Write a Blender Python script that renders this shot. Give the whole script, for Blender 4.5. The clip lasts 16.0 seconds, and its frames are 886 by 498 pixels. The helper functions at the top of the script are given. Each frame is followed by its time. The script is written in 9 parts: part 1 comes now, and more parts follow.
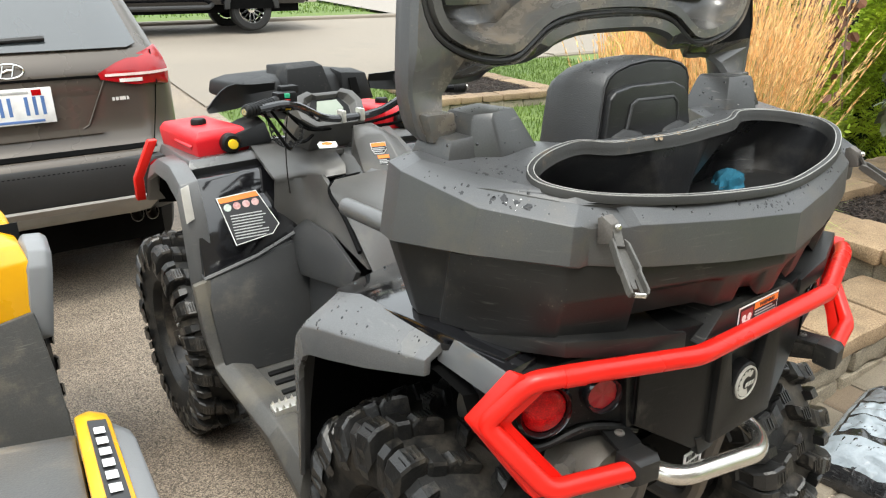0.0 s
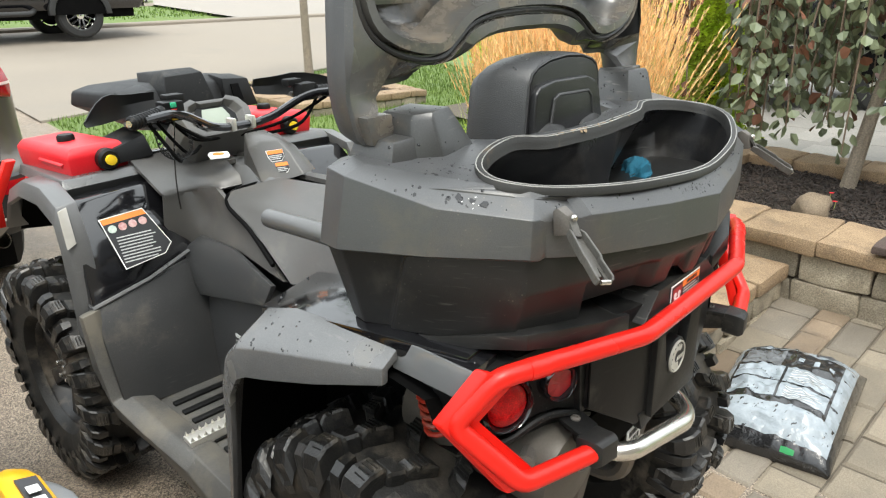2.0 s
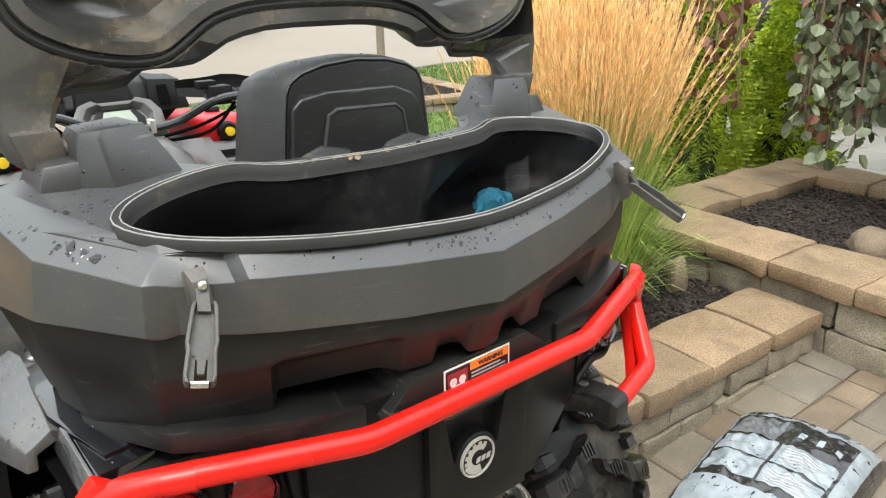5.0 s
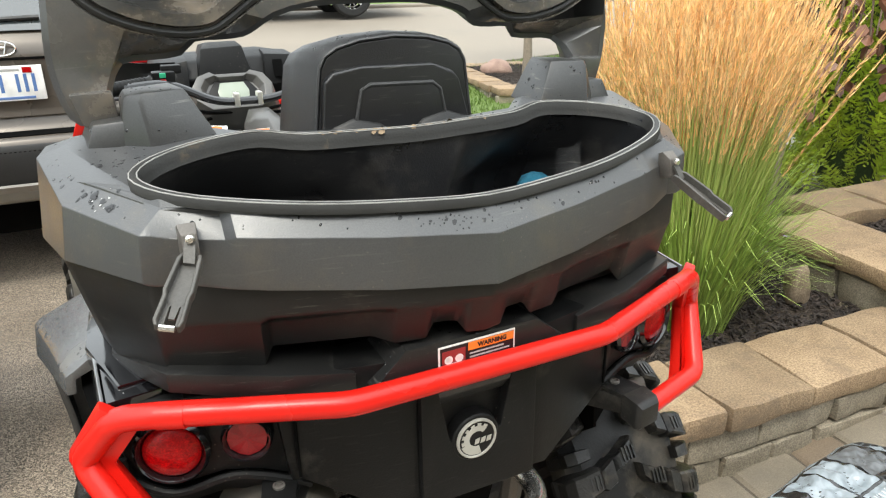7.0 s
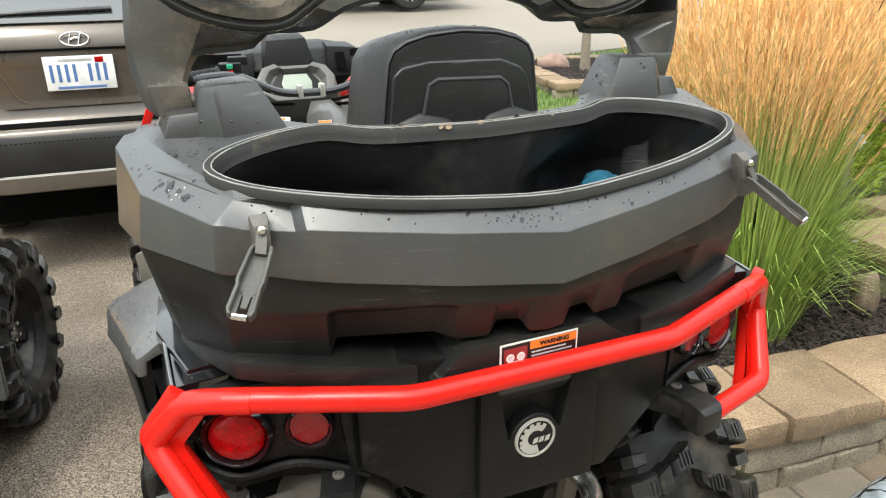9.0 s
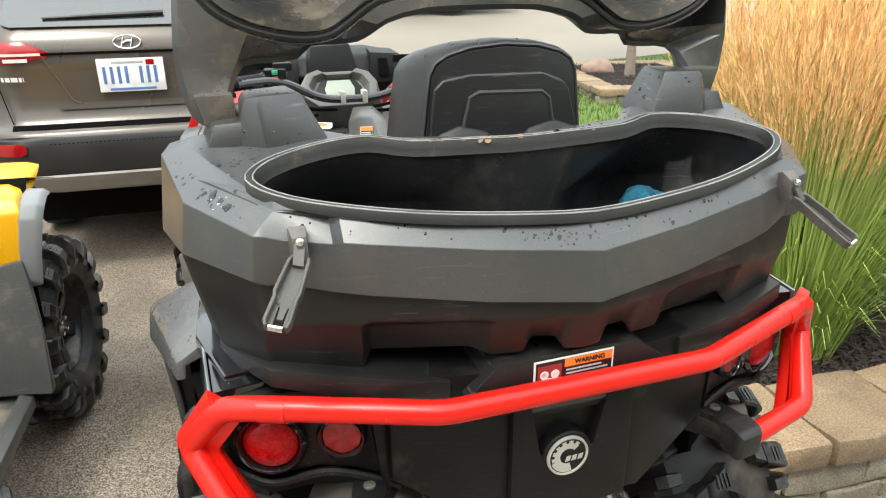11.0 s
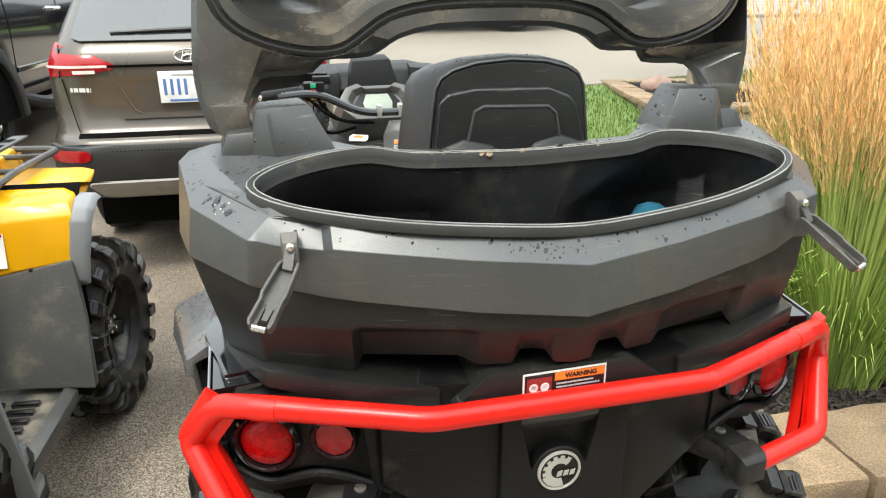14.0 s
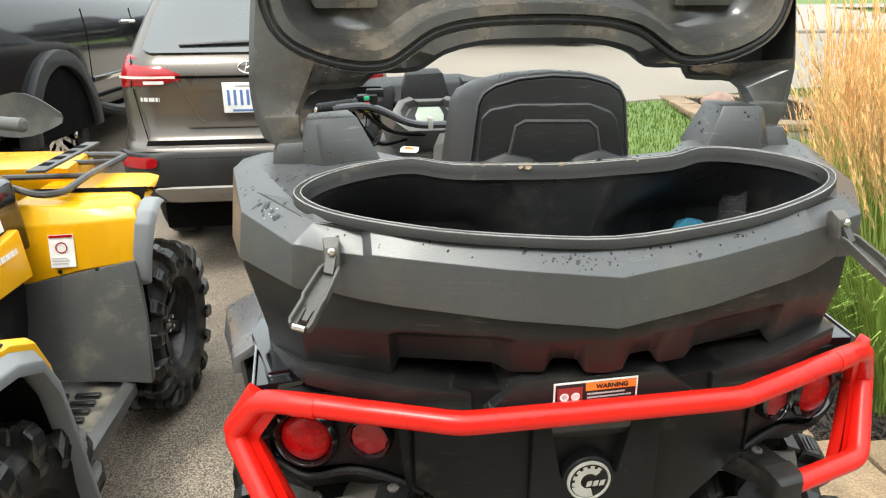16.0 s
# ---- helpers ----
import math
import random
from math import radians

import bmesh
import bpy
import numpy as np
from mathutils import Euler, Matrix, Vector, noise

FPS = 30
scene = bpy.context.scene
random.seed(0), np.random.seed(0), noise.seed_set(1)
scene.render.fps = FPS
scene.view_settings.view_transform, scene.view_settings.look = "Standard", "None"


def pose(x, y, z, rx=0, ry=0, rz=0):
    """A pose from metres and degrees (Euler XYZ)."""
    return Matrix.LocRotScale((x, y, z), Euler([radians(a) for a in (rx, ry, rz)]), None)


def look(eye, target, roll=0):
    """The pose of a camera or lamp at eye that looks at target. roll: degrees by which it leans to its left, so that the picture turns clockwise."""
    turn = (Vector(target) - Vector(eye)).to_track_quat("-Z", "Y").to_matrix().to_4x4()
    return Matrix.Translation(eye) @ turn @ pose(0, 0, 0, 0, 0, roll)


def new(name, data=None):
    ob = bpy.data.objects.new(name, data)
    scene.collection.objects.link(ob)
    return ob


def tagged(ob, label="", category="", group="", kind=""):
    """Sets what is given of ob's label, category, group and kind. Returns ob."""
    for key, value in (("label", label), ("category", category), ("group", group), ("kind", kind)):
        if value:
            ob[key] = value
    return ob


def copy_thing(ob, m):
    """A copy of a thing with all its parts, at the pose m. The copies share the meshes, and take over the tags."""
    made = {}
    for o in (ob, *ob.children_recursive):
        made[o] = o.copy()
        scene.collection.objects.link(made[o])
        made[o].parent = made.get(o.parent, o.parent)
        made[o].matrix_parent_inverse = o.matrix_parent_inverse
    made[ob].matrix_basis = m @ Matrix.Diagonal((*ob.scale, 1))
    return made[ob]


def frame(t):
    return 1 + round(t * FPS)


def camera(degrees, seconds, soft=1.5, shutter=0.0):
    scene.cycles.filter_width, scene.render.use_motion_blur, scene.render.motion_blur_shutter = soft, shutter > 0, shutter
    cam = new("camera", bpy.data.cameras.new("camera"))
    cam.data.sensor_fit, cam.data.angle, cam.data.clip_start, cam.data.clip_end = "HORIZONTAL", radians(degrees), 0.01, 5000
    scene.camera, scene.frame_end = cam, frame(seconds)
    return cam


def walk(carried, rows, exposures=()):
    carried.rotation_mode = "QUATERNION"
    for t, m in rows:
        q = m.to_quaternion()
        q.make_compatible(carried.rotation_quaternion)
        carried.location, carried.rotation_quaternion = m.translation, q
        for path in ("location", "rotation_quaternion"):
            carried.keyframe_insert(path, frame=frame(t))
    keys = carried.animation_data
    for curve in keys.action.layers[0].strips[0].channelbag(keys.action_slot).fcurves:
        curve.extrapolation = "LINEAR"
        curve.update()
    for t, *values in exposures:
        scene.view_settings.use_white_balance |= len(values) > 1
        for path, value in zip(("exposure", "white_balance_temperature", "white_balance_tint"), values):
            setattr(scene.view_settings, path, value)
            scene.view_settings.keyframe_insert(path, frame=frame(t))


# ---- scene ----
cam = camera(64.4, 16.0, 1.2)
PATH = [
    (0, (-0.960, -0.643, 1.396), (0.022, 0.951, 0.694), -0.7),
    (0.5, (-0.975, -0.620, 1.397), (0.137, 0.890, 0.702), -0.8),
    (1, (-1.009, -0.578, 1.392), (0.253, 0.806, 0.691), -1.1),
    (1.5, (-1.055, -0.558, 1.396), (0.231, 0.802, 0.692), -1.1),
    (2, (-1.053, -0.551, 1.393), (0.238, 0.806, 0.690), -1.1),
    (2.5, (-1.000, -0.566, 1.383), (0.293, 0.788, 0.681), -1.3),
    (3, (-0.913, -0.629, 1.380), (0.375, 0.731, 0.680), -1.4),
    (3.5, (-0.834, -0.670, 1.380), (0.413, 0.728, 0.681), -1.4),
    (4, (-0.707, -0.646, 1.370), (0.481, 0.804, 0.674), -1.3),
    (4.2, (-0.657, -0.641, 1.371), (0.508, 0.828, 0.674), -1.3),
    (6.3, (-0.320, -0.758, 1.341), (0.487, 0.930, 0.636), -0.8),
    (6.5, (-0.323, -0.763, 1.346), (0.441, 0.942, 0.631), -0.8),
    (7, (-0.323, -0.760, 1.351), (0.364, 0.973, 0.626), -0.8),
    (7.5, (-0.330, -0.751, 1.354), (0.311, 0.997, 0.625), -0.7),
    (8, (-0.337, -0.755, 1.353), (0.268, 1.004, 0.618), -0.6),
    (8.5, (-0.338, -0.763, 1.355), (0.240, 1.005, 0.619), -0.6),
    (9, (-0.340, -0.750, 1.354), (0.213, 1.024, 0.613), -0.7),
    (9.2, (-0.353, -0.752, 1.351), (0.198, 1.030, 0.630), -0.5),
    (11.5, (-0.333, -0.737, 1.369), (0.093, 1.074, 0.634), -0.6),
    (12, (-0.339, -0.717, 1.369), (0.078, 1.097, 0.637), -0.6),
    (12.5, (-0.305, -0.731, 1.370), (0.112, 1.084, 0.641), -0.7),
    (13, (-0.271, -0.767, 1.363), (0.145, 1.050, 0.640), -0.7),
    (13.5, (-0.261, -0.774, 1.365), (0.100, 1.061, 0.656), -0.7),
    (14, (-0.260, -0.778, 1.367), (0.029, 1.076, 0.674), -0.5),
    (14.5, (-0.262, -0.783, 1.368), (-0.028, 1.083, 0.688), -0.4),
    (15, (-0.256, -0.789, 1.370), (-0.058, 1.083, 0.695), -0.3),
    (15.5, (-0.241, -0.793, 1.367), (-0.079, 1.086, 0.701), -0.4),
    (16, (-0.242, -0.809, 1.372), (-0.103, 1.074, 0.714), -0.4),
]
walk(cam, [(t, look(eye, target, roll)) for t, eye, target, roll in PATH], exposures=[(0.0, 1.15, 6500, 6), (4.0, 1.12, 6500, 6), (9.0, 1.18, 6500, 5), (16.0, 1.25, 6500, 4)])

# ---------------------------------------------------------------- world and light
world = bpy.data.worlds.new("sky")
scene.world = world
world.use_nodes = True
wn = world.node_tree.nodes
wl = world.node_tree.links
sky = wn.new("ShaderNodeTexSky")
sky.sky_type = "NISHITA"
sky.sun_disc = False
sky.sun_elevation = radians(62)
sky.sun_rotation = radians(215)
sky.air_density, sky.dust_density, sky.ozone_density = 1.0, 4.0, 1.0
# thin overcast: the cloud is some three times as bright overhead as at the horizon
haze = wn.new("ShaderNodeMixRGB")
haze.inputs[0].default_value = 0.80
cloud = wn.new("ShaderNodeValToRGB")
cloud.color_ramp.elements[0].position, cloud.color_ramp.elements[1].position = 0.0, 0.9
cloud.color_ramp.elements[0].color, cloud.color_ramp.elements[1].color = (3.6, 3.65, 3.65, 1), (14.4, 14.9, 15.4, 1)
where = wn.new("ShaderNodeTexCoord")
height = wn.new("ShaderNodeSeparateXYZ")
wl.new(where.outputs["Generated"], height.inputs[0])
wl.new(height.outputs[2], cloud.inputs[0])
wl.new(cloud.outputs[0], haze.inputs[2])
wl.new(sky.outputs[0], haze.inputs[1])
wl.new(haze.outputs[0], wn["Background"].inputs[0])
wn["Background"].inputs[1].default_value = 0.112
sun = new("sun", bpy.data.lights.new("sun", "SUN"))
sun.data.energy, sun.data.angle, sun.data.color = 0.9, radians(14), (1.0, 0.95, 0.87)
SUN_AZ, SUN_EL = radians(215), radians(62)
sun_dir = Vector((math.sin(SUN_AZ) * math.cos(SUN_EL), math.cos(SUN_AZ) * math.cos(SUN_EL), math.sin(SUN_EL)))
sun.matrix_world = Matrix.Translation((0, 0, 12)) @ sun_dir.to_track_quat("Z", "Y").to_matrix().to_4x4()

# ---------------------------------------------------------------- materials
MATS = {}


def mat(name, col, rough=0.5, metal=0.0, col2=None, scale=8.0, amount=0.5, grain=0.0, grain_scale=300.0, bump=0.1,
        dirt=None, dirt_scale=3.0, dirt_at=0.55, coat=0.0, vary=0.0, spec=0.5, trans=0.0, sheen=0.0, scratch=0.0, speck=0.0, island=0.0):
    """A procedural surface: two colours mixed by broad noise, fine grain, dirt patches, bump; vary: spread of tone from piece to piece."""
    if name in MATS:
        return MATS[name]
    m = bpy.data.materials.new(name)
    m.use_nodes = True
    n, l = m.node_tree.nodes, m.node_tree.links
    p = n["Principled BSDF"]
    tc = n.new("ShaderNodeTexCoord")
    big = n.new("ShaderNodeTexNoise")
    big.inputs["Scale"].default_value, big.inputs["Detail"].default_value = scale, 6
    l.new(tc.outputs["Object"], big.inputs["Vector"])
    c2 = col2 or tuple(min(1, c * 1.35) for c in col)
    ramp = n.new("ShaderNodeValToRGB")
    ramp.color_ramp.elements[0].position, ramp.color_ramp.elements[1].position = 0.5 - amount * 0.5, 0.5 + amount * 0.5
    ramp.color_ramp.elements[0].color, ramp.color_ramp.elements[1].color = (*col, 1), (*c2, 1)
    l.new(big.outputs["Fac"], ramp.inputs[0])
    out = ramp.outputs[0]
    fine = n.new("ShaderNodeTexNoise")
    fine.inputs["Scale"].default_value, fine.inputs["Detail"].default_value = grain_scale, 3
    l.new(tc.outputs["Object"], fine.inputs["Vector"])
    if grain > 0:
        g = n.new("ShaderNodeMapRange")
        g.inputs[1].default_value, g.inputs[2].default_value = 0.3, 0.7
        g.inputs[3].default_value, g.inputs[4].default_value = 1 - grain, 1 + grain
        l.new(fine.outputs["Fac"], g.inputs[0])
        mul = n.new("ShaderNodeVectorMath")
        mul.operation = "MULTIPLY"
        l.new(out, mul.inputs[0])
        l.new(g.outputs[0], mul.inputs[1])
        out = mul.outputs[0]
    if vary > 0:
        info = n.new("ShaderNodeObjectInfo")
        v = n.new("ShaderNodeMapRange")
        v.inputs[3].default_value, v.inputs[4].default_value = 1 - vary, 1 + vary
        l.new(info.outputs["Random"], v.inputs[0])
        mul2 = n.new("ShaderNodeVectorMath")
        mul2.operation = "MULTIPLY"
        l.new(out, mul2.inputs[0])
        l.new(v.outputs[0], mul2.inputs[1])
        out = mul2.outputs[0]
    if island > 0:
        geo = n.new("ShaderNodeNewGeometry")
        iv = n.new("ShaderNodeMapRange")
        iv.inputs[3].default_value, iv.inputs[4].default_value = 1 - island, 1 + island
        l.new(geo.outputs["Random Per Island"], iv.inputs[0])
        mul3 = n.new("ShaderNodeVectorMath")
        mul3.operation = "MULTIPLY"
        l.new(out, mul3.inputs[0])
        l.new(iv.outputs[0], mul3.inputs[1])
        out = mul3.outputs[0]
    rmap = n.new("ShaderNodeMapRange")
    rmap.inputs[1].default_value, rmap.inputs[2].default_value = 0.3, 0.7
    rmap.inputs[3].default_value, rmap.inputs[4].default_value = max(0.02, rough * 0.8), min(1, rough * 1.2)
    l.new(big.outputs["Fac"], rmap.inputs[0])
    rout = rmap.outputs[0]
    if dirt:
        dn = n.new("ShaderNodeTexNoise")
        dn.inputs["Scale"].default_value, dn.inputs["Detail"].default_value, dn.inputs["Roughness"].default_value = dirt_scale, 9, 0.68
        l.new(tc.outputs["Object"], dn.inputs["Vector"])
        dr = n.new("ShaderNodeMapRange")
        dr.inputs[1].default_value, dr.inputs[2].default_value = dirt_at, dirt_at + 0.18
        dr.inputs[4].default_value = 0.75
        l.new(dn.outputs["Fac"], dr.inputs[0])
        mx = n.new("ShaderNodeMixRGB")
        mx.inputs[2].default_value = (*dirt, 1)
        l.new(dr.outputs[0], mx.inputs[0])
        l.new(out, mx.inputs[1])
        out = mx.outputs[0]
        ra = n.new("ShaderNodeMath")
        ra.operation = "MAXIMUM"
        dm = n.new("ShaderNodeMath")
        dm.operation = "MULTIPLY"
        dm.inputs[1].default_value = 0.9
        l.new(dr.outputs[0], dm.inputs[0])
        l.new(rout, ra.inputs[0])
        l.new(dm.outputs[0], ra.inputs[1])
        rout = ra.outputs[0]
    if scratch > 0:
        # fine pale scuffs, drawn out along slanted lines and gathered in patches
        mp = n.new("ShaderNodeMapping")
        mp.inputs["Scale"].default_value, mp.inputs["Rotation"].default_value = (14, 14, 150), (1.1, 0.75, 0.4)
        l.new(tc.outputs["Object"], mp.inputs[0])
        sn = n.new("ShaderNodeTexNoise")
        sn.inputs["Scale"].default_value, sn.inputs["Detail"].default_value = 1.6, 4
        l.new(mp.outputs[0], sn.inputs["Vector"])
        sr = n.new("ShaderNodeMapRange")
        sr.inputs[1].default_value, sr.inputs[2].default_value = 0.60, 0.70
        l.new(sn.outputs["Fac"], sr.inputs[0])
        pn = n.new("ShaderNodeTexNoise")
        pn.inputs["Scale"].default_value = 7
        l.new(tc.outputs["Object"], pn.inputs["Vector"])
        pr = n.new("ShaderNodeMapRange")
        pr.inputs[1].default_value, pr.inputs[2].default_value, pr.inputs[4].default_value = 0.48, 0.66, scratch
        l.new(pn.outputs["Fac"], pr.inputs[0])
        sm = n.new("ShaderNodeMath")
        sm.operation = "MULTIPLY"
        l.new(sr.outputs[0], sm.inputs[0])
        l.new(pr.outputs[0], sm.inputs[1])
        sx = n.new("ShaderNodeMixRGB")
        sx.inputs[2].default_value = (0.22, 0.21, 0.19, 1)
        l.new(sm.outputs[0], sx.inputs[0])
        l.new(out, sx.inputs[1])
        out = sx.outputs[0]
    if speck > 0:
        # small specks of dried grit
        vn = n.new("ShaderNodeTexVoronoi")
        vn.inputs["Scale"].default_value = 95
        l.new(tc.outputs["Object"], vn.inputs["Vector"])
        vr = n.new("ShaderNodeMapRange")
        vr.inputs[1].default_value, vr.inputs[2].default_value, vr.inputs[3].default_value, vr.inputs[4].default_value = 0.06, 0.14, speck, 0.0
        l.new(vn.outputs["Distance"], vr.inputs[0])
        gate = n.new("ShaderNodeMapRange")
        gate.inputs[1].default_value, gate.inputs[2].default_value = 0.5, 0.6
        l.new(big.outputs["Fac"], gate.inputs[0])
        gm = n.new("ShaderNodeMath")
        gm.operation = "MULTIPLY"
        l.new(vr.outputs[0], gm.inputs[0])
        l.new(gate.outputs[0], gm.inputs[1])
        gx = n.new("ShaderNodeMixRGB")
        gx.inputs[2].default_value = (0.2, 0.175, 0.14, 1)
        l.new(gm.outputs[0], gx.inputs[0])
        l.new(out, gx.inputs[1])
        out = gx.outputs[0]
    l.new(out, p.inputs["Base Color"])
    l.new(rout, p.inputs["Roughness"])
    p.inputs["Metallic"].default_value = metal
    p.inputs["Specular IOR Level"].default_value = spec
    p.inputs["Coat Weight"].default_value = coat
    p.inputs["Coat Roughness"].default_value = 0.06
    p.inputs["Transmission Weight"].default_value = trans
    if sheen:
        p.inputs["Sheen Weight"].default_value = sheen
    if bump > 0:
        b = n.new("ShaderNodeBump")
        b.inputs["Strength"].default_value, b.inputs["Distance"].default_value = bump, 0.004
        l.new(fine.outputs["Fac"], b.inputs["Height"])
        l.new(b.outputs[0], p.inputs["Normal"])
    MATS[name] = m
    return m


MUD = (0.16, 0.125, 0.085)
DUST = (0.17, 0.15, 0.12)
M_BOX = mat("moulded_grey_plastic", (0.047, 0.048, 0.050), 0.36, spec=0.8, coat=0.04, scratch=0.2, speck=0.4, col2=(0.070, 0.071, 0.073), scale=5, grain=0.12, grain_scale=520, bump=0.09, dirt=(0.105, 0.092, 0.072), dirt_scale=6, dirt_at=0.54)
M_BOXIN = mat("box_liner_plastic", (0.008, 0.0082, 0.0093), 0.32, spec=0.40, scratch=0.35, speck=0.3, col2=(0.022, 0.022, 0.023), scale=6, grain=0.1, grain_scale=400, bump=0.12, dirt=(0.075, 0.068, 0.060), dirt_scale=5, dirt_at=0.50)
M_LID = mat("lid_underside_plastic", (0.034, 0.034, 0.033), 0.24, spec=0.8, coat=0.15, scratch=0.7, speck=0.5, col2=(0.120, 0.116, 0.109), scale=5, amount=0.35, grain=0.05, grain_scale=350, bump=0.04, dirt=(0.19, 0.148, 0.10), dirt_scale=9, dirt_at=0.50)
M_POST = mat("scuffed_post_plastic", (0.030, 0.031, 0.031), 0.34, spec=0.7, scratch=0.8, speck=0.7, col2=(0.052, 0.052, 0.052), scale=6, grain=0.15, grain_scale=420, bump=0.07, dirt=(0.125, 0.107, 0.08), dirt_scale=9, dirt_at=0.56)
M_LOWER = mat("black_textured_plastic", (0.011, 0.0108, 0.0106), 0.40, spec=0.38, col2=(0.019, 0.0185, 0.018), scale=5, grain=0.08, grain_scale=520, bump=0.1, scratch=0.3, speck=0.4, dirt=(0.075, 0.068, 0.056), dirt_scale=5, dirt_at=0.56)
M_RUBBER = mat("gasket_rubber", (0.030, 0.030, 0.029), 0.5, scale=12, bump=0.1, dirt=(0.2, 0.16, 0.11), dirt_scale=12, dirt_at=0.58)
M_GREY = mat("quad_grey_plastic", (0.075, 0.076, 0.077), 0.32, spec=0.8, scratch=0.25, speck=0.4, col2=(0.12, 0.12, 0.118), scale=5, grain=0.1, grain_scale=420, bump=0.12, dirt=DUST, dirt_scale=5, dirt_at=0.58)
M_COVER = mat("side_cover_plastic", (0.054, 0.052, 0.049), 0.34, spec=0.7, scratch=0.2, col2=(0.086, 0.082, 0.076), scale=4, grain=0.1, grain_scale=420, bump=0.12, dirt=(0.15, 0.135, 0.11), dirt_scale=4, dirt_at=0.57)
M_FLARE = mat("flare_grey_plastic", (0.078, 0.079, 0.081), 0.25, spec=0.9, scratch=0.25, speck=0.6, col2=(0.125, 0.125, 0.124), scale=5, grain=0.1, grain_scale=420, bump=0.12, dirt=(0.17, 0.155, 0.125), dirt_scale=5, dirt_at=0.55)
M_DARK = mat("quad_black_plastic", (0.0050, 0.0051, 0.0053), 0.42, spec=0.20, scratch=0.04, speck=0.4, col2=(0.014, 0.014, 0.014), scale=6, grain=0.12, grain_scale=420, bump=0.12, dirt=(0.10, 0.09, 0.075), dirt_scale=5, dirt_at=0.6)
M_PANEL = mat("dark_grey_panel_plastic", (0.030, 0.031, 0.032), 0.36, spec=0.6, scratch=0.3, speck=0.4, col2=(0.050, 0.050, 0.050), scale=5, grain=0.12, grain_scale=420, bump=0.14, dirt=(0.14, 0.125, 0.10), dirt_scale=5, dirt_at=0.57)
M_GLOSS = mat("gloss_black_paint", (0.006, 0.006, 0.007), 0.10, speck=0.4, scale=5, bump=0.02, coat=0.8, dirt=(0.06, 0.055, 0.05), dirt_scale=9, dirt_at=0.66)
# near-black: holds the shade of wells, gaps, holes and undersides in its colour
M_SHADEBLACK = mat("shade_black", (0.0018, 0.0018, 0.0018), 0.95, scale=6, bump=0.1, spec=0.1)
M_SEAT = mat("seat_vinyl", (0.024, 0.025, 0.027), 0.36, spec=0.7, speck=0.3, col2=(0.046, 0.047, 0.049), scale=7, grain=0.08, grain_scale=600, bump=0.25)
M_BACK = mat("backrest_black_plastic", (0.009, 0.009, 0.010), 0.30, spec=0.6, col2=(0.016, 0.016, 0.017), scale=7, grain=0.08, grain_scale=600, bump=0.15, scratch=0.25, dirt=(0.05, 0.047, 0.042), dirt_scale=6, dirt_at=0.58)
M_TYRE = mat("tyre_rubber", (0.005, 0.005, 0.005), 0.60, col2=(0.010, 0.010, 0.0095), scale=14, grain=0.2, grain_scale=200, bump=0.2, dirt=(0.125, 0.105, 0.08), dirt_scale=7, dirt_at=0.50)
M_LUG = mat("tread_block_rubber", (0.009, 0.009, 0.009), 0.36, spec=0.6, col2=(0.018, 0.0175, 0.017), scale=20, grain=0.2, grain_scale=200, bump=0.25, dirt=(0.13, 0.112, 0.088), dirt_scale=9, dirt_at=0.51, vary=0.35)
M_MUDDY = mat("muddy_grey_plastic", (0.07, 0.068, 0.064), 0.5, col2=(0.10, 0.097, 0.09), scale=6, grain=0.15, grain_scale=300, bump=0.2, dirt=(0.17, 0.15, 0.115), dirt_scale=5, dirt_at=0.47, scratch=0.3, speck=0.7)
M_RIM = mat("black_alloy", (0.02, 0.02, 0.021), 0.35, metal=0.4, scale=10, dirt=(0.15, 0.125, 0.095), dirt_scale=8, dirt_at=0.47)
M_RED = mat("red_powder_coat", (0.62, 0.012, 0.008), 0.28, col2=(0.80, 0.017, 0.010), scale=5, bump=0.03, spec=0.4, dirt=(0.42, 0.02, 0.01), dirt_scale=9, dirt_at=0.68)
M_CAN = mat("red_fuel_can_plastic", (0.70, 0.008, 0.016), 0.38, col2=(0.68, 0.02, 0.03), scale=6, bump=0.08, grain=0.05)
M_YEL = mat("yellow_plastic", (0.80, 0.385, 0.004), 0.28, col2=(0.84, 0.425, 0.006), scale=4, bump=0.02, coat=0.15, dirt=(0.5, 0.30, 0.03), dirt_scale=5, dirt_at=0.64)
M_LENS = mat("red_lamp_lens", (0.22, 0.001, 0.002), 0.18, spec=0.2, col2=(0.56, 0.002, 0.005), scale=110, amount=0.6, grain=0.4, grain_scale=420, bump=0.25, coat=0.25)
M_REFLEX = mat("red_reflector_prisms", (0.26, 0.004, 0.008), 0.18, spec=0.5, col2=(0.36, 0.006, 0.012), scale=60, grain=0.25, grain_scale=700, bump=0.25, coat=0.3)
M_WETGREY = mat("wet_grey_paint", (0.13, 0.135, 0.14), 0.12, spec=0.9, scale=5, col2=(0.18, 0.185, 0.19), bump=0.03, coat=1.0, dirt=(0.12, 0.11, 0.10), dirt_scale=9, dirt_at=0.66)
M_DROP = mat("rain_water", (0.012, 0.013, 0.014), 0.04, scale=20, bump=0, spec=0.6)
M_STEEL = mat("brushed_steel", (0.62, 0.60, 0.56), 0.22, metal=0.95, scale=12, grain=0.08, bump=0.05, dirt=(0.28, 0.24, 0.18), dirt_scale=10, dirt_at=0.62)
M_IRON = mat("weathered_steel", (0.12, 0.11, 0.10), 0.55, metal=0.4, scale=14, grain=0.1, bump=0.15, dirt=MUD, dirt_scale=8, dirt_at=0.52)
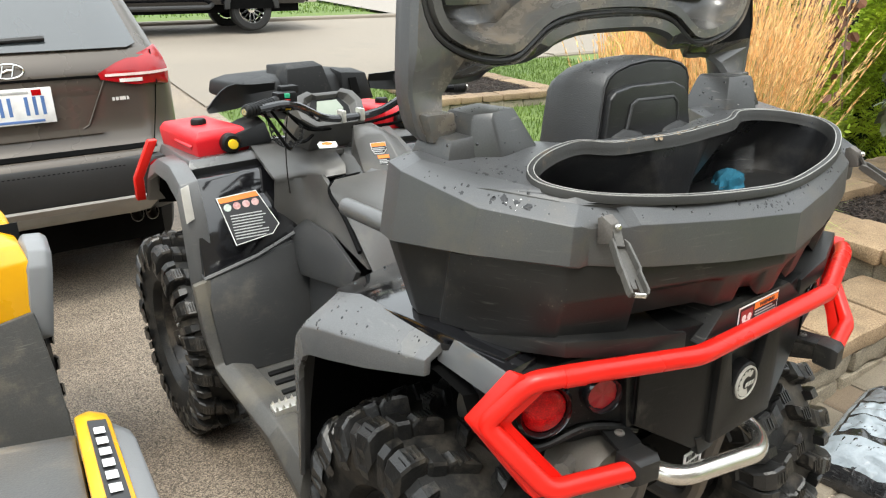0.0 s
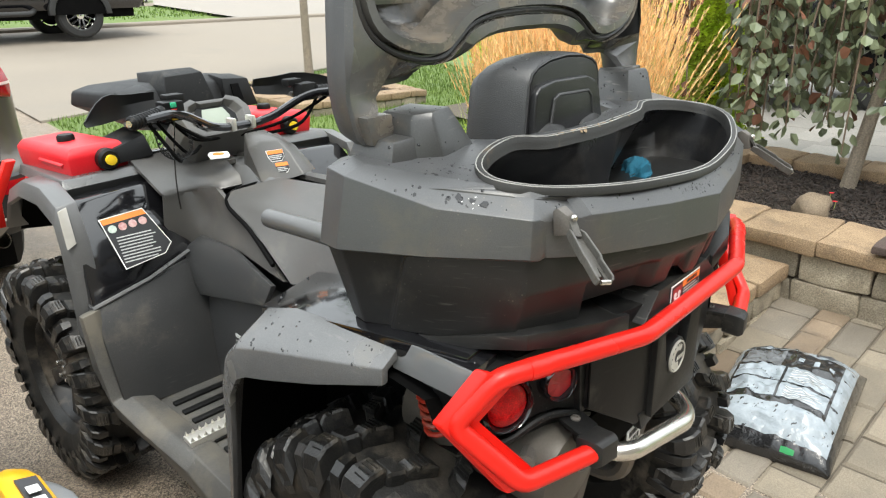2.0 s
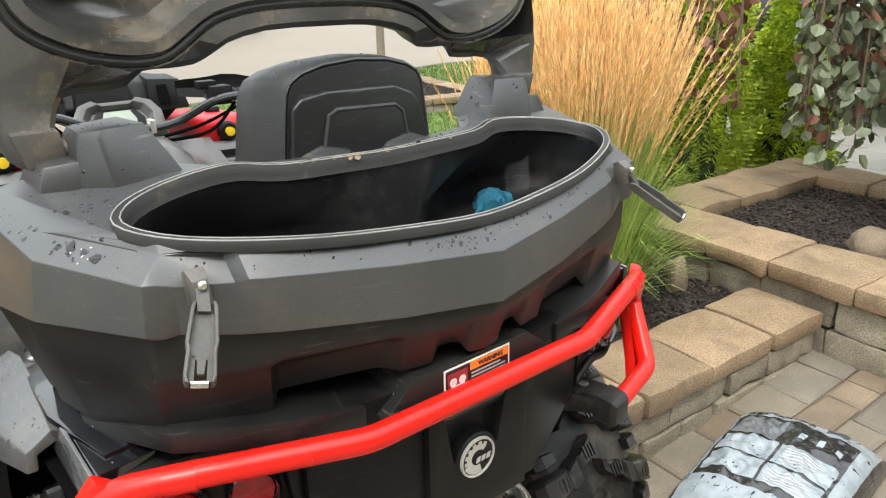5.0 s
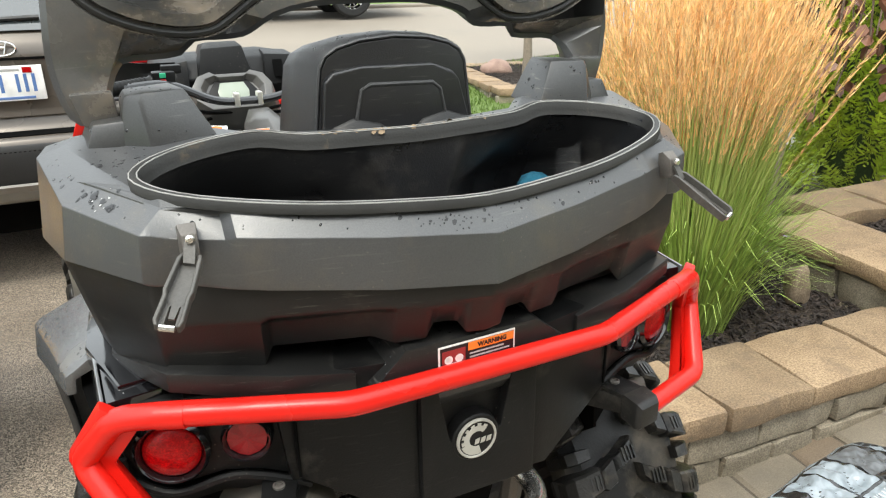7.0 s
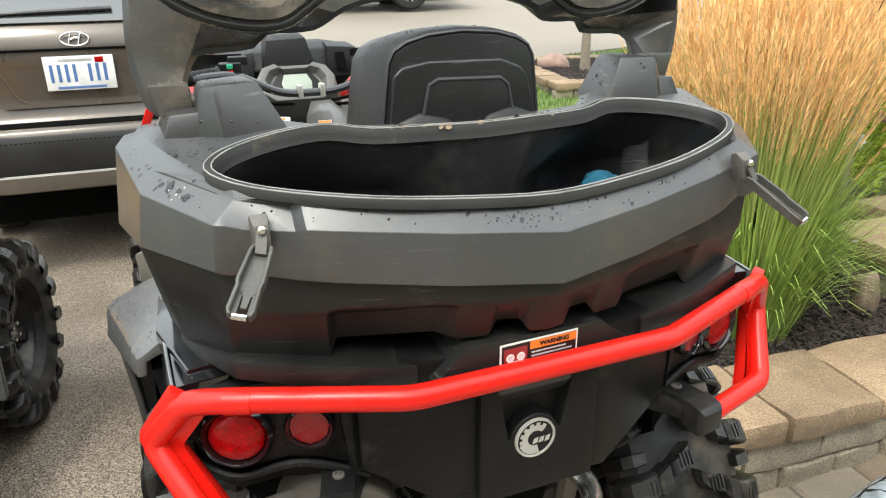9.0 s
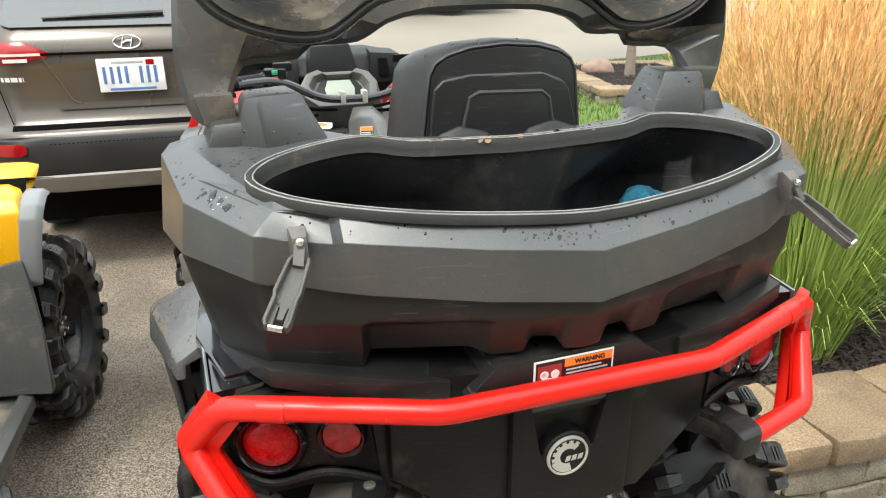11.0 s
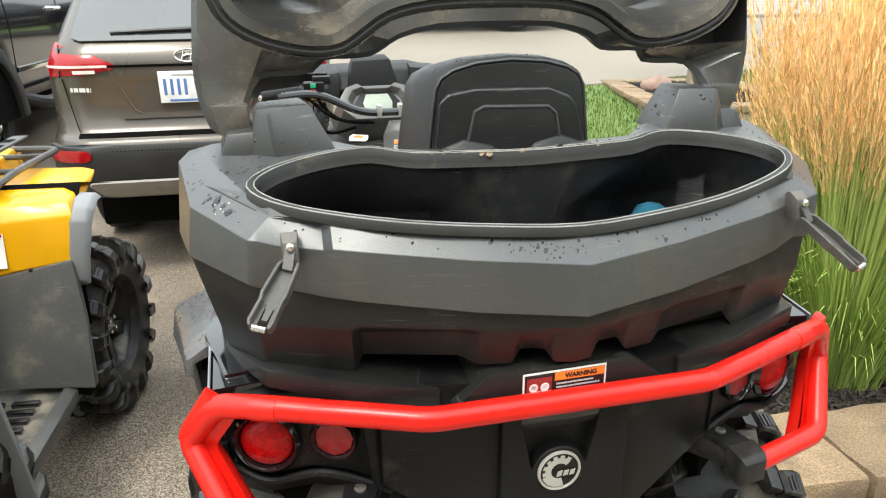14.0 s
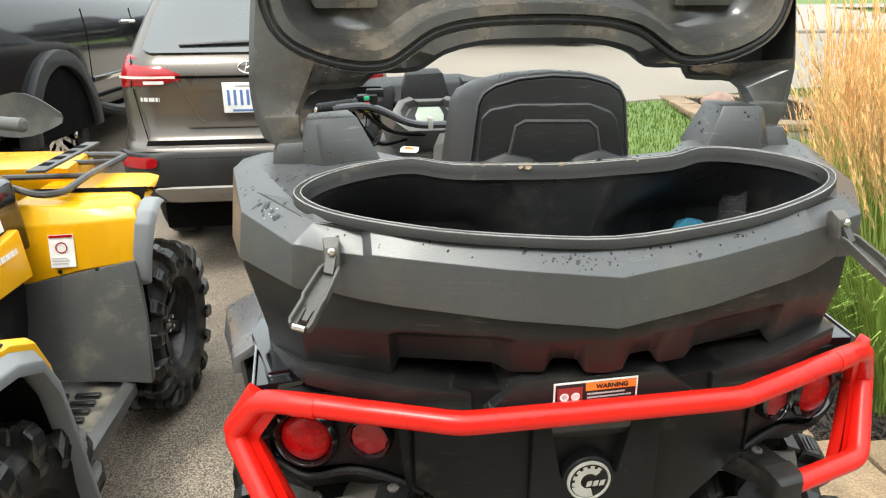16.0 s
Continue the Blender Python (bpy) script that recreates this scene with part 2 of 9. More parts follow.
M_SILVER = mat("satin_silver", (0.40, 0.39, 0.355), 0.4, metal=0.2, scale=20, bump=0.0)
M_WHITE = mat("white_print", (0.75, 0.74, 0.72), 0.4, scale=20, bump=0.0)
M_ORANGE = mat("orange_print", (0.80, 0.20, 0.03), 0.4, scale=20, bump=0.0)
M_BLACKP = mat("black_print", (0.012, 0.012, 0.013), 0.35, scale=20, bump=0.0)
M_PRINT = mat("grey_print", (0.42, 0.42, 0.41), 0.4, scale=20, bump=0.0)
M_SPRING = mat("red_spring_coat", (0.28, 0.022, 0.010), 0.4, scale=10, dirt=MUD, dirt_scale=9, dirt_at=0.58)
M_GREEN = mat("green_switch", (0.03, 0.32, 0.16), 0.4, scale=20, bump=0)
M_AMBER = mat("yellow_switch", (0.8, 0.5, 0.02), 0.4, scale=20, bump=0)
M_SCREEN = mat("lcd_glass", (0.22, 0.25, 0.20), 0.2, scale=8, bump=0, coat=0.3)
M_ALUM = mat("bare_aluminium", (0.62, 0.60, 0.55), 0.38, metal=0.75, scale=15, bump=0.05, dirt=(0.35, 0.3, 0.22), dirt_scale=14, dirt_at=0.6)


# ---------------------------------------------------------------- building helpers
def thing(name, at, label, category, group="", kind=""):
    """An Empty at the base of a thing, to which its parts are linked."""
    ob = new(name)
    ob.empty_display_size = 0.1
    ob.location = at
    return tagged(ob, label, category, group, kind)


# the black quad stands slightly turned on the drive: its own frame, with the tail at the origin
QUAD_YAW = 4.4
QUAD_AT = pose(0.014, 0.014, 0, 0, 0, QUAD_YAW)


def settle(ob):
    """Moves a thing that was built in the quad's own frame to where the quad stands."""
    ob.matrix_basis = QUAD_AT @ Matrix.Translation(ob.location)
    return ob


def whole(ob):
    m = Matrix.Identity(4)
    while ob:
        m = ob.matrix_basis @ m
        ob = ob.parent
    return m


def base_of(ob):
    v = Vector((0, 0, 0))
    while ob:
        v += ob.location
        ob = ob.parent
    return v


def part(name, bm, material, parent=None, label="", smooth=True, angle=35):
    """Links a bmesh, built in world places, as one mesh under a thing or a part."""
    bmesh.ops.recalc_face_normals(bm, faces=bm.faces)
    if parent:
        bmesh.ops.translate(bm, verts=bm.verts, vec=-base_of(parent))
    me = bpy.data.meshes.new(name)
    bm.to_mesh(me)
    bm.free()
    me.materials.append(material)
    if smooth:
        for f in me.polygons:
            f.use_smooth = True
        me.set_sharp_from_angle(angle=radians(angle))
    ob = new(name, me)
    ob.parent = parent
    if label:
        ob["label"] = label
    return ob


def rain(parents, count, seed, least=0.0016, most=0.0042, steep=0.55, near=None, flat=1.0, material=None, name="rain_drops", label="clear rain drops lying on the plastic", category="water drops"):
    """Rain drops that lie on the upward faces of some meshes, as one lot of stuff."""
    rnd = random.Random(seed)
    faces = []
    for ob in parents:
        at = whole(ob)
        for f in ob.data.polygons:
            if f.normal.z > steep and f.area > 1e-6:
                faces.append((ob.data, f, at))
    weights = [f.area for _, f, _ in faces]
    vs, fs = [], []
    for me, f, at in rnd.choices(faces, weights, k=count):
        w = [rnd.random() ** 1.5 for _ in f.vertices]
        c = at @ (sum((me.vertices[i].co * k for i, k in zip(f.vertices, w)), Vector()) / sum(w))
        n = (at.to_3x3() @ f.normal).normalized()
        u = n.orthogonal().normalized()
        v = n.cross(u)
        if near and (c - QUAD_AT @ Vector(near[0])).length > near[1] * rnd.uniform(0.3, 1.0):
            continue
        r = least + (most - least) * rnd.random() ** 2.5
        stretch = rnd.uniform(1.0, 1.6)
        b = len(vs)
        vs.append(c + n * r * 0.5 * flat)
        for k, h in ((0.7, 0.36), (1.0, -0.05)):
            for i in range(7):
                a = 2 * math.pi * i / 7
                vs.append(c + (u * math.cos(a) * stretch + v * math.sin(a)) * r * k * (1.0 if flat == 1.0 else rnd.uniform(0.4, 1.5)) + n * r * h * flat)
        for i in range(7):
            j = (i + 1) % 7
            fs.append((b, b + 1 + i, b + 1 + j))
            fs.append((b + 1 + i, b + 8 + i, b + 8 + j, b + 1 + j))
    me = bpy.data.meshes.new(name)
    me.from_pydata([tuple(p) for p in vs], [], fs)
    for f in me.polygons:
        f.use_smooth = True
    me.materials.append(material or M_DROP)
    return tagged(new(name, me), label, category, kind="stuff")


def bevel(bm, width, seg=2, angle=25):
    if width <= 0:
        return bm
    bmesh.ops.remove_doubles(bm, verts=bm.verts, dist=1e-5)
    bmesh.ops.recalc_face_normals(bm, faces=bm.faces)
    es = [e for e in bm.edges if len(e.link_faces) == 2 and e.calc_face_angle(0) > radians(angle)]
    bmesh.ops.bevel(bm, geom=es, offset=width, segments=seg, profile=0.6, affect="EDGES", clamp_overlap=True)
    return bm


def loft(rings, cap0=True, cap1=True, closed=True, bm=None):
    """A skin over rings that all have the same number of points."""
    bm = bm or bmesh.new()
    vs = [[bm.verts.new(p) for p in r] for r in rings]
    n = len(rings[0])
    for a, b in zip(vs, vs[1:]):
        for i in range(n if closed else n - 1):
            j = (i + 1) % n
            try:
                bm.faces.new((a[i], a[j], b[j], b[i]))
            except ValueError:
                pass
    if cap0:
        bm.faces.new(vs[0][::-1])
    if cap1:
        bm.faces.new(vs[-1])
    return bm


def mirrored(half):
    """A closed ring from its half with x >= 0, from the rear middle to the front middle."""
    return half + [(-p[0], *p[1:]) for p in half[-2:0:-1]]


def box(lo, hi, bev=0.004, bm=None, seg=2):
    b = bmesh.new()
    x0, y0, z0 = lo
    x1, y1, z1 = hi
    loft([[(x0, y0, z0), (x1, y0, z0), (x1, y1, z0), (x0, y1, z0)], [(x0, y0, z1), (x1, y0, z1), (x1, y1, z1), (x0, y1, z1)]], bm=b)
    bevel(b, bev, seg)
    return add(bm, b)


def add(bm, b):
    """Joins b into bm."""
    if bm is None:
        return b
    me = bpy.data.meshes.new("tmp")
    b.to_mesh(me)
    b.free()
    bm.from_mesh(me)
    bpy.data.meshes.remove(me)
    return bm


def prism(poly, axis, a, b, bev=0.004, bm=None, seg=2):
    """A polygon drawn across an axis and drawn out along it from a to b. The polygon's two numbers are the other axes in xyz order."""
    def put(p, h):
        q = list(p)
        q.insert("xyz".index(axis), h)
        return q
    q = loft([[put(p, a) for p in poly], [put(p, b) for p in poly]])
    bevel(q, bev, seg)
    return add(bm, q)


def facets(points, bev=0.008, bm=None, seg=2):
    """A faceted convex moulding between its corners."""
    q = bmesh.new()
    for p in points:
        q.verts.new(p)
    r = bmesh.ops.convex_hull(q, input=q.verts)
    loose = [g for g in r["geom_interior"] if isinstance(g, bmesh.types.BMVert)] + [g for g in r["geom_unused"] if isinstance(g, bmesh.types.BMVert)]
    if loose:
        bmesh.ops.delete(q, geom=list(set(loose)), context="VERTS")
    bmesh.ops.dissolve_limit(q, angle_limit=radians(4), verts=q.verts, edges=q.edges)
    bevel(q, bev, seg)
    return add(bm, q)


def rounded(points, r, k=5, closed=False):
    """A polyline with its corners rounded."""
    P = [Vector(p) for p in points]
    out = []
    n = len(P)
    for i, p in enumerate(P):
        if not closed and i in (0, n - 1):
            out.append(p)
            continue
        a, b = P[(i - 1) % n] - p, P[(i + 1) % n] - p
        d = min(r, a.length * 0.48, b.length * 0.48)
        s, e = p + a.normalized() * d, p + b.normalized() * d
        for j in range(k + 1):
            u = j / k
            out.append(s * (1 - u) ** 2 + p * 2 * u * (1 - u) + e * u * u)
    return out


def tube(points, r, n=12, closed=False, bm=None, flat=1.0):
    """A round bar along a line; r may be one number or one a point."""
    P = [Vector(p) for p in points]
    m = len(P)
    R = r if isinstance(r, (list, tuple)) else [r] * m
    T = []
    for i in range(m):
        a, b = (P[(i - 1) % m], P[(i + 1) % m]) if closed else (P[max(i - 1, 0)], P[min(i + 1, m - 1)])
        T.append((b - a).normalized())
    up = Vector((0, 0, 1)) if abs(T[0].z) < 0.9 else Vector((1, 0, 0))
    rings = []
    for i in range(m):
        side = T[i].cross(up).normalized()
        up = side.cross(T[i]).normalized()
        rings.append([P[i] + side * (R[i] * math.cos(2 * math.pi * k / n)) + up * (R[i] * flat * math.sin(2 * math.pi * k / n)) for k in range(n)])
    if closed:
        rings.append(rings[0])
    q = loft(rings, not closed, not closed)
    if closed:
        bmesh.ops.remove_doubles(q, verts=q.verts, dist=1e-6)
    return add(bm, q)


def lathe(profile, m, n=32, bm=None, closed_profile=False):
    """A profile of (radius, height) turned about the z axis of the pose m."""
    q = bmesh.new()
    rings = [[m @ Vector((r * math.cos(2 * math.pi * k / n), r * math.sin(2 * math.pi * k / n), h)) for k in range(n)] for r, h in profile]
    if closed_profile:
        rings.append(rings[0])
    loft(rings, not closed_profile, not closed_profile, bm=q)
    if closed_profile:
        bmesh.ops.remove_doubles(q, verts=q.verts, dist=1e-6)
    return add(bm, q)


def slab(corners, thick, bm=None, bev=0.0):
    """A thin plate over a quad or polygon in space, thick along its normal."""
    P = [Vector(c) for c in corners]
    nrm = (P[1] - P[0]).cross(P[2] - P[0]).normalized()
    q = loft([[p for p in P], [p + nrm * thick for p in P]])
    bevel(q, bev)
    return add(bm, q)


def on_plane(o, u, v, pts):
    """Places of (a, b) pairs on the plane through o with directions u and v."""
    o, u, v = Vector(o), Vector(u), Vector(v)
    return [o + u * a + v * b for a, b in pts]


def lettering(text, size, o, u, v, material, parent, name="lettering", depth=0.0006, bold=0.0):
    """Raised lettering in Blender's own font, on the plane through o; u runs along the line, v up."""
    cu = bpy.data.curves.new(name, "FONT")
    cu.body, cu.size, cu.extrude, cu.offset = text, size, depth, bold
    cu.align_x, cu.align_y = "CENTER", "CENTER"
    tmp = bpy.data.objects.new(name, cu)
    scene.collection.objects.link(tmp)
    dg = bpy.context.evaluated_depsgraph_get()
    me = bpy.data.meshes.new_from_object(tmp.evaluated_get(dg))
    bpy.data.objects.remove(tmp)
    bpy.data.curves.remove(cu)
    u, v = Vector(u).normalized(), Vector(v).normalized()
    w = u.cross(v)
    m = Matrix((u, v, w)).transposed().to_4x4()
    m.translation = Vector(o) - (base_of(parent) if parent else Vector())
    me.transform(m)
    me.materials.clear()
    me.materials.append(material)
    ob = new(name, me)
    ob.parent = parent
    return ob


def offset_ring(pts, d):
    """A closed plane ring of (a, b) pairs moved inwards by d."""
    n = len(pts)
    area = sum(pts[i][0] * pts[(i + 1) % n][1] - pts[(i + 1) % n][0] * pts[i][1] for i in range(n))
    s = 1 if area > 0 else -1
    out = []
    for i in range(n):
        p, a, b = Vector(pts[i]), Vector(pts[i - 1]), Vector(pts[(i + 1) % n])
        e, f = (p - a).normalized(), (b - p).normalized()
        n1, n2 = Vector((-e.y, e.x)) * s, Vector((-f.y, f.x)) * s
        h = (n1 + n2)
        h = h / max(0.55, h.length_squared / 2) if h.length > 1e-6 else n1
        out.append(tuple(p + h * d))
    return out


def smooth_ring(pts, k=3, closed=True):
    """A Catmull-Rom line through points of any dimension."""
    P = [np.array(p, float) for p in pts]
    n = len(P)
    out = []
    for i in range(n if closed else n - 1):
        a, b, c, d = (P[(i - 1) % n], P[i], P[(i + 1) % n], P[(i + 2) % n]) if closed else (P[max(i - 1, 0)], P[i], P[i + 1], P[min(i + 2, n - 1)])
        for j in range(k):
            u = j / k
            out.append(tuple(0.5 * (2 * b + (c - a) * u + (2 * a - 5 * b + 4 * c - d) * u * u + (3 * b - a - 3 * c + d) * u ** 3)))
    if not closed:
        out.append(tuple(P[-1]))
    return out

# ---------------------------------------------------------------- ground
STREET_RISE, STREET_FROM = 0.055, 4.0


def ground_z(x, y):
    """Height of the land: level drive, a patio that climbs to the right, and a street that lies higher at the far end."""
    z = 0.0
    if x > 0.8:
        z += 0.075 * (min(x, 2.1) - 0.8) * max(0.0, min(1.0, (2.2 - y) / 1.2))
    if y > STREET_FROM:
        z += STREET_RISE * (min(y, 60) - STREET_FROM)
    return z


def asphalt_material():
    m = bpy.data.materials.new("damp_asphalt")
    m.use_nodes = True
    n, l = m.node_tree.nodes, m.node_tree.links
    p = n["Principled BSDF"]
    tc = n.new("ShaderNodeTexCoord")
    vor = n.new("ShaderNodeTexVoronoi")
    vor.inputs["Scale"].default_value = 300
    l.new(tc.outputs["Object"], vor.inputs["Vector"])
    hue = n.new("ShaderNodeValToRGB")
    hue.color_ramp.elements[0].color, hue.color_ramp.elements[1].color = (0.105, 0.086, 0.068, 1), (0.57, 0.465, 0.355, 1)
    hue.color_ramp.elements[0].position, hue.color_ramp.elements[1].position = 0.2, 1.0
    sep = n.new("ShaderNodeSeparateColor")
    l.new(vor.outputs["Color"], sep.inputs[0])
    l.new(sep.outputs[0], hue.inputs[0])
    big = n.new("ShaderNodeTexNoise")
    big.inputs["Scale"].default_value, big.inputs["Detail"].default_value = 1.6, 7
    l.new(tc.outputs["Object"], big.inputs["Vector"])
    wet = n.new("ShaderNodeMapRange")
    wet.inputs[1].default_value, wet.inputs[2].default_value = 0.42, 0.62
    l.new(big.outputs["Fac"], wet.inputs[0])
    damp = n.new("ShaderNodeMixRGB")
    damp.blend_type = "MULTIPLY"
    damp.inputs[2].default_value = (0.72, 0.70, 0.68, 1)
    l.new(wet.outputs[0], damp.inputs[0])
    l.new(hue.outputs[0], damp.inputs[1])
    l.new(damp.outputs[0], p.inputs["Base Color"])
    rr = n.new("ShaderNodeMapRange")
    rr.inputs[3].default_value, rr.inputs[4].default_value = 0.8, 0.34
    l.new(wet.outputs[0], rr.inputs[0])
    l.new(rr.outputs[0], p.inputs["Roughness"])
    b = n.new("ShaderNodeBump")
    b.inputs["Strength"].default_value, b.inputs["Distance"].default_value = 0.6, 0.006
    l.new(vor.outputs["Distance"], b.inputs["Height"])
    l.new(b.outputs[0], p.inputs["Normal"])
    return m


M_ASPHALT = asphalt_material()
M_ROAD = mat("worn_concrete_road", (0.205, 0.175, 0.140), 0.85, col2=(0.260, 0.225, 0.182), scale=0.5, grain=0.12, grain_scale=90, bump=0.15, dirt=(0.20, 0.18, 0.15), dirt_scale=0.7, dirt_at=0.56)
M_CONC = mat("pale_concrete", (0.24, 0.215, 0.185), 0.85, col2=(0.30, 0.27, 0.235), scale=1.2, grain=0.12, grain_scale=120, bump=0.15)
M_SOIL = mat("earth", (0.055, 0.042, 0.03), 0.95, scale=6, grain=0.4, grain_scale=90, bump=0.6)
M_TURF = mat("turf", (0.085, 0.140, 0.028), 0.9, col2=(0.135, 0.190, 0.042), scale=2.5, grain=0.35, grain_scale=120, bump=0.6)
M_STONE = mat("tan_wall_stone", (0.215, 0.145, 0.084), 0.9, col2=(0.335, 0.240, 0.148), scale=9, grain=0.4, grain_scale=200, bump=0.8, dirt=(0.155, 0.112, 0.075), dirt_scale=8, dirt_at=0.52, vary=0.2)
M_BLOCK = mat("grey_wall_block", (0.225, 0.190, 0.138), 0.9, col2=(0.35, 0.305, 0.23), scale=11, grain=0.35, grain_scale=180, bump=0.9, dirt=(0.15, 0.125, 0.095), dirt_scale=10, dirt_at=0.54, vary=0.25)
M_PAVER = mat("tan_paver", (0.175, 0.148, 0.110), 0.88, col2=(0.27, 0.228, 0.170), scale=7, grain=0.2, grain_scale=260, bump=0.4, dirt=(0.15, 0.128, 0.10), dirt_scale=6, dirt_at=0.52, vary=0.18)
M_PAVERG = mat("grey_paver", (0.145, 0.125, 0.10), 0.88, col2=(0.225, 0.195, 0.155), scale=7, grain=0.2, grain_scale=260, bump=0.4, vary=0.2)
M_PAVERB = mat("brown_paver", (0.17, 0.125, 0.085), 0.88, col2=(0.26, 0.20, 0.14), scale=9, grain=0.2, grain_scale=260, bump=0.4, dirt=(0.14, 0.12, 0.095), dirt_scale=6, dirt_at=0.55, vary=0.25)
M_DRIVE = mat("paved_drive_stone", (0.19, 0.178, 0.158), 0.85, col2=(0.26, 0.243, 0.215), scale=5, grain=0.15, grain_scale=120, bump=0.3, vary=0.14)
M_JOINT = mat("joint_sand", (0.085, 0.070, 0.052), 0.95, scale=12, grain=0.3, grain_scale=200, bump=0.4)


def sheet(x0, x1, y0, y1, step, lift=0.0, ripple=0.0, seed=0):
    """A piece of ground laid over the land's height."""
    bm = bmesh.new()
    nx, ny = max(1, round((x1 - x0) / step)), max(1, round((y1 - y0) / step))
    g = []
    for j in range(ny + 1):
        row = []
        for i in range(nx + 1):
            x, y = x0 + (x1 - x0) * i / nx, y0 + (y1 - y0) * j / ny
            row.append(bm.verts.new((x, y, ground_z(x, y) + lift + ripple * noise.noise((x * 3 + seed, y * 3, 0)))))
        g.append(row)
    for j in range(ny):
        for i in range(nx):
            bm.faces.new((g[j][i], g[j][i + 1], g[j + 1][i + 1], g[j + 1][i]))
    return bm


def ground_part(name, bm, m, label, category="ground"):
    ob = part(name, bm, m)
    return tagged(ob, label, category, kind="structure")


def far_ground():
    """One sheet of turf and earth to the horizon."""
    xs = [-400, -120, -40, -15, -6, -3, 0, 0.8, 2.1, 4, 8, 16, 40, 120, 400]
    ys = [-400, -120, -40, -12, -4, 0, 1, 2.2, 4, 6, 8, 12, 18, 30, 60, 120, 400]
    bm = bmesh.new()
    g = [[bm.verts.new((x, y, ground_z(x, y) - 0.05)) for x in xs] for y in ys]
    for a, b in zip(g, g[1:]):
        for i in range(len(xs) - 1):
            bm.faces.new((a[i], a[i + 1], b[i + 1], b[i]))
    return ground_part("ground", bm, M_TURF, "green turf and land that reaches to the horizon")


far_ground()
ROAD_Y0, ROAD_Y1 = 9.0, 15.8
ground_part("driveway", sheet(-7.5, 0.95, -6, ROAD_Y0, 0.6, 0.0), M_ASPHALT, "damp dark asphalt driveway with pale stone chips", "driveway")
ground_part("road", sheet(-40, 45, ROAD_Y0, ROAD_Y1, 2.0, 0.01), M_ROAD, "pale worn concrete street in front of the drive", "road")
ground_part("pavement", sheet(-40, 60, 24.5, 26.6, 2.0, 0.03), M_CONC, "pale concrete footpath across the street", "pavement")
ground_part("lawn", sheet(0.95, 14, 2.6, ROAD_Y0 - 0.35, 0.5, 0.0), M_TURF, "mown green lawn beside the driveway", "lawn")
next_drive = ground_part("neighbour_driveway", sheet(4.2, 14, -4, 5.2, 0.8, 0.05), M_JOINT, "pale stone paved driveway of the next house", "driveway")
ground_part("opposite_driveway", sheet(8.2, 15.5, ROAD_Y1 + 0.1, 24.5, 1.0, 0.03), M_CONC, "pale concrete driveway across the street", "driveway")


slab_mesh = None
rd = random.Random(17)
for j in range(18):
    for i in range(13):
        x, y = 4.25 + 0.44 * i + (0.22 if j % 2 else 0.0), -1.6 + 0.30 * j
        if slab_mesh is None:
            ob = part("paver", prism([(0.003, 0.003), (0.437, 0.003), (0.437, 0.297), (0.003, 0.297)], "z", -0.03, 0.012, 0.006), M_DRIVE, smooth=False)
            slab_mesh = ob.data
        else:
            ob = new("paver", slab_mesh)
        ob.location = (x, y, ground_z(x, y) + 0.05 + rd.uniform(-0.002, 0.002))
        ob.parent = next_drive


def kerb(name, x0, x1, y, w, h):
    bm = bmesh.new()
    n = max(2, round((x1 - x0) / 2))
    rings = []
    for i in range(n + 1):
        x = x0 + (x1 - x0) * i / n
        z = ground_z(x, y)
        rings.append([(x, y, z - 0.1), (x, y + w, z - 0.1), (x, y + w, z + h), (x, y + 0.03, z + h), (x, y, z + h - 0.03)])
    loft(rings, bm=bm)
    return ground_part(name, bm, M_ROAD, "pale concrete kerb along the street", "kerb")


kerb("kerb", 7.0, 45, ROAD_Y0 - 0.35, 0.35, 0.05)


def lawn_edge(x):
    """The slanting edge at which the lawn meets the street's concrete."""
    return min(ROAD_Y0 - 0.35, 7.25 + 0.28 * (x - 0.95))


strip = bmesh.new()
loft([[(x, lawn_edge(x), ground_z(x, lawn_edge(x)) - 0.05), (x, lawn_edge(x) + 0.02, ground_z(x, lawn_edge(x)) + 0.022), (x, ROAD_Y0 + 0.05, ground_z(x, ROAD_Y0) + 0.022)] for x in [0.90 + 0.25 * i for i in range(26)]], False, False, False, bm=strip)
ground_part("street_apron", strip, M_ROAD, "pale worn concrete between the street and the lawn", "apron")
kerb("kerb", -40, 60, ROAD_Y1, 0.4, 0.09)


# grass blades of the lawns that are near enough to be told apart
def blades(name, spots, m, label, hmin, hmax, w, seed, per=1):
    rnd = random.Random(seed)
    vs, fs = [], []
    for x, y, z in spots:
        for _ in range(per):
            a, h, lean = rnd.uniform(0, 6.28), rnd.uniform(hmin, hmax), rnd.uniform(0.1, 0.6)
            dx, dy = math.cos(a), math.sin(a)
            px, py = x + rnd.uniform(-0.02, 0.02), y + rnd.uniform(-0.02, 0.02)
            k = len(vs)
            vs += [(px - dy * w, py + dx * w, z), (px + dy * w, py - dx * w, z), (px + dx * h * lean, py + dy * h * lean, z + h)]
            fs.append((k, k + 1, k + 2))
    me = bpy.data.meshes.new(name)
    me.from_pydata(vs, [], fs)
    me.materials.append(m)
    return tagged(new(name, me), label, "grass", kind="stuff")


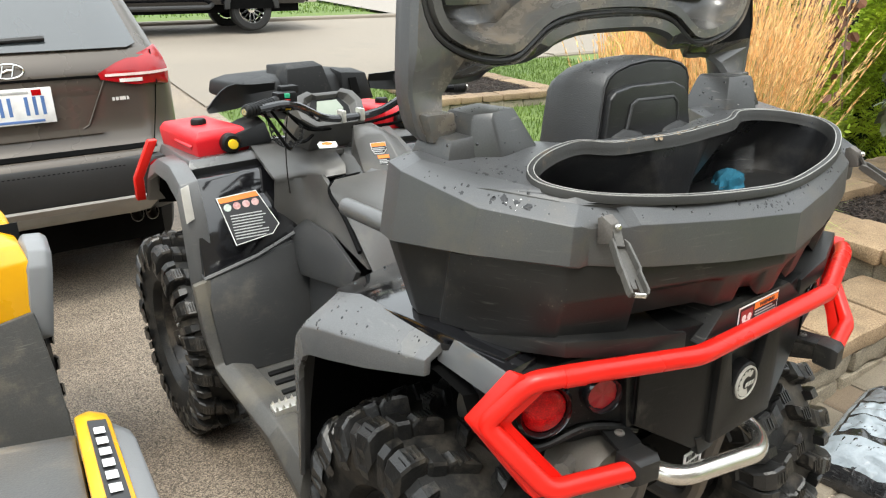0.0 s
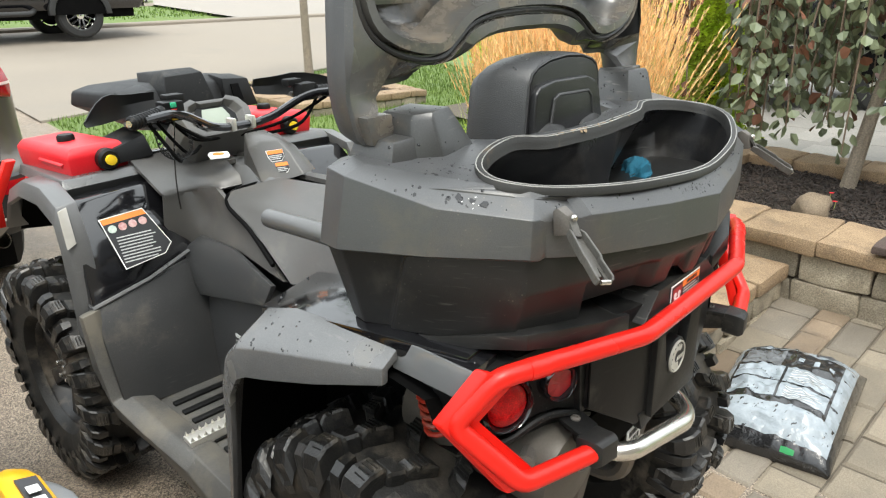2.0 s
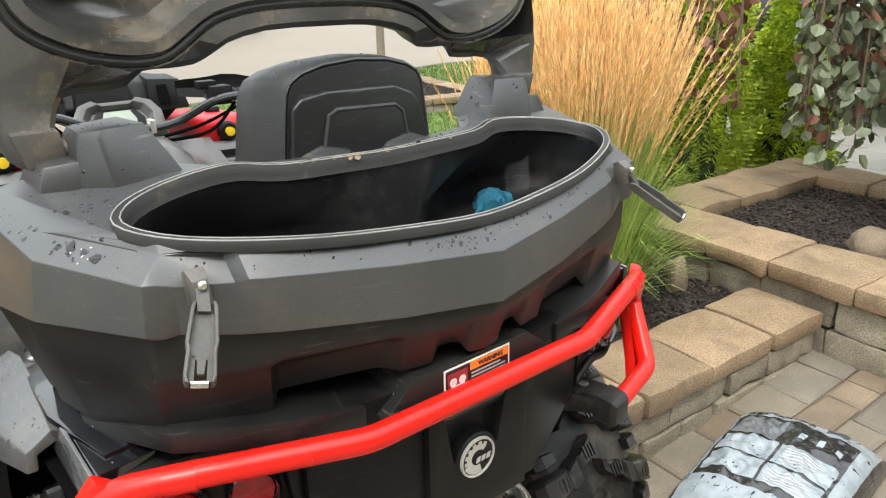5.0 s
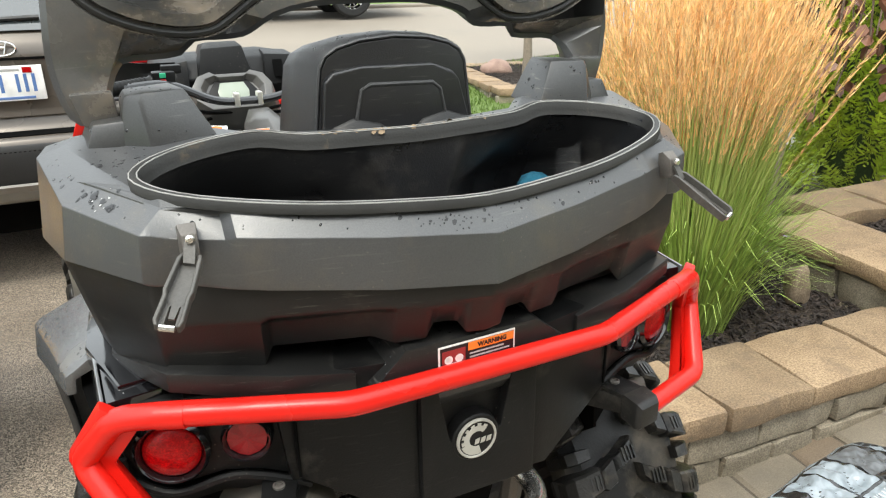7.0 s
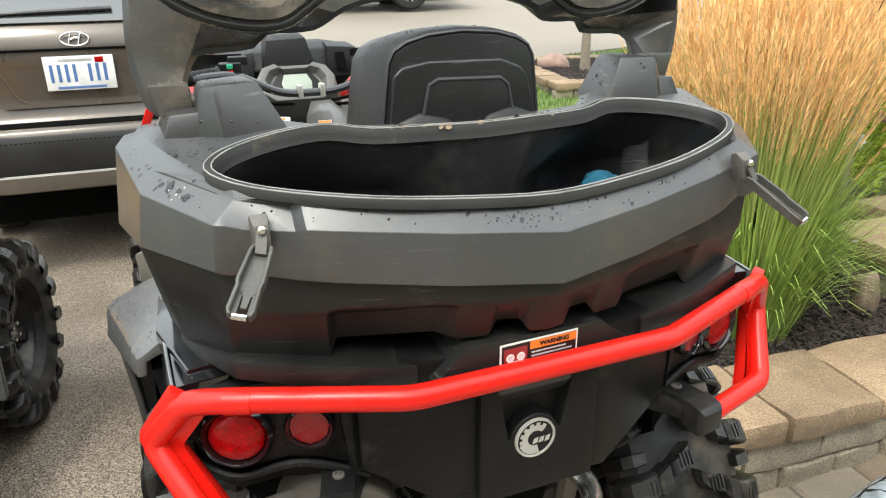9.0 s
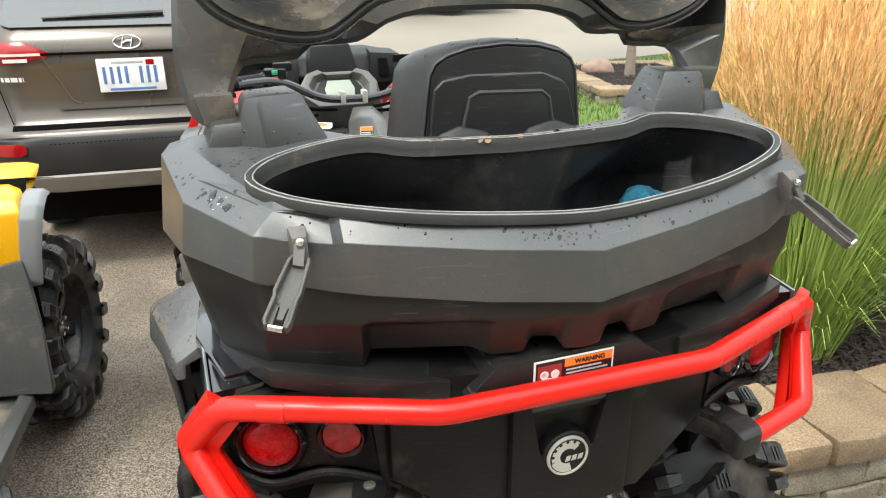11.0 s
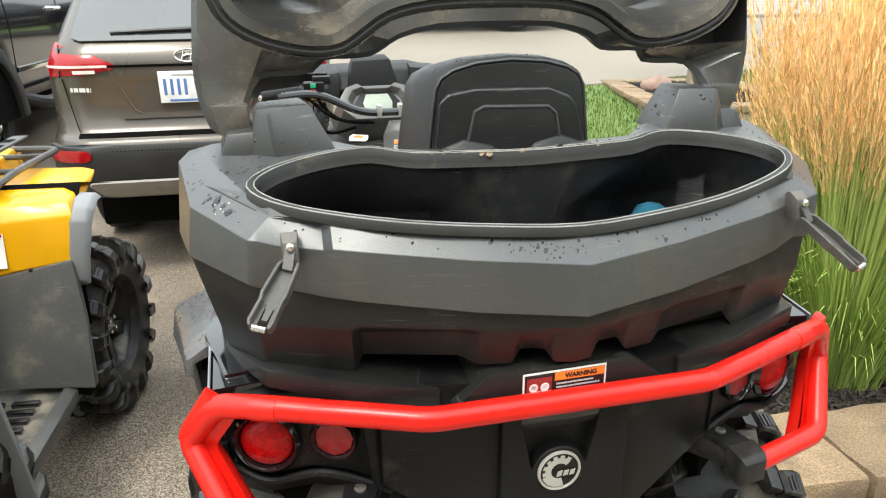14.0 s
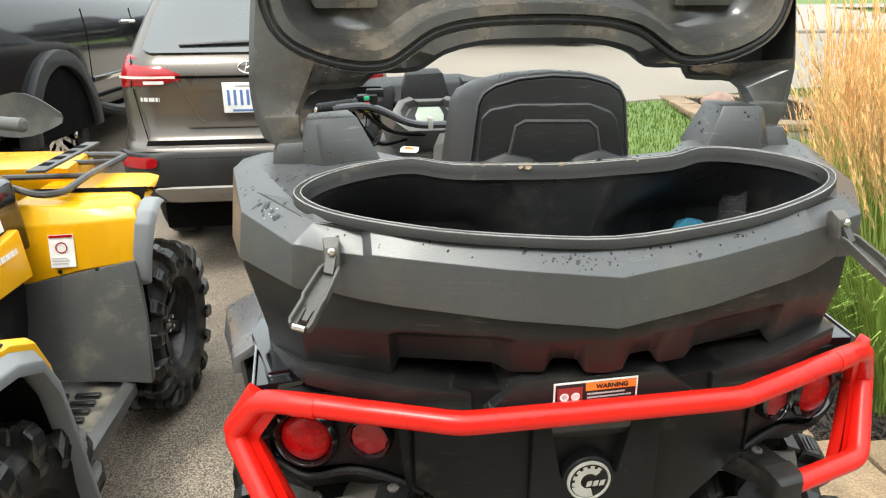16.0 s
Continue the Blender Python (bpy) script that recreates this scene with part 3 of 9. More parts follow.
M_BLADE = mat("grass_blade", (0.085, 0.150, 0.028), 0.75, spec=0.2, col2=(0.145, 0.210, 0.045), scale=3, bump=0, island=0.25)
rl = random.Random(3)
blades("lawn_grass", [(x, y, ground_z(x, y) - 0.005) for x, y in ((rl.uniform(0.98, 7.0), rl.uniform(3.0, ROAD_Y0 - 0.4)) for _ in range(30000)) if y < lawn_edge(x) - 0.02], M_BLADE,
       "short bright green blades of a mown lawn", 0.03, 0.07, 0.006, 5)
blades("lawn_grass", [(x, y, ground_z(x, y)) for x, y in ((rl.uniform(-5, 22), rl.uniform(17.5, 24.4)) for _ in range(9000)) if not 8.1 < x < 15.6], M_BLADE,
       "short green blades of the lawn across the street", 0.05, 0.10, 0.02, 6)


# plain wall added out of view to close the drive; met only in reflections
house = bmesh.new()
prism([(-6.0, -0.1), (6.0, -0.1), (6.0, 5.2), (-6.0, 5.2)], "y", -6.4, -6.0, 0.01, bm=house)
tagged(part("wall_house", house, mat("unseen_wall_brown", (0.22, 0.19, 0.165), 0.85, col2=(0.30, 0.26, 0.22), scale=3, grain=0.2, grain_scale=60, bump=0.3), None, smooth=False), "plain brown wall added out of view to close the drive", "wall", kind="structure")

# ---------------------------------------------------------------- cargo box on the rear rack
def make_cargo_box():
    t = thing("cargo_box", (0, 0.15, 0.9), "grey moulded plastic cargo box with its lid open, damp and dusty", "cargo box")
    # half outlines, from the rear middle round to the front middle: x, y and heights
    seam = [(0, -0.087, 1.012), (0.13, -0.064, 1.022), (0.26, -0.028, 1.034), (0.382, 0.016, 1.047), (0.458, 0.136, 1.046), (0.488, 0.290, 1.030), (0.474, 0.345, 1.026), (0.43, 0.362, 1.024),
            (0.31, 0.362, 1.024), (0.25, 0.312, 1.024), (0.20, 0.236, 1.024), (0.10, 0.226, 1.024), (0, 0.216, 1.024)]
    wall = [(0, -0.086, 1.072), (0.13, -0.062, 1.081), (0.26, -0.026, 1.091), (0.378, 0.016, 1.101), (0.448, 0.126, 1.114), (0.474, 0.276, 1.140), (0.464, 0.326, 1.144), (0.42, 0.348, 1.146),
            (0.31, 0.348, 1.150), (0.255, 0.300, 1.150), (0.20, 0.228, 1.150), (0.10, 0.217, 1.147), (0, 0.206, 1.142)]
    top = [(0, -0.060, 1.098), (0.13, -0.040, 1.105), (0.26, -0.006, 1.113), (0.352, 0.034, 1.122), (0.416, 0.132, 1.134), (0.442, 0.268, 1.154), (0.430, 0.306, 1.156), (0.39, 0.322, 1.157),
           (0.32, 0.325, 1.158), (0.268, 0.288, 1.158), (0.20, 0.206, 1.156), (0.10, 0.195, 1.153), (0, 0.184, 1.149)]
    lip = [(0, -0.056, 1.104), (0.10, -0.046, 1.108), (0.20, -0.024, 1.114), (0.29, 0.012, 1.122), (0.345, 0.046, 1.130), (0.370, 0.086, 1.138), (0.356, 0.122, 1.145), (0.318, 0.148, 1.152), (0.264, 0.164, 1.158),
           (0.212, 0.166, 1.160), (0.158, 0.146, 1.154), (0.075, 0.141, 1.1515), (0, 0.138, 1.150)]

    def ring(half, dx=0, dy=0, dz=0, s=1.0):
        return mirrored([((x + dx * (1 if x > 0 else 0)) * s, y + dy, z + dz) for x, y, z in half])

    bead = smooth_ring(ring(lip), 3)

    def inset(r, d, dz):
        flat = offset_ring([(p[0], p[1]) for p in r], d)
        return [(q[0], q[1], p[2] + dz) for q, p in zip(flat, r)]

    body = bmesh.new()
    lipr = ring(lip)
    # the inside runs forward under the wings
    midw = mirrored([(x, y, 1.055) for x, y in ((0, -0.040), (0.097, -0.031), (0.194, -0.008), (0.280, 0.028), (0.330, 0.060), (0.354, 0.100), (0.348, 0.170), (0.315, 0.215), (0.258, 0.230), (0.205, 0.224), (0.125, 0.208), (0.040, 0.133), (0, 0.132))])
    floor = mirrored([(x, y, 0.955) for x, y in ((0, -0.020), (0.090, -0.012), (0.180, 0.010), (0.260, 0.045), (0.305, 0.075), (0.322, 0.110), (0.318, 0.170), (0.290, 0.205), (0.245, 0.222), (0.195, 0.216), (0.105, 0.202), (0.020, 0.128), (0, 0.127))])
    loft([ring(seam, dz=-0.004, s=0.985), ring(seam), ring(wall), ring(top), inset(lipr, -0.006, 0.0), inset(lipr, -0.003, 0.006)], cap0=False, cap1=False, bm=body)
    bmesh.ops.recalc_face_normals(body, faces=body.faces)
    soft_edges = [e for e in body.edges if len(e.link_faces) == 2 and e.calc_face_angle(0) > radians(10) and max(v.co.z for v in e.verts) > 1.06]
    bmesh.ops.bevel(body, geom=soft_edges, offset=0.013, segments=3, profile=0.6, affect="EDGES", clamp_overlap=True)
    # shallow pockets behind the latches
    for s in (-1, 1):
        for x in (0.284, 0.297, 0.352, 0.366):
            bmesh.ops.bisect_plane(body, geom=body.verts[:] + body.edges[:] + body.faces[:], plane_co=(s * x, 0, 0), plane_no=(1, 0, 0))
        for v in body.verts:
            deep = 0.335 * s * (v.co.x - s * 0.26) - 0.94 * (v.co.y + 0.026)
            if 0.296 < s * v.co.x < 0.353 and deep > -0.022 and v.co.z > 1.040 and v.co.y < 0.06:
                v.co += Vector((-s * 0.335, 0.94, 0)) * 0.009
                v.co.z -= 0.006 if v.co.z > 1.085 else 0.0
    part("upper_shell", body, M_BOX, t, "dark grey moulded shell with rain drops")
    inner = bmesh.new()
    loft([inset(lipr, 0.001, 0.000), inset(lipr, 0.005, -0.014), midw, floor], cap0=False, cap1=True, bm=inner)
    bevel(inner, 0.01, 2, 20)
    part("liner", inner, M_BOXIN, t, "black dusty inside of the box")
    M_RIMBAND = mat("dusty_rim_rubber", (0.026, 0.026, 0.025), 0.50, spec=0.28, scale=12, col2=(0.042, 0.041, 0.039), bump=0.1, dirt=(0.20, 0.14, 0.08), dirt_scale=12, dirt_at=0.60)
    M_RIMEDGE = mat("pale_rim_edge", (0.30, 0.295, 0.28), 0.35, scale=20, bump=0.1, dirt=(0.10, 0.09, 0.075), dirt_scale=14, dirt_at=0.5)
    band = loft([inset(bead, -0.0075, -0.004), inset(bead, -0.0068, 0.0065), inset(bead, -0.0050, 0.0080), inset(bead, 0.0020, 0.0080), inset(bead, 0.0040, 0.0062), inset(bead, 0.0055, -0.004), inset(bead, 0.0085, -0.012)], cap0=False, cap1=False)
    seal_band = part("rim_seal", band, M_RIMBAND, t, "flat worn rubber seal round the opening", angle=50)
    for d in (-0.0055, 0.0030):
        part("rim_edge", tube(inset(bead, d, 0.0078), 0.0009, 6, True), M_RIMEDGE, seal_band, "pale worn edge of the seal")
    # lower shell with a stepped rear
    xs = [0.0, 0.026, 0.036, 0.066, 0.076, 0.118, 0.140, 0.256, 0.268, 0.376]

    def at_rear(half, x):
        for a, b in zip(half, half[1:]):
            if a[0] <= x <= b[0]:
                u = (x - a[0]) / max(1e-6, b[0] - a[0])
                return a[1] + (b[1] - a[1]) * u, a[2] + (b[2] - a[2]) * u
        return half[3][1:]

    rs, rm, rm2, rb = [], [], [], []
    for x in xs:
        y, z = at_rear(seam[:4], x)
        hollow = 0.135 <= x <= 0.26
        notch = 0.03 < x < 0.07
        rs.append((x, y + 0.012, z - 0.002))
        rm.append((x, y + (0.017 if hollow else 0.014), 0.988))
        rm2.append((x, y + (0.034 if hollow else 0.019), 0.978))
        rb.append((x * 0.985, y + (0.046 if hollow else 0.032) + (0.008 if notch else 0), 0.936 if hollow else (0.946 if notch else (0.930 if x < 0.2 else 0.918))))
    tail_s = [(0.453, 0.138, 1.043), (0.463, 0.170, 1.040), (0.451, 0.184, 1.038), (0.478, 0.288, 1.026), (0.464, 0.341, 1.022), (0.42, 0.357, 1.020), (0.31, 0.357, 1.02), (0.25, 0.308, 1.02), (0.20, 0.233, 1.02), (0, 0.214, 1.02)]
    tail_b = [(0.424, 0.145, 0.906), (0.440, 0.232, 0.896), (0.430, 0.244, 0.895), (0.440, 0.292, 0.890), (0.428, 0.330, 0.886), (0.392, 0.342, 0.886), (0.31, 0.342, 0.886), (0.25, 0.300, 0.888), (0.20, 0.230, 0.90), (0, 0.212, 0.91)]

    def blend(a, b, u):
        return [tuple(p + (q - p) * u for p, q in zip(v, w)) for v, w in zip(a, b)]

    lower = bmesh.new()
    loft([mirrored(rb + tail_b), mirrored(rm2 + blend(tail_b, tail_s, 0.52)), mirrored(rm + blend(tail_b, tail_s, 0.60)), mirrored(rs + tail_s)], bm=lower)
    bevel(lower, 0.006, 2, 20)
    part("lower_shell", lower, M_LOWER, t, "black textured lower shell with stepped rear recesses")
    for s in (-1, 1):
        # hinge post on the wing: a flat-faced tower with a lower step outboard
        post = facets([(s * 0.250, 0.214, 1.148), (s * 0.340, 0.203, 1.148), (s * 0.374, 0.236, 1.148), (s * 0.374, 0.328, 1.150), (s * 0.262, 0.325, 1.150),
                       (s * 0.281, 0.236, 1.208), (s * 0.287, 0.239, 1.218), (s * 0.340, 0.225, 1.218), (s * 0.346, 0.222, 1.208), (s * 0.360, 0.246, 1.214), (s * 0.364, 0.246, 1.204), (s * 0.292, 0.318, 1.208), (s * 0.298, 0.314, 1.218), (s * 0.358, 0.312, 1.214), (s * 0.364, 0.316, 1.204)], 0.004, seg=2)
        part("hinge_post", post, M_POST, t, "grey plastic hinge post with scuffs", angle=25)
        part("hinge_step", facets([(s * 0.356, 0.228, 1.148), (s * 0.414, 0.240, 1.148), (s * 0.420, 0.330, 1.150), (s * 0.360, 0.335, 1.150),
                                   (s * 0.356, 0.238, 1.184), (s * 0.402, 0.248, 1.180), (s * 0.406, 0.325, 1.180), (s * 0.360, 0.330, 1.184)], 0.004), M_POST, t, angle=25)
        part("hinge_pin", tube([(s * 0.366, 0.292, 1.190), (s * 0.400, 0.292, 1.190)], 0.011, 12), M_IRON, t, "rusty hinge pin")
    # open lid, standing on its hinges, its underside to the rear
    half = [(0, 1.314), (0.09, 1.312), (0.148, 1.299), (0.170, 1.285), (0.190, 1.273), (0.225, 1.270), (0.258, 1.269), (0.277, 1.250), (0.32, 1.246), (0.357, 1.243), (0.375, 1.215), (0.384, 1.184), (0.410, 1.169),
            (0.434, 1.182), (0.446, 1.225), (0.448, 1.265), (0.444, 1.31), (0.433, 1.40), (0.416, 1.49), (0.370, 1.56), (0.289, 1.585), (0.144, 1.592), (0, 1.594)]
    out = smooth_ring([(p[0] * 0.985, p[1]) for p in mirrored(half)], 2)
    seal_half = [(0, 1.352), (0.10, 1.348), (0.165, 1.334), (0.210, 1.306), (0.240, 1.290), (0.285, 1.288), (0.345, 1.302), (0.392, 1.330), (0.412, 1.375), (0.408, 1.43),
                 (0.385, 1.50), (0.33, 1.545), (0.15, 1.556), (0, 1.558)]
    seal = smooth_ring([(p[0] * 0.985, p[1]) for p in mirrored(seal_half)], 3)
    LY = 0.284

    def lean(y, z):
        return y + 0.06 * (z - 1.2)

    def back(x, z):
        return 0.055 * max(0.0, min(1.0, (1.300 - z) / 0.045)) * (1 - 0.75 * max(0.0, min(1.0, (abs(x) - 0.350) / 0.03)))

    def lid_ring(r, y, slope=False):
        return [(p[0], lean(max(y, LY + back(*p)) if slope else y, p[1]), p[1]) for p in r]

    flange = bmesh.new()
    loft([lid_ring(offset_ring(out, 0.020), LY + 0.075), lid_ring(offset_ring(out, 0.008), LY + 0.06), lid_ring(out, LY + 0.03, True), lid_ring(out, LY + 0.010, True), lid_ring(offset_ring(out, 0.008), LY, True)],
         cap0=True, cap1=False, bm=flange)
    # the flange between the outline and the seal groove, as one face with a hole
    o1 = lid_ring(offset_ring(out, 0.008), LY, True)
    part("lid_shell", flange, M_BOX, t, "dark grey outer skin of the open lid")
    under = bmesh.new()
    s1 = lid_ring(offset_ring(seal, -0.012), LY)
    va, vb = [under.verts.new(p) for p in o1], [under.verts.new(p) for p in s1]
    ea = [under.edges.new((va[i], va[(i + 1) % len(va)])) for i in range(len(va))]
    eb = [under.edges.new((vb[i], vb[(i + 1) % len(vb)])) for i in range(len(vb))]
    bmesh.ops.triangle_fill(under, use_beauty=True, use_dissolve=False, edges=ea + eb)
    steps = [(-0.012, 0.0), (-0.010, 0.010), (0.002, 0.010), (0.005, -0.004), (0.020, -0.004), (0.026, 0.03), (0.040, 0.055)]
    rings = [lid_ring(offset_ring(seal, d), LY + y) for d, y in steps]
    inner_flat = [(p[0], lean(LY + 0.068, p[1]), p[1]) for p in rings and [(q[0] * 0.86, 1.45 + (q[1] - 1.45) * 0.70) for q in seal]]
    loft(rings + [inner_flat], cap0=False, cap1=True, bm=under)
    bmesh.ops.remove_doubles(under, verts=under.verts, dist=1e-4)
    lid_under = part("lid_underside", under, M_LID, t, "black ribbed underside of the open lid, scratched and dusty", angle=40)
    part("lid_seal", tube([(p[0], lean(LY + 0.006, p[1]), p[1]) for p in offset_ring(seal, -0.004)], 0.0045, 6, True), M_RUBBER, lid_under, "rubber seal in its groove")
    for s in (-1, 1):
        part("lid_pocket", facets([(s * 0.24, LY + 0.062, 1.365), (s * 0.34, LY + 0.055, 1.365), (s * 0.37, LY + 0.06, 1.46), (s * 0.33, LY + 0.07, 1.52), (s * 0.26, LY + 0.075, 1.52),
                                   (s * 0.25, LY + 0.09, 1.37), (s * 0.35, LY + 0.09, 1.37), (s * 0.36, LY + 0.10, 1.5), (s * 0.27, LY + 0.10, 1.5)], 0.008), M_LID, lid_under)
        part("lid_hinge", facets([(s * 0.368, LY - 0.005, 1.175), (s * 0.412, LY - 0.005, 1.17), (s * 0.412, LY + 0.03, 1.17), (s * 0.368, LY + 0.03, 1.175),
                                  (s * 0.372, LY - 0.008, 1.215), (s * 0.424, LY - 0.006, 1.215), (s * 0.424, LY + 0.03, 1.215), (s * 0.372, LY + 0.03, 1.215)], 0.006), M_LID, lid_under, "dusty plastic hinge knuckle")
    # latches, hanging open
    for s, tip in ((-1, Vector((-0.370, -0.090, 1.040))), (1, Vector((0.368, -0.088, 1.034)))):
        o = Vector((s * 0.331, 0.006, 1.100))
        M_ARM = mat("worn_latch_alloy", (0.050, 0.047, 0.043), 0.46, metal=0.0, col2=(0.105, 0.099, 0.089), scale=25, grain=0.15, bump=0.1, dirt=(0.06, 0.052, 0.042), dirt_scale=18, dirt_at=0.56)
        latch = part("latch", facets([(o.x - 0.010, o.y - 0.004, o.z + 0.012), (o.x + 0.010, o.y - 0.004, o.z + 0.012), (o.x - 0.008, o.y - 0.018, o.z + 0.004), (o.x + 0.008, o.y - 0.018, o.z + 0.004), (o.x - 0.0085, o.y - 0.024, o.z - 0.022), (o.x + 0.0085, o.y - 0.024, o.z - 0.022), (o.x - 0.010, o.y + 0.002, o.z - 0.028), (o.x + 0.010, o.y + 0.002, o.z - 0.028), (o.x - 0.010, o.y + 0.004, o.z + 0.008), (o.x + 0.010, o.y + 0.004, o.z + 0.008)], 0.002), M_IRON, t, "worn steel draw latch hanging open")
        part("bolt", lathe([(0.005, 0), (0.005, 0.003), (0.003, 0.005)], Matrix.Translation((o.x, o.y - 0.022, o.z)) @ pose(0, 0, 0, 90, 0, 0), 12), M_STEEL, latch)
        root = o + Vector((0, -0.024, -0.018))
        d = (tip - root).normalized()
        side = d.cross(Vector((0, -0.4, 1))).normalized()
        nrm = side.cross(d).normalized()
        L = (tip - root).length
        arm = bmesh.new()
        for k in (-1, 1):
            pl = [(0.0, 0.0085, 0.004), (0.10, 0.0105, 0.007), (0.55, 0.0130, 0.007), (0.62, 0.0115, 0.006), (0.94, 0.0125, 0.006), (1.0, 0.0105, 0.004)]
            add(arm, bevel(loft([[root + d * (L * u) + side * (k * w + e) + nrm * g for e, g in ((-0.0018, -0.006), (0.0018, -0.006), (0.0018, h), (-0.0018, h))] for u, w, h in pl]), 0.0008, 1))
        add(arm, loft([[root + d * (L * u) + side * (e * w) + nrm * g for e, g in ((-1, -0.006), (1, -0.006), (1, -0.003), (-1, -0.003))] for u, w in ((0.12, 0.009), (0.55, 0.012), (0.66, 0.010), (0.70, 0.004), (0.86, 0.003))]))
        for w in (-0.0085, 0.0085):
            add(arm, loft([[root + d * (L * u) + side * (w + e) + nrm * g for e, g in ((-0.003, -0.006), (0.003, -0.006), (0.003, -0.003), (-0.003, -0.003))] for u in (0.64, 0.95)]))
        part("latch_arm", arm, M_ARM, latch, "worn grey forked latch arm", smooth=False)
        part("latch_tip", tube([tip - side * 0.0075, tip + side * 0.0075], 0.0034, 8), M_STEEL, latch, "bare steel pin")
        part("latch_link", loft([[o + Vector((0, -0.020, -0.004)) + side * e + nrm * 0.002, o + Vector((0, -0.020, -0.004)) + side * e - nrm * 0.002, root + d * 0.012 + side * e - nrm * 0.002, root + d * 0.012 + side * e + nrm * 0.002] for e in (-0.006, 0.006)]), M_ARM, latch)
    return t


settle(make_cargo_box())


def wrinkled(center, size, seed, rough=0.35, sub=4):
    bm = bmesh.new()
    bmesh.ops.create_icosphere(bm, subdivisions=sub, radius=1.0)
    for v in bm.verts:
        c = v.co.copy()
        k = 1 + rough * noise.noise(c * 1.6 + Vector((seed, 0, 0))) + rough * 0.55 * (0.5 - abs(noise.noise(c * 2.7 + Vector((0, seed, 0)))) * 2)
        v.co = Vector((center[0] + c.x * size[0] * k, center[1] + c.y * size[1] * k, center[2] + max(-0.6, c.z) * size[2] * k))
    return bm


M_CLOTH = mat("blue_cloth", (0.010, 0.085, 0.14), 0.9, col2=(0.02, 0.15, 0.23), scale=12, grain=0.2, grain_scale=500, bump=0.4)
cl = part("blue_cloth", wrinkled((0.205, 0.160, 0.990), (0.060, 0.040, 0.052), 3.1, 0.55, 5), M_CLOTH)
settle(tagged(cl, "crumpled blue cloth rag lying in the cargo box", "cloth"))
M_FILM = mat("clear_film", (0.85, 0.86, 0.86), 0.18, scale=30, grain_scale=40, bump=0.5)
fn, fk = M_FILM.node_tree.nodes, M_FILM.node_tree.links
clear, blend_ = fn.new("ShaderNodeBsdfTransparent"), fn.new("ShaderNodeMixShader")
blend_.inputs[0].default_value = 0.045
fk.new(clear.outputs[0], blend_.inputs[1])
fk.new(fn["Principled BSDF"].outputs[0], blend_.inputs[2])
fk.new(blend_.outputs[0], fn["Material Output"].inputs[0])
fb = bmesh.new()
film = [[(0.268 + 0.050 * u + 0.012 * v + 0.004 * math.sin(9 * u + v * 3), 0.178 + 0.014 * math.sin(6 * u + 2 * v) + 0.014 * v, 0.960 + 0.135 * v * (1 - 0.35 * abs(u - 0.45)) + 0.004 * math.sin(14 * u)) for u in [i / 13 for i in range(14)]] for v in [j / 9 for j in range(10)]]
loft(film, False, False, False, bm=fb)
bmesh.ops.solidify(fb, geom=fb.faces[:], thickness=0.0012)
settle(tagged(part("plastic_bag", fb, M_FILM), "clear crumpled plastic bag standing in the cargo box", "plastic bag"))
M_SACK = mat("beige_fabric", (0.30, 0.27, 0.21), 0.9, scale=14, grain=0.2, grain_scale=400, bump=0.5)
settle(tagged(part("fabric_pouch", wrinkled((0.296, 0.125, 0.970), (0.042, 0.045, 0.022), 7.7, 0.3), M_SACK), "beige fabric pouch lying in the cargo box", "pouch"))
# added strip, stands in for a highlit step of the box floor
settle(tagged(part("rope_strap", tube(smooth_ring([(-0.12, 0.02, 0.962), (0.0, -0.005, 0.966), (0.08, 0.0, 0.964), (0.14, 0.03, 0.962)], 5, False), 0.009, 8, flat=0.5), M_DARK), "flat black strip added on the floor of the cargo box", "strap"))

# ---------------------------------------------------------------- wheels
def tyre_bm(m, R, W, lug_h=0.036):
    """The carcass of a knobbly tyre about the z axis of the pose m; its outer side looks along +z."""
    h = W / 2
    r0 = R - lug_h
    prof = [(R * 0.50, -h * 0.62), (R * 0.56, -h * 0.86), (R * 0.72, -h), (r0 * 0.90, -h * 0.97), (r0 * 0.985, -h * 0.80), (r0, -h * 0.45), (r0 * 1.005, 0), (r0, h * 0.45),
            (r0 * 0.985, h * 0.80), (r0 * 0.90, h * 0.97), (R * 0.72, h), (R * 0.56, h * 0.86), (R * 0.50, h * 0.62), (R * 0.46, 0)]
    return lathe(prof, m, 48, closed_profile=True)


LUGS = {}


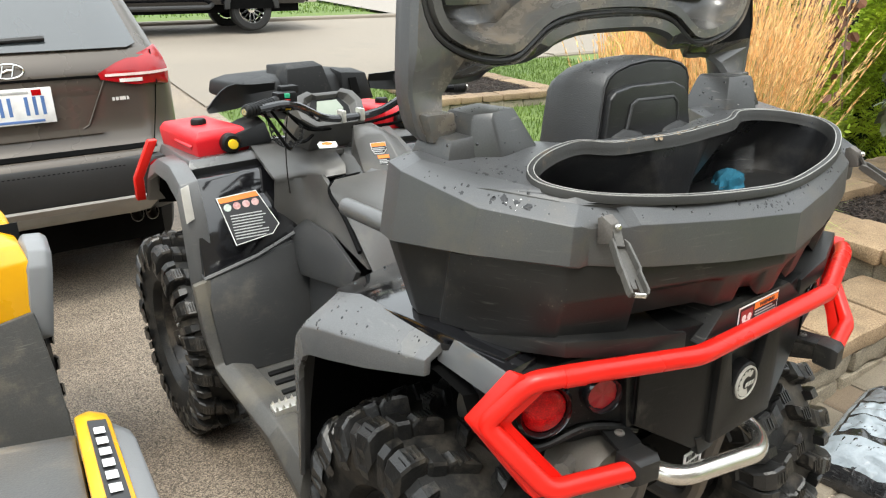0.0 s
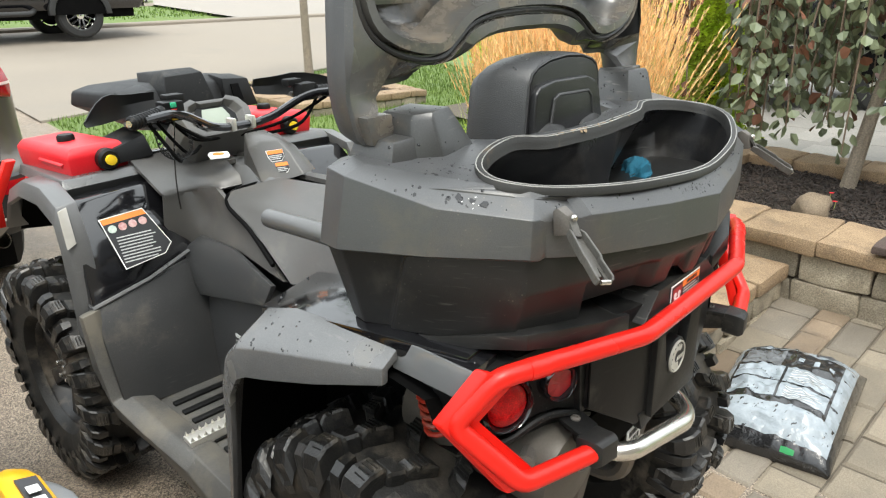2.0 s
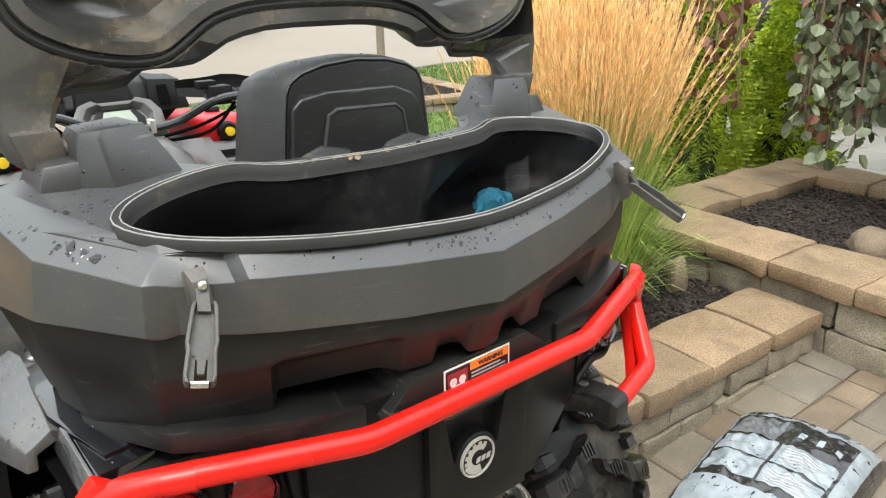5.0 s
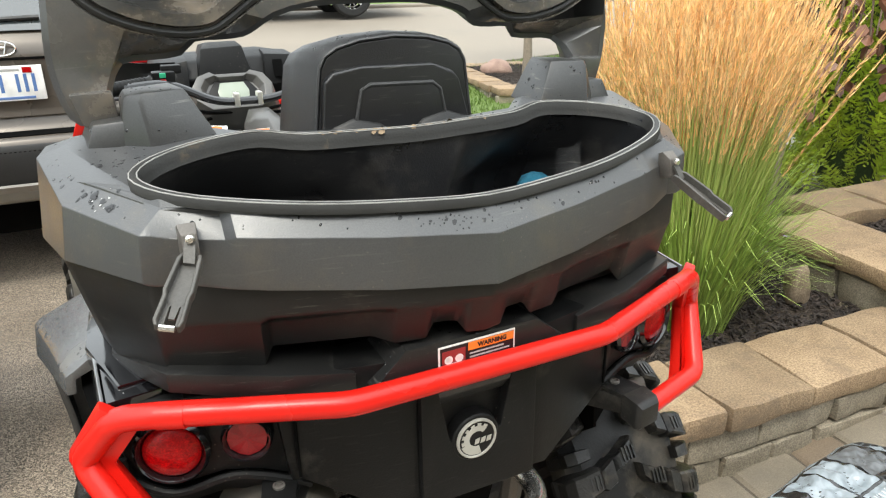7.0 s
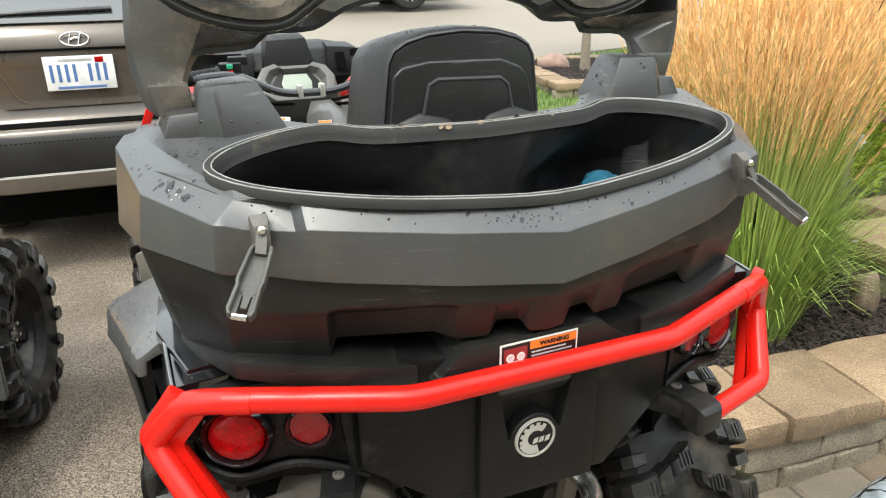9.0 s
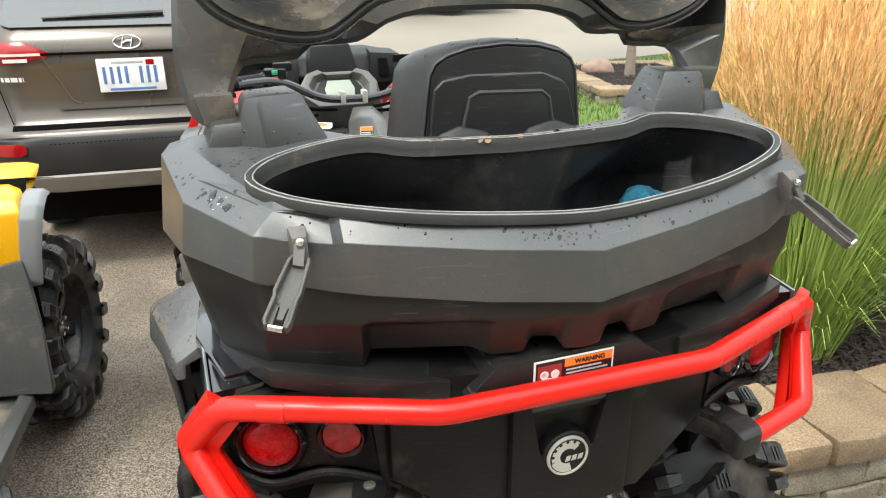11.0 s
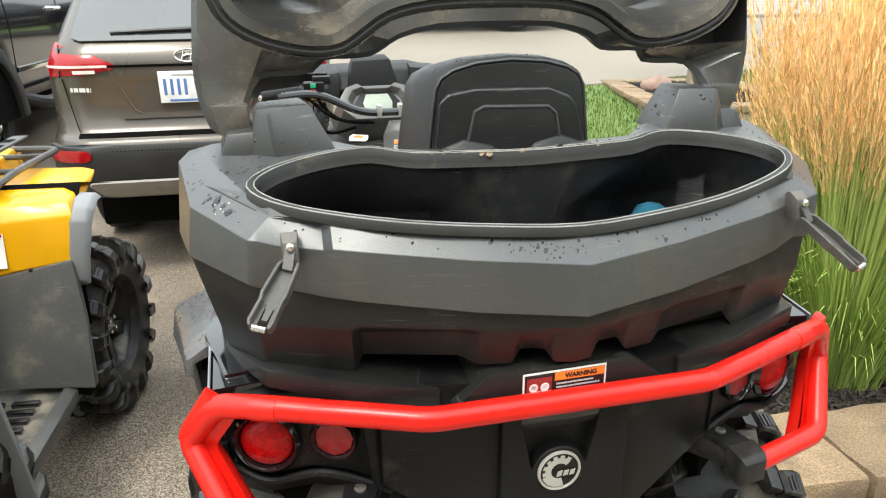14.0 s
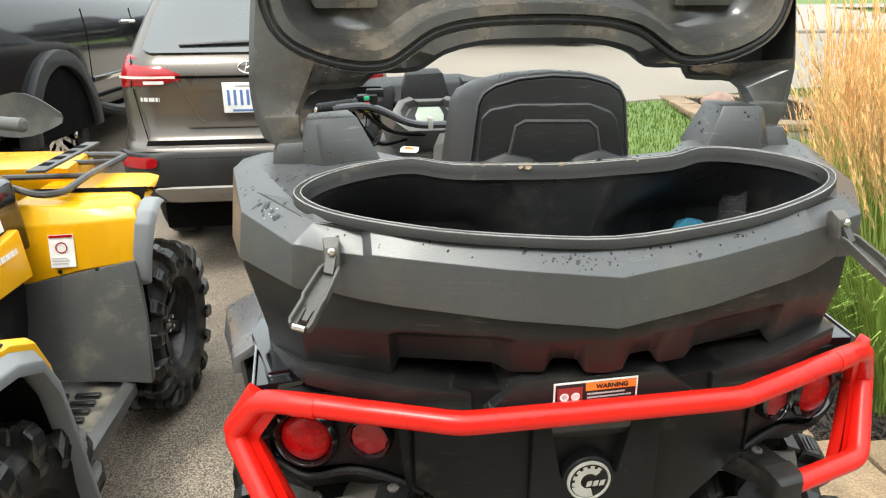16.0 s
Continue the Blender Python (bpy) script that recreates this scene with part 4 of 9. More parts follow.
def lug_mesh(R, W, kind, side):
    """One tread block standing at angle nought of the wheel's own axes, shared by all its likes."""
    key = (R, W, kind, side)
    if key in LUGS:
        return LUGS[key]
    h, r0 = W / 2, R - 0.036
    # stations across the tread: z, outer radius, inner radius, width, turn
    st = {"inner": [(0.03, R * 0.985, r0 - 0.01, 0.024, -0.03), (0.10, R, r0 - 0.01, 0.032, 0.0), (0.34, R, r0 - 0.01, 0.026, 0.045), (0.42, R * 0.962, r0 - 0.01, 0.030, 0.065), (0.46, R * 0.997, r0 - 0.01, 0.044, 0.085), (0.62, R * 0.99, r0 - 0.01, 0.042, 0.115), (0.66, R * 0.97, r0 - 0.01, 0.034, 0.12)],
          "shoulder": [(0.64, R * 0.975, r0 - 0.012, 0.040, 0.0), (0.70, R * 0.992, r0 - 0.012, 0.040, 0.0), (0.90, R * 0.975, r0 * 0.93, 0.046, 0.02), (1.03, R * 0.93, r0 * 0.88, 0.046, 0.03), (1.10, R * 0.86, r0 * 0.82, 0.036, 0.035), (1.07, R * 0.80, r0 * 0.76, 0.028, 0.04)],
          "bar": [(0.72, R * 0.955, r0 - 0.012, 0.022, 0.0), (0.92, R * 0.945, r0 * 0.92, 0.026, 0.0), (1.04, R * 0.90, r0 * 0.84, 0.026, 0.0), (1.06, R * 0.84, r0 * 0.78, 0.022, 0.0)]}[kind]
    bm = bmesh.new()
    rings = []
    for z, ro, ri, w, turn in st:
        ring = []
        for r, k in ((ri, 1.25), (ro - 0.006, 1.05), (ro, 0.86), (ro, -0.86), (ro - 0.006, -1.05), (ri, -1.25)):
            a = turn + k * w / (2 * R)
            ring.append((r * math.cos(a), r * math.sin(a), side * z * h))
        rings.append(ring)
    loft(rings, bm=bm)
    # raised ribs across the block
    if kind != "bar":
        z0, z1, ro, turn = (0.10, 0.34, R, 0.02) if kind == "inner" else (0.72, 0.98, R * 0.985, 0.01)
        for k in range(4):
            z = (z0 + (z1 - z0) * (k + 0.2) / 4) * side * h
            dz = (z1 - z0) * 0.42 / 4 * h
            r1 = ro * (1.0 if kind == "inner" else 1.0 - 0.035 * (k / 3) ** 2)
            q = [[(r * math.cos(turn + a), r * math.sin(turn + a), zz) for a, zz in ((-0.036, z), (0.036, z), (0.036, z + dz), (-0.036, z + dz))] for r in (r1 - 0.006, r1 + 0.0035)]
            loft(q, bm=bm)
    bmesh.ops.recalc_face_normals(bm, faces=bm.faces)
    me = bpy.data.meshes.new("tread_lug")
    bm.to_mesh(me)
    bm.free()
    me.materials.append(M_LUG)
    LUGS[key] = me
    return me


def tread(parent, m, R, W, lugs, style):
    """Every block of the tread as a piece of its own, uneven from wear."""
    rnd = random.Random(int(R * 1000) + lugs)
    back = Matrix.Translation(-base_of(parent))
    for i in range(lugs):
        for side in (-1, 1):
            a = 2 * math.pi * i / lugs + (0 if side > 0 else math.pi / lugs)
            for kind, turn in (("inner", 0.0), ("shoulder", 0.13), ("bar", 0.13 + math.pi / lugs))[:3 if style == 0 else 2]:
                ob = new("tread_lug", lug_mesh(R, W, kind, side))
                ob.parent = parent
                k = 1 + rnd.uniform(-0.012, 0.008)
                ob.matrix_basis = back @ m @ Matrix.Rotation(a + turn + rnd.uniform(-0.015, 0.015), 4, "Z") @ Matrix.Diagonal((k, k, 1, 1))


def rim_bm(m, R, W, spokes=6):
    h = W / 2
    bm = lathe([(R * 0.40, -h * 0.5), (R * 0.50, -h * 0.62), (R * 0.515, h * 0.60), (R * 0.49, h * 0.64), (R * 0.47, h * 0.58), (R * 0.44, h * 0.2), (R * 0.38, -h * 0.1)], m, 40, closed_profile=True)
    lathe([(R * 0.13, h * 0.05), (R * 0.14, h * 0.38), (R * 0.10, h * 0.46), (R * 0.085, h * 0.5), (R * 0.02, h * 0.5)], m, 20, bm=bm)
    for i in range(spokes):
        a = 2 * math.pi * i / spokes
        rot = m @ Matrix.Rotation(a, 4, "Z")
        q = loft([[rot @ Vector(p) for p in ((R * 0.10, -R * 0.05, h * 0.12), (R * 0.10, R * 0.05, h * 0.12), (R * 0.10, R * 0.045, h * 0.36), (R * 0.10, -R * 0.045, h * 0.36))],
                  [rot @ Vector(p) for p in ((R * 0.46, -R * 0.085, h * 0.28), (R * 0.46, R * 0.085, h * 0.28), (R * 0.46, R * 0.08, h * 0.48), (R * 0.46, -R * 0.08, h * 0.48))]])
        bevel(q, 0.004)
        add(bm, q)
    lathe([(R * 0.44, -h * 0.05), (R * 0.02, -h * 0.05), (R * 0.02, -h * 0.12), (R * 0.44, -h * 0.12)], m, 24, bm=bm)
    return bm


def wheel(parent, center, s, R, W, turn=0.0, spokes=6, style=0, lugs=20):
    """A wheel whose outer side looks to +x (s = 1) or -x (s = -1)."""
    m = Matrix.Translation(center) @ Matrix.Rotation(radians(turn), 4, "Z") @ Matrix.Rotation(s * math.pi / 2, 4, "Y")
    ty = part("tyre", tyre_bm(m, R, W), M_TYRE, parent, "muddy black tyre with deep lugs", angle=30)
    part("rim", rim_bm(m, R, W, spokes), M_RIM, ty, "dusty black alloy rim")
    for k in range(4):
        a = math.pi / 4 + k * math.pi / 2
        part("wheel_nut", lathe([(0.009, 0), (0.009, 0.016), (0.006, 0.018)], m @ Matrix.Translation((R * 0.09 * math.cos(a), R * 0.09 * math.sin(a), W * 0.22)), 6), M_STEEL, ty)
    tread(ty, m, R, W, lugs, style)
    return ty


def coil(parent, a, b, r, turns, wire):
    a, b = Vector(a), Vector(b)
    d = (b - a)
    u = d.normalized().cross(Vector((1, 0, 0))).normalized()
    v = d.normalized().cross(u)
    pts = [a + d * (i / (turns * 12)) + u * r * math.cos(i * math.pi / 6) + v * r * math.sin(i * math.pi / 6) for i in range(turns * 12 + 1)]
    sh = part("shock_absorber", tube([a - d * 0.15, a + d * 0.6, a + d * 0.61, b + d * 0.12], [r * 0.35, r * 0.35, r * 0.55, r * 0.55], 12), M_IRON, parent, "dirty shock absorber")
    part("spring", tube(pts, wire, 7), M_SPRING, sh, "orange red coil spring")


# ---------------------------------------------------------------- the black quad with the cargo box
def text_bars(o, u, v, rows, w, pitch, h, parent, m=None, seed=1, gap=0.25, name="small_print"):
    """Unreadable small print as plain bars."""
    rnd = random.Random(seed)
    o, u, v = Vector(o), Vector(u).normalized(), Vector(v).normalized()
    bm = bmesh.new()
    for r in range(rows):
        x = 0.0
        end = w * rnd.uniform(0.75, 1.0)
        while x < end:
            k = min(rnd.uniform(0.06, 0.3) * w, end - x)
            c = [o + u * (x + a) - v * (r * pitch + b) for a, b in ((0, 0), (k, 0), (k, h), (0, h))]
            slab(c[::-1], 0.0004, bm=bm)
            x += k + gap * h
    return part(name, bm, m or M_PRINT, parent, smooth=False)


def make_quad():
    q = thing("quad_bike", (0, 0.9, 0), "black and grey four-wheeled quad bike, muddy, with red bumpers", "quad bike")
    R, W = 0.335, 0.255
    for s in (-1, 1):
        wheel(q, (s * 0.385, 0.315, R), s, R, W, 0, lugs=18)
        wheel(q, (s * 0.440, 1.60, R), s, R, W * 0.86, 0, lugs=18)
    # frame, axles, engine
    fr = bmesh.new()
    for s in (-1, 1):
        tube(rounded([(s * 0.12, 0.05, 0.62), (s * 0.12, 0.10, 0.34), (s * 0.14, 1.75, 0.32), (s * 0.16, 1.95, 0.55), (s * 0.16, 1.7, 0.85)], 0.06), 0.018, 8, bm=fr)
        tube([(s * 0.12, 0.25, 0.36), (s * 0.42, 0.315, 0.33)], 0.022, 8, bm=fr)
        tube([(s * 0.12, 0.50, 0.34), (s * 0.42, 0.34, 0.31)], 0.016, 8, bm=fr)
        tube([(s * 0.14, 1.5, 0.34), (s * 0.42, 1.6, 0.31)], 0.018, 8, bm=fr)
        tube([(s * 0.14, 1.7, 0.36), (s * 0.42, 1.6, 0.33)], 0.018, 8, bm=fr)
    part("frame", fr, M_IRON, q, "dusty dark steel frame and suspension arms")
    # plain block, coloured as dark as the shade under the body
    part("engine", facets([(-0.2, 0.5, 0.33), (0.2, 0.5, 0.33), (0.2, 1.2, 0.33), (-0.2, 1.2, 0.33), (-0.18, 0.55, 0.66), (0.18, 0.55, 0.66), (0.18, 1.15, 0.66), (-0.18, 1.15, 0.66)], 0.03), M_SHADEBLACK, q)
    for s in (-1, 1):
        coil(q, (s * 0.362, 0.205, 0.690), (s * 0.392, 0.198, 0.805), 0.024, 6, 0.0048)
        # covers beside the saddle, from the dark inner frame outwards
        part("inner_cover", loft([[(s * 0.18, 0.50, 0.40), (s * 0.22, 0.50, 0.62), (s * 0.22, 0.52, 0.80), (s * 0.15, 0.55, 0.86)],
                                  [(s * 0.20, 0.75, 0.38), (s * 0.23, 0.75, 0.60), (s * 0.18, 0.75, 0.80), (s * 0.12, 0.75, 0.88)],
                                  [(s * 0.22, 0.98, 0.38), (s * 0.235, 0.98, 0.58), (s * 0.19, 0.98, 0.78), (s * 0.12, 0.98, 0.88)],
                                  [(s * 0.26, 1.20, 0.38), (s * 0.25, 1.20, 0.60), (s * 0.19, 1.22, 0.80), (s * 0.12, 1.22, 0.92)]], False, False, False), M_PANEL, q)
        def cover(name, rows, m, label, thick=0.012):
            rows = [[(s * x, y, z) for x, y, z in r] for r in rows]
            bm = loft(rows, False, False, False)
            bmesh.ops.subdivide_edges(bm, edges=bm.edges, cuts=2, use_grid_fill=True)
            for _ in range(2):
                bmesh.ops.smooth_vert(bm, verts=[v for v in bm.verts if not v.is_boundary], factor=0.5, use_axis_x=True, use_axis_y=True, use_axis_z=True)
            bmesh.ops.recalc_face_normals(bm, faces=bm.faces)
            if sum(f.normal.x * s for f in bm.faces) < 0:
                bmesh.ops.reverse_faces(bm, faces=bm.faces)
            bmesh.ops.solidify(bm, geom=bm.faces, thickness=thick)
            return part(name, bm, m, q, label, angle=40)
        cover("side_cover", [[(0.20, 1.150, 0.886), (0.06, 1.08, 0.915), (0.02, 0.85, 0.925), (0.02, 0.60, 0.95)], [(0.232, 1.115, 0.876), (0.20, 0.95, 0.893), (0.22, 0.76, 0.895), (0.25, 0.55, 0.92)],
                             [(0.247, 1.060, 0.852), (0.276, 0.878, 0.829), (0.309, 0.716, 0.782), (0.318, 0.520, 0.837)]], M_COVER, "dusty grey side of the saddle")
        cover("knee_panel", [[(0.326, 1.30, 0.872), (0.255, 1.285, 0.880), (0.220, 1.20, 0.892), (0.224, 1.155, 0.876)], [(0.336, 1.30, 0.79), (0.225, 1.25, 0.81), (0.222, 1.15, 0.83), (0.244, 1.04, 0.845)],
                             [(0.285, 1.30, 0.70), (0.252, 1.239, 0.745), (0.268, 1.021, 0.770), (0.302, 0.76, 0.772)]], M_COVER, "dusty grey concave knee panel")
        cover("console_shell", [[(0.10, 1.50, 0.950), (0.10, 1.44, 0.945), (0.08, 1.36, 0.94), (0.10, 1.27, 0.94)], [(0.342, 1.46, 0.950), (0.271, 1.42, 0.93), (0.20, 1.36, 0.925), (0.15, 1.25, 0.945)],
                                [(0.33, 1.30, 0.880), (0.258, 1.285, 0.886), (0.216, 1.195, 0.908), (0.150, 1.185, 0.915)], [(0.32, 1.295, 0.862), (0.25, 1.28, 0.868), (0.212, 1.185, 0.888), (0.155, 1.17, 0.893)]], M_COVER, "grey console shell in front of the saddle")
        pn = part("name_panel", slab([(s * 0.290, 1.30, 0.700), (s * 0.252, 1.237, 0.753), (s * 0.272, 1.02, 0.777), (s * 0.307, 0.782, 0.757), (s * 0.318, 0.809, 0.701), (s * 0.293, 1.201, 0.598)][::s], 0.014, bev=0.004), M_PANEL, q, "black wedge panel with small white print")
        part("panel_groove", slab([(s * 0.309, 1.085, 0.68), (s * 0.300, 1.02, 0.735), (s * 0.299, 1.03, 0.742), (s * 0.308, 1.095, 0.69)][::s], 0.002), M_SHADEBLACK, pn)
        part("lower_cover", bevel(loft([[(s * 0.29, 1.24, 0.36), (s * 0.28, 1.20, 0.60), (s * 0.24, 1.22, 0.66)], [(s * 0.30, 0.95, 0.36), (s * 0.30, 0.95, 0.60), (s * 0.26, 0.95, 0.70)], [(s * 0.28, 0.66, 0.36), (s * 0.30, 0.66, 0.62), (s * 0.26, 0.66, 0.72)]], False, False, False), 0), M_PANEL, q, "black engine cover with print")
        part("clutch_cover", lathe([(0.001, 0), (0.07, 0.002), (0.085, -0.02), (0.09, -0.05)], Matrix.Translation((s * 0.305, 0.92, 0.50)) @ Matrix.Rotation(s * math.pi / 2, 4, "Y"), 24), M_DARK, q)
        text_bars((s * 0.3035, 1.165, 0.630), (0, s, -0.12 * s), (0.12 * s, 0.1, 1), 1, 0.062, 0.02, 0.013, q, M_WHITE, 3, 0.18)
        text_bars((s * 0.3015, 1.03, 0.545), (0, s, 0), (0, 0, 1), 3, 0.085, 0.02, 0.012, q, M_PRINT, 5, 0.18)
    # seat, tank cover and console
    saddle = part("seat", loft([[(x, 0.34, z) for x, z in ((-0.13, 0.84), (-0.17, 0.90), (-0.15, 0.945), (0, 0.955), (0.15, 0.945), (0.17, 0.90), (0.13, 0.84))],
                       [(x, 0.55, z) for x, z in ((-0.16, 0.82), (-0.185, 0.90), (-0.16, 0.94), (0, 0.95), (0.16, 0.94), (0.185, 0.90), (0.16, 0.82))],
                       [(x, 0.72, z) for x, z in ((-0.15, 0.79), (-0.175, 0.86), (-0.145, 0.905), (0, 0.915), (0.145, 0.905), (0.175, 0.86), (0.15, 0.79))],
                       [(x, 0.90, z) for x, z in ((-0.13, 0.78), (-0.155, 0.84), (-0.12, 0.885), (0, 0.89), (0.12, 0.885), (0.155, 0.84), (0.13, 0.78))],
                       [(x, 1.06, z) for x, z in ((-0.10, 0.80), (-0.125, 0.86), (-0.10, 0.90), (0, 0.905), (0.10, 0.90), (0.125, 0.86), (0.10, 0.80))]]), M_SEAT, q, "black vinyl saddle seat")
    saddle.location.z -= 0.015
    tank = part("tank_cover", bevel(loft([[(x, 1.00, z) for x, z in ((-0.165, 0.84), (-0.13, 0.91), (-0.07, 0.935), (0.07, 0.935), (0.13, 0.91), (0.165, 0.84))],
                                   [(x, 1.08, z) for x, z in ((-0.185, 0.84), (-0.15, 0.94), (-0.085, 0.985), (0.085, 0.985), (0.15, 0.94), (0.185, 0.84))],
                                   [(x, 1.22, z) for x, z in ((-0.235, 0.82), (-0.205, 0.93), (-0.11, 1.005), (0.11, 1.005), (0.205, 0.93), (0.235, 0.82))],
                                   [(x, 1.40, z) for x, z in ((-0.27, 0.80), (-0.24, 0.92), (-0.13, 1.00), (0.13, 1.00), (0.24, 0.92), (0.27, 0.80))],
                                   [(x, 1.60, z) for x, z in ((-0.27, 0.78), (-0.22, 0.90), (-0.13, 0.95), (0.13, 0.95), (0.22, 0.90), (0.27, 0.78))]]), 0.008), M_GREY, q, "grey tank cover and console")
    tank.location.z -= 0.075
    pad = part("tank_pad", facets([(-0.139, 1.250, 0.978), (-0.074, 1.222, 0.998), (-0.012, 1.184, 1.003), (0.003, 1.141, 0.972), (0.002, 1.086, 0.918), (-0.159, 1.168, 0.886),
                                   (-0.08, 1.30, 1.01), (0.06, 1.28, 1.015), (0.10, 1.18, 0.98), (0.10, 1.10, 0.92), (-0.12, 1.30, 0.90), (0.10, 1.30, 0.90)], 0.006), M_COVER, q, "grey raised tank cover with two stickers")
    part("cover_seam", tube([(-0.162, 1.165, 0.884), (-0.08, 1.122, 0.902), (0.002, 1.082, 0.916)], 0.0055, 6), M_SHADEBLACK, q)
    part("cover_seam", tube(smooth_ring([(-0.165, 1.166, 0.883), (-0.214, 1.148, 0.874), (-0.243, 1.085, 0.860), (-0.268, 0.95, 0.842), (-0.300, 0.80, 0.800)], 4, False), 0.0058, 6), M_SHADEBLACK, q)
    part("lamp_pod", facets([(-0.42, 1.45, 0.94), (-0.27, 1.45, 0.95), (-0.38, 1.46, 0.985), (-0.28, 1.48, 1.01), (-0.42, 1.62, 0.94), (-0.26, 1.64, 0.95), (-0.38, 1.60, 0.99), (-0.27, 1.62, 1.02)], 0.008), M_DARK, q, "black lamp pod below the hand guard")
    # two warning stickers on the pad's slope
    def sticker(o, u, v, outline, head, parent, rows, seed, thick=0.0012):
        st = part("warning_sticker", slab(on_plane(o, u, v, outline), thick, bev=0), M_WHITE, parent, "white edged warning sticker with orange heading", smooth=False)
        un, vn = Vector(u).normalized(), Vector(v).normalized()
        w = un.cross(vn)
        inner = offset_ring(outline, 0.0018)
        part("sticker_field", slab(on_plane(Vector(o) + w * (thick + 0.0002), u, v, inner), 0.0004), M_BLACKP, st, smooth=False)
        part("sticker_heading", slab(on_plane(Vector(o) + w * (thick + 0.0008), u, v, head), 0.0004), M_ORANGE, st, smooth=False)
        xs = [p[0] for p in inner]
        ys = [p[1] for p in inner]
        y0 = min(p[1] for p in head) - 0.004
        text_bars(Vector(o) + w * (thick + 0.0010) + un * (min(xs) + 0.004) + vn * y0, u, v, rows, (max(xs) - min(xs)) * 0.82, (y0 - min(ys)) / rows * 0.96, (y0 - min(ys)) / rows * 0.5, st, seed=seed)
        return st
    pad_n = Vector((-0.45, -0.62, 0.64)).normalized()
    pad_u = Vector((0.060, -0.037, 0.007)).normalized()
    pad_v = pad_n.cross(pad_u)
    for k, (c, w, h) in enumerate(((Vector((-0.054, 1.172, 0.962)), 0.074, 0.036), (Vector((-0.053, 1.146, 0.933)), 0.058, 0.034))):
        shifted = sticker(c + pad_n * 0.001, pad_u, pad_v, [(-w / 2, h / 2), (w / 2, h / 2), (w / 2 - 0.002, -h * 0.15), (w * 0.25, -h / 2), (-w * 0.34, -h / 2), (-w / 2 + 0.002, -h * 0.1)], [(-w / 2 + 0.003, h / 2 - 0.002), (w / 2 - 0.003, h / 2 - 0.002), (w / 2 - 0.003, h * 0.12), (-w / 2 + 0.003, h * 0.12)], q, 3, 20 + k)
        shifted.location += Vector((0.034, -0.058, 0.004))
    pad.location += Vector((0.034, -0.058, 0.004))
    tag = part("key_tag", slab([(-0.236, 1.287, 0.957), (-0.190, 1.270, 0.957), (-0.182, 1.278, 0.961), (-0.180, 1.296, 0.968), (-0.224, 1.315, 0.969), (-0.234, 1.306, 0.965)], 0.003, bev=0.001), M_WHITE, q, "white and orange key tag hanging at the console")
    part("tag_print", slab([(-0.222, 1.2955, 0.9625), (-0.207, 1.2885, 0.9625), (-0.194, 1.286, 0.9635), (-0.195, 1.293, 0.9665), (-0.209, 1.301, 0.9680), (-0.221, 1.303, 0.9665)], 0.0035), M_ORANGE, tag)
    tag.location += Vector((0.026, -0.062, 0.004))
    # passenger backrest
    half = [(0, 1.272), (0.055, 1.268), (0.091, 1.259), (0.110, 1.248), (0.119, 1.232), (0.124, 1.195), (0.131, 1.14), (0.137, 0.985)]
    rim = [(0.006 + x, z) for x, z in half] + [(0.006 - x, z) for x, z in half[:0:-1]]

    def pad_ring(y, kx, drop, inset):
        return [(0.006 + (x - 0.006) * kx, y, z - drop) for x, z in offset_ring(rim, inset)]

    br = loft([pad_ring(0.284, 1.0, 0.0, 0.006), pad_ring(0.281, 1.0, 0.0, 0.001), pad_ring(0.290, 1.03, -0.003, 0.0), pad_ring(0.335, 1.14, -0.003, 0.0), pad_ring(0.372, 1.22, 0.003, 0.0), pad_ring(0.392, 1.20, 0.012, 0.004), pad_ring(0.402, 1.10, 0.022, 0.014)])
    back = part("backrest", br, M_SEAT, q, "padded black vinyl backrest", angle=42)
    part("piping", tube([(x, 0.279, z) for x, z in offset_ring(rim, 0.001)], 0.0024, 6, True), M_SEAT, back)
    for x in (-0.100, 0.112):
        for k in range(9):
            part("stitch", box((x - 0.001, 0.2775, 1.165 + k * 0.009), (x + 0.001, 0.2800, 1.170 + k * 0.009), 0), M_GREY, back, smooth=False)
    sh = part("back_shell", prism(offset_ring(rim, 0.004), "y", 0.2765, 0.292, 0.003), M_BACK, back, "black moulded back of the backrest")
    part("shell_plate", prism([(0.128, 1.139), (0.108, 1.206), (0.097, 1.219), (0.063, 1.231), (-0.053, 1.233), (-0.096, 1.227), (-0.110, 1.215), (-0.118, 1.143)], "y", 0.264, 0.280, 0.005, seg=3), M_BACK, sh)
    part("shell_ridge", tube([(x, 0.262, z) for x, z in [(-0.069, 1.146), (-0.056, 1.201), (-0.042, 1.208), (0.060, 1.205), (0.073, 1.195), (0.085, 1.141)]], 0.0030, 8), M_PANEL, sh)
    part("shell_panel", prism([(0.085, 1.141), (0.073, 1.195), (0.060, 1.205), (-0.042, 1.208), (-0.056, 1.201), (-0.069, 1.146)], "y", 0.2610, 0.276, 0.003), M_BACK, sh)
    for s in (-1, 1):
        part("mount_knob", facets([(0.006 + s * 0.021, 0.258, 1.144), (0.006 + s * 0.036, 0.258, 1.154), (0.006 + s * 0.076, 0.260, 1.163), (0.006 + s * 0.114, 0.264, 1.151), (0.006 + s * 0.114, 0.242, 1.118), (0.006 + s * 0.021, 0.236, 1.118),
                                    (0.006 + s * 0.036, 0.280, 1.156), (0.006 + s * 0.076, 0.280, 1.166), (0.006 + s * 0.114, 0.280, 1.153), (0.006 + s * 0.114, 0.280, 1.120), (0.006 + s * 0.021, 0.280, 1.120)], 0.005), M_LOWER, sh)
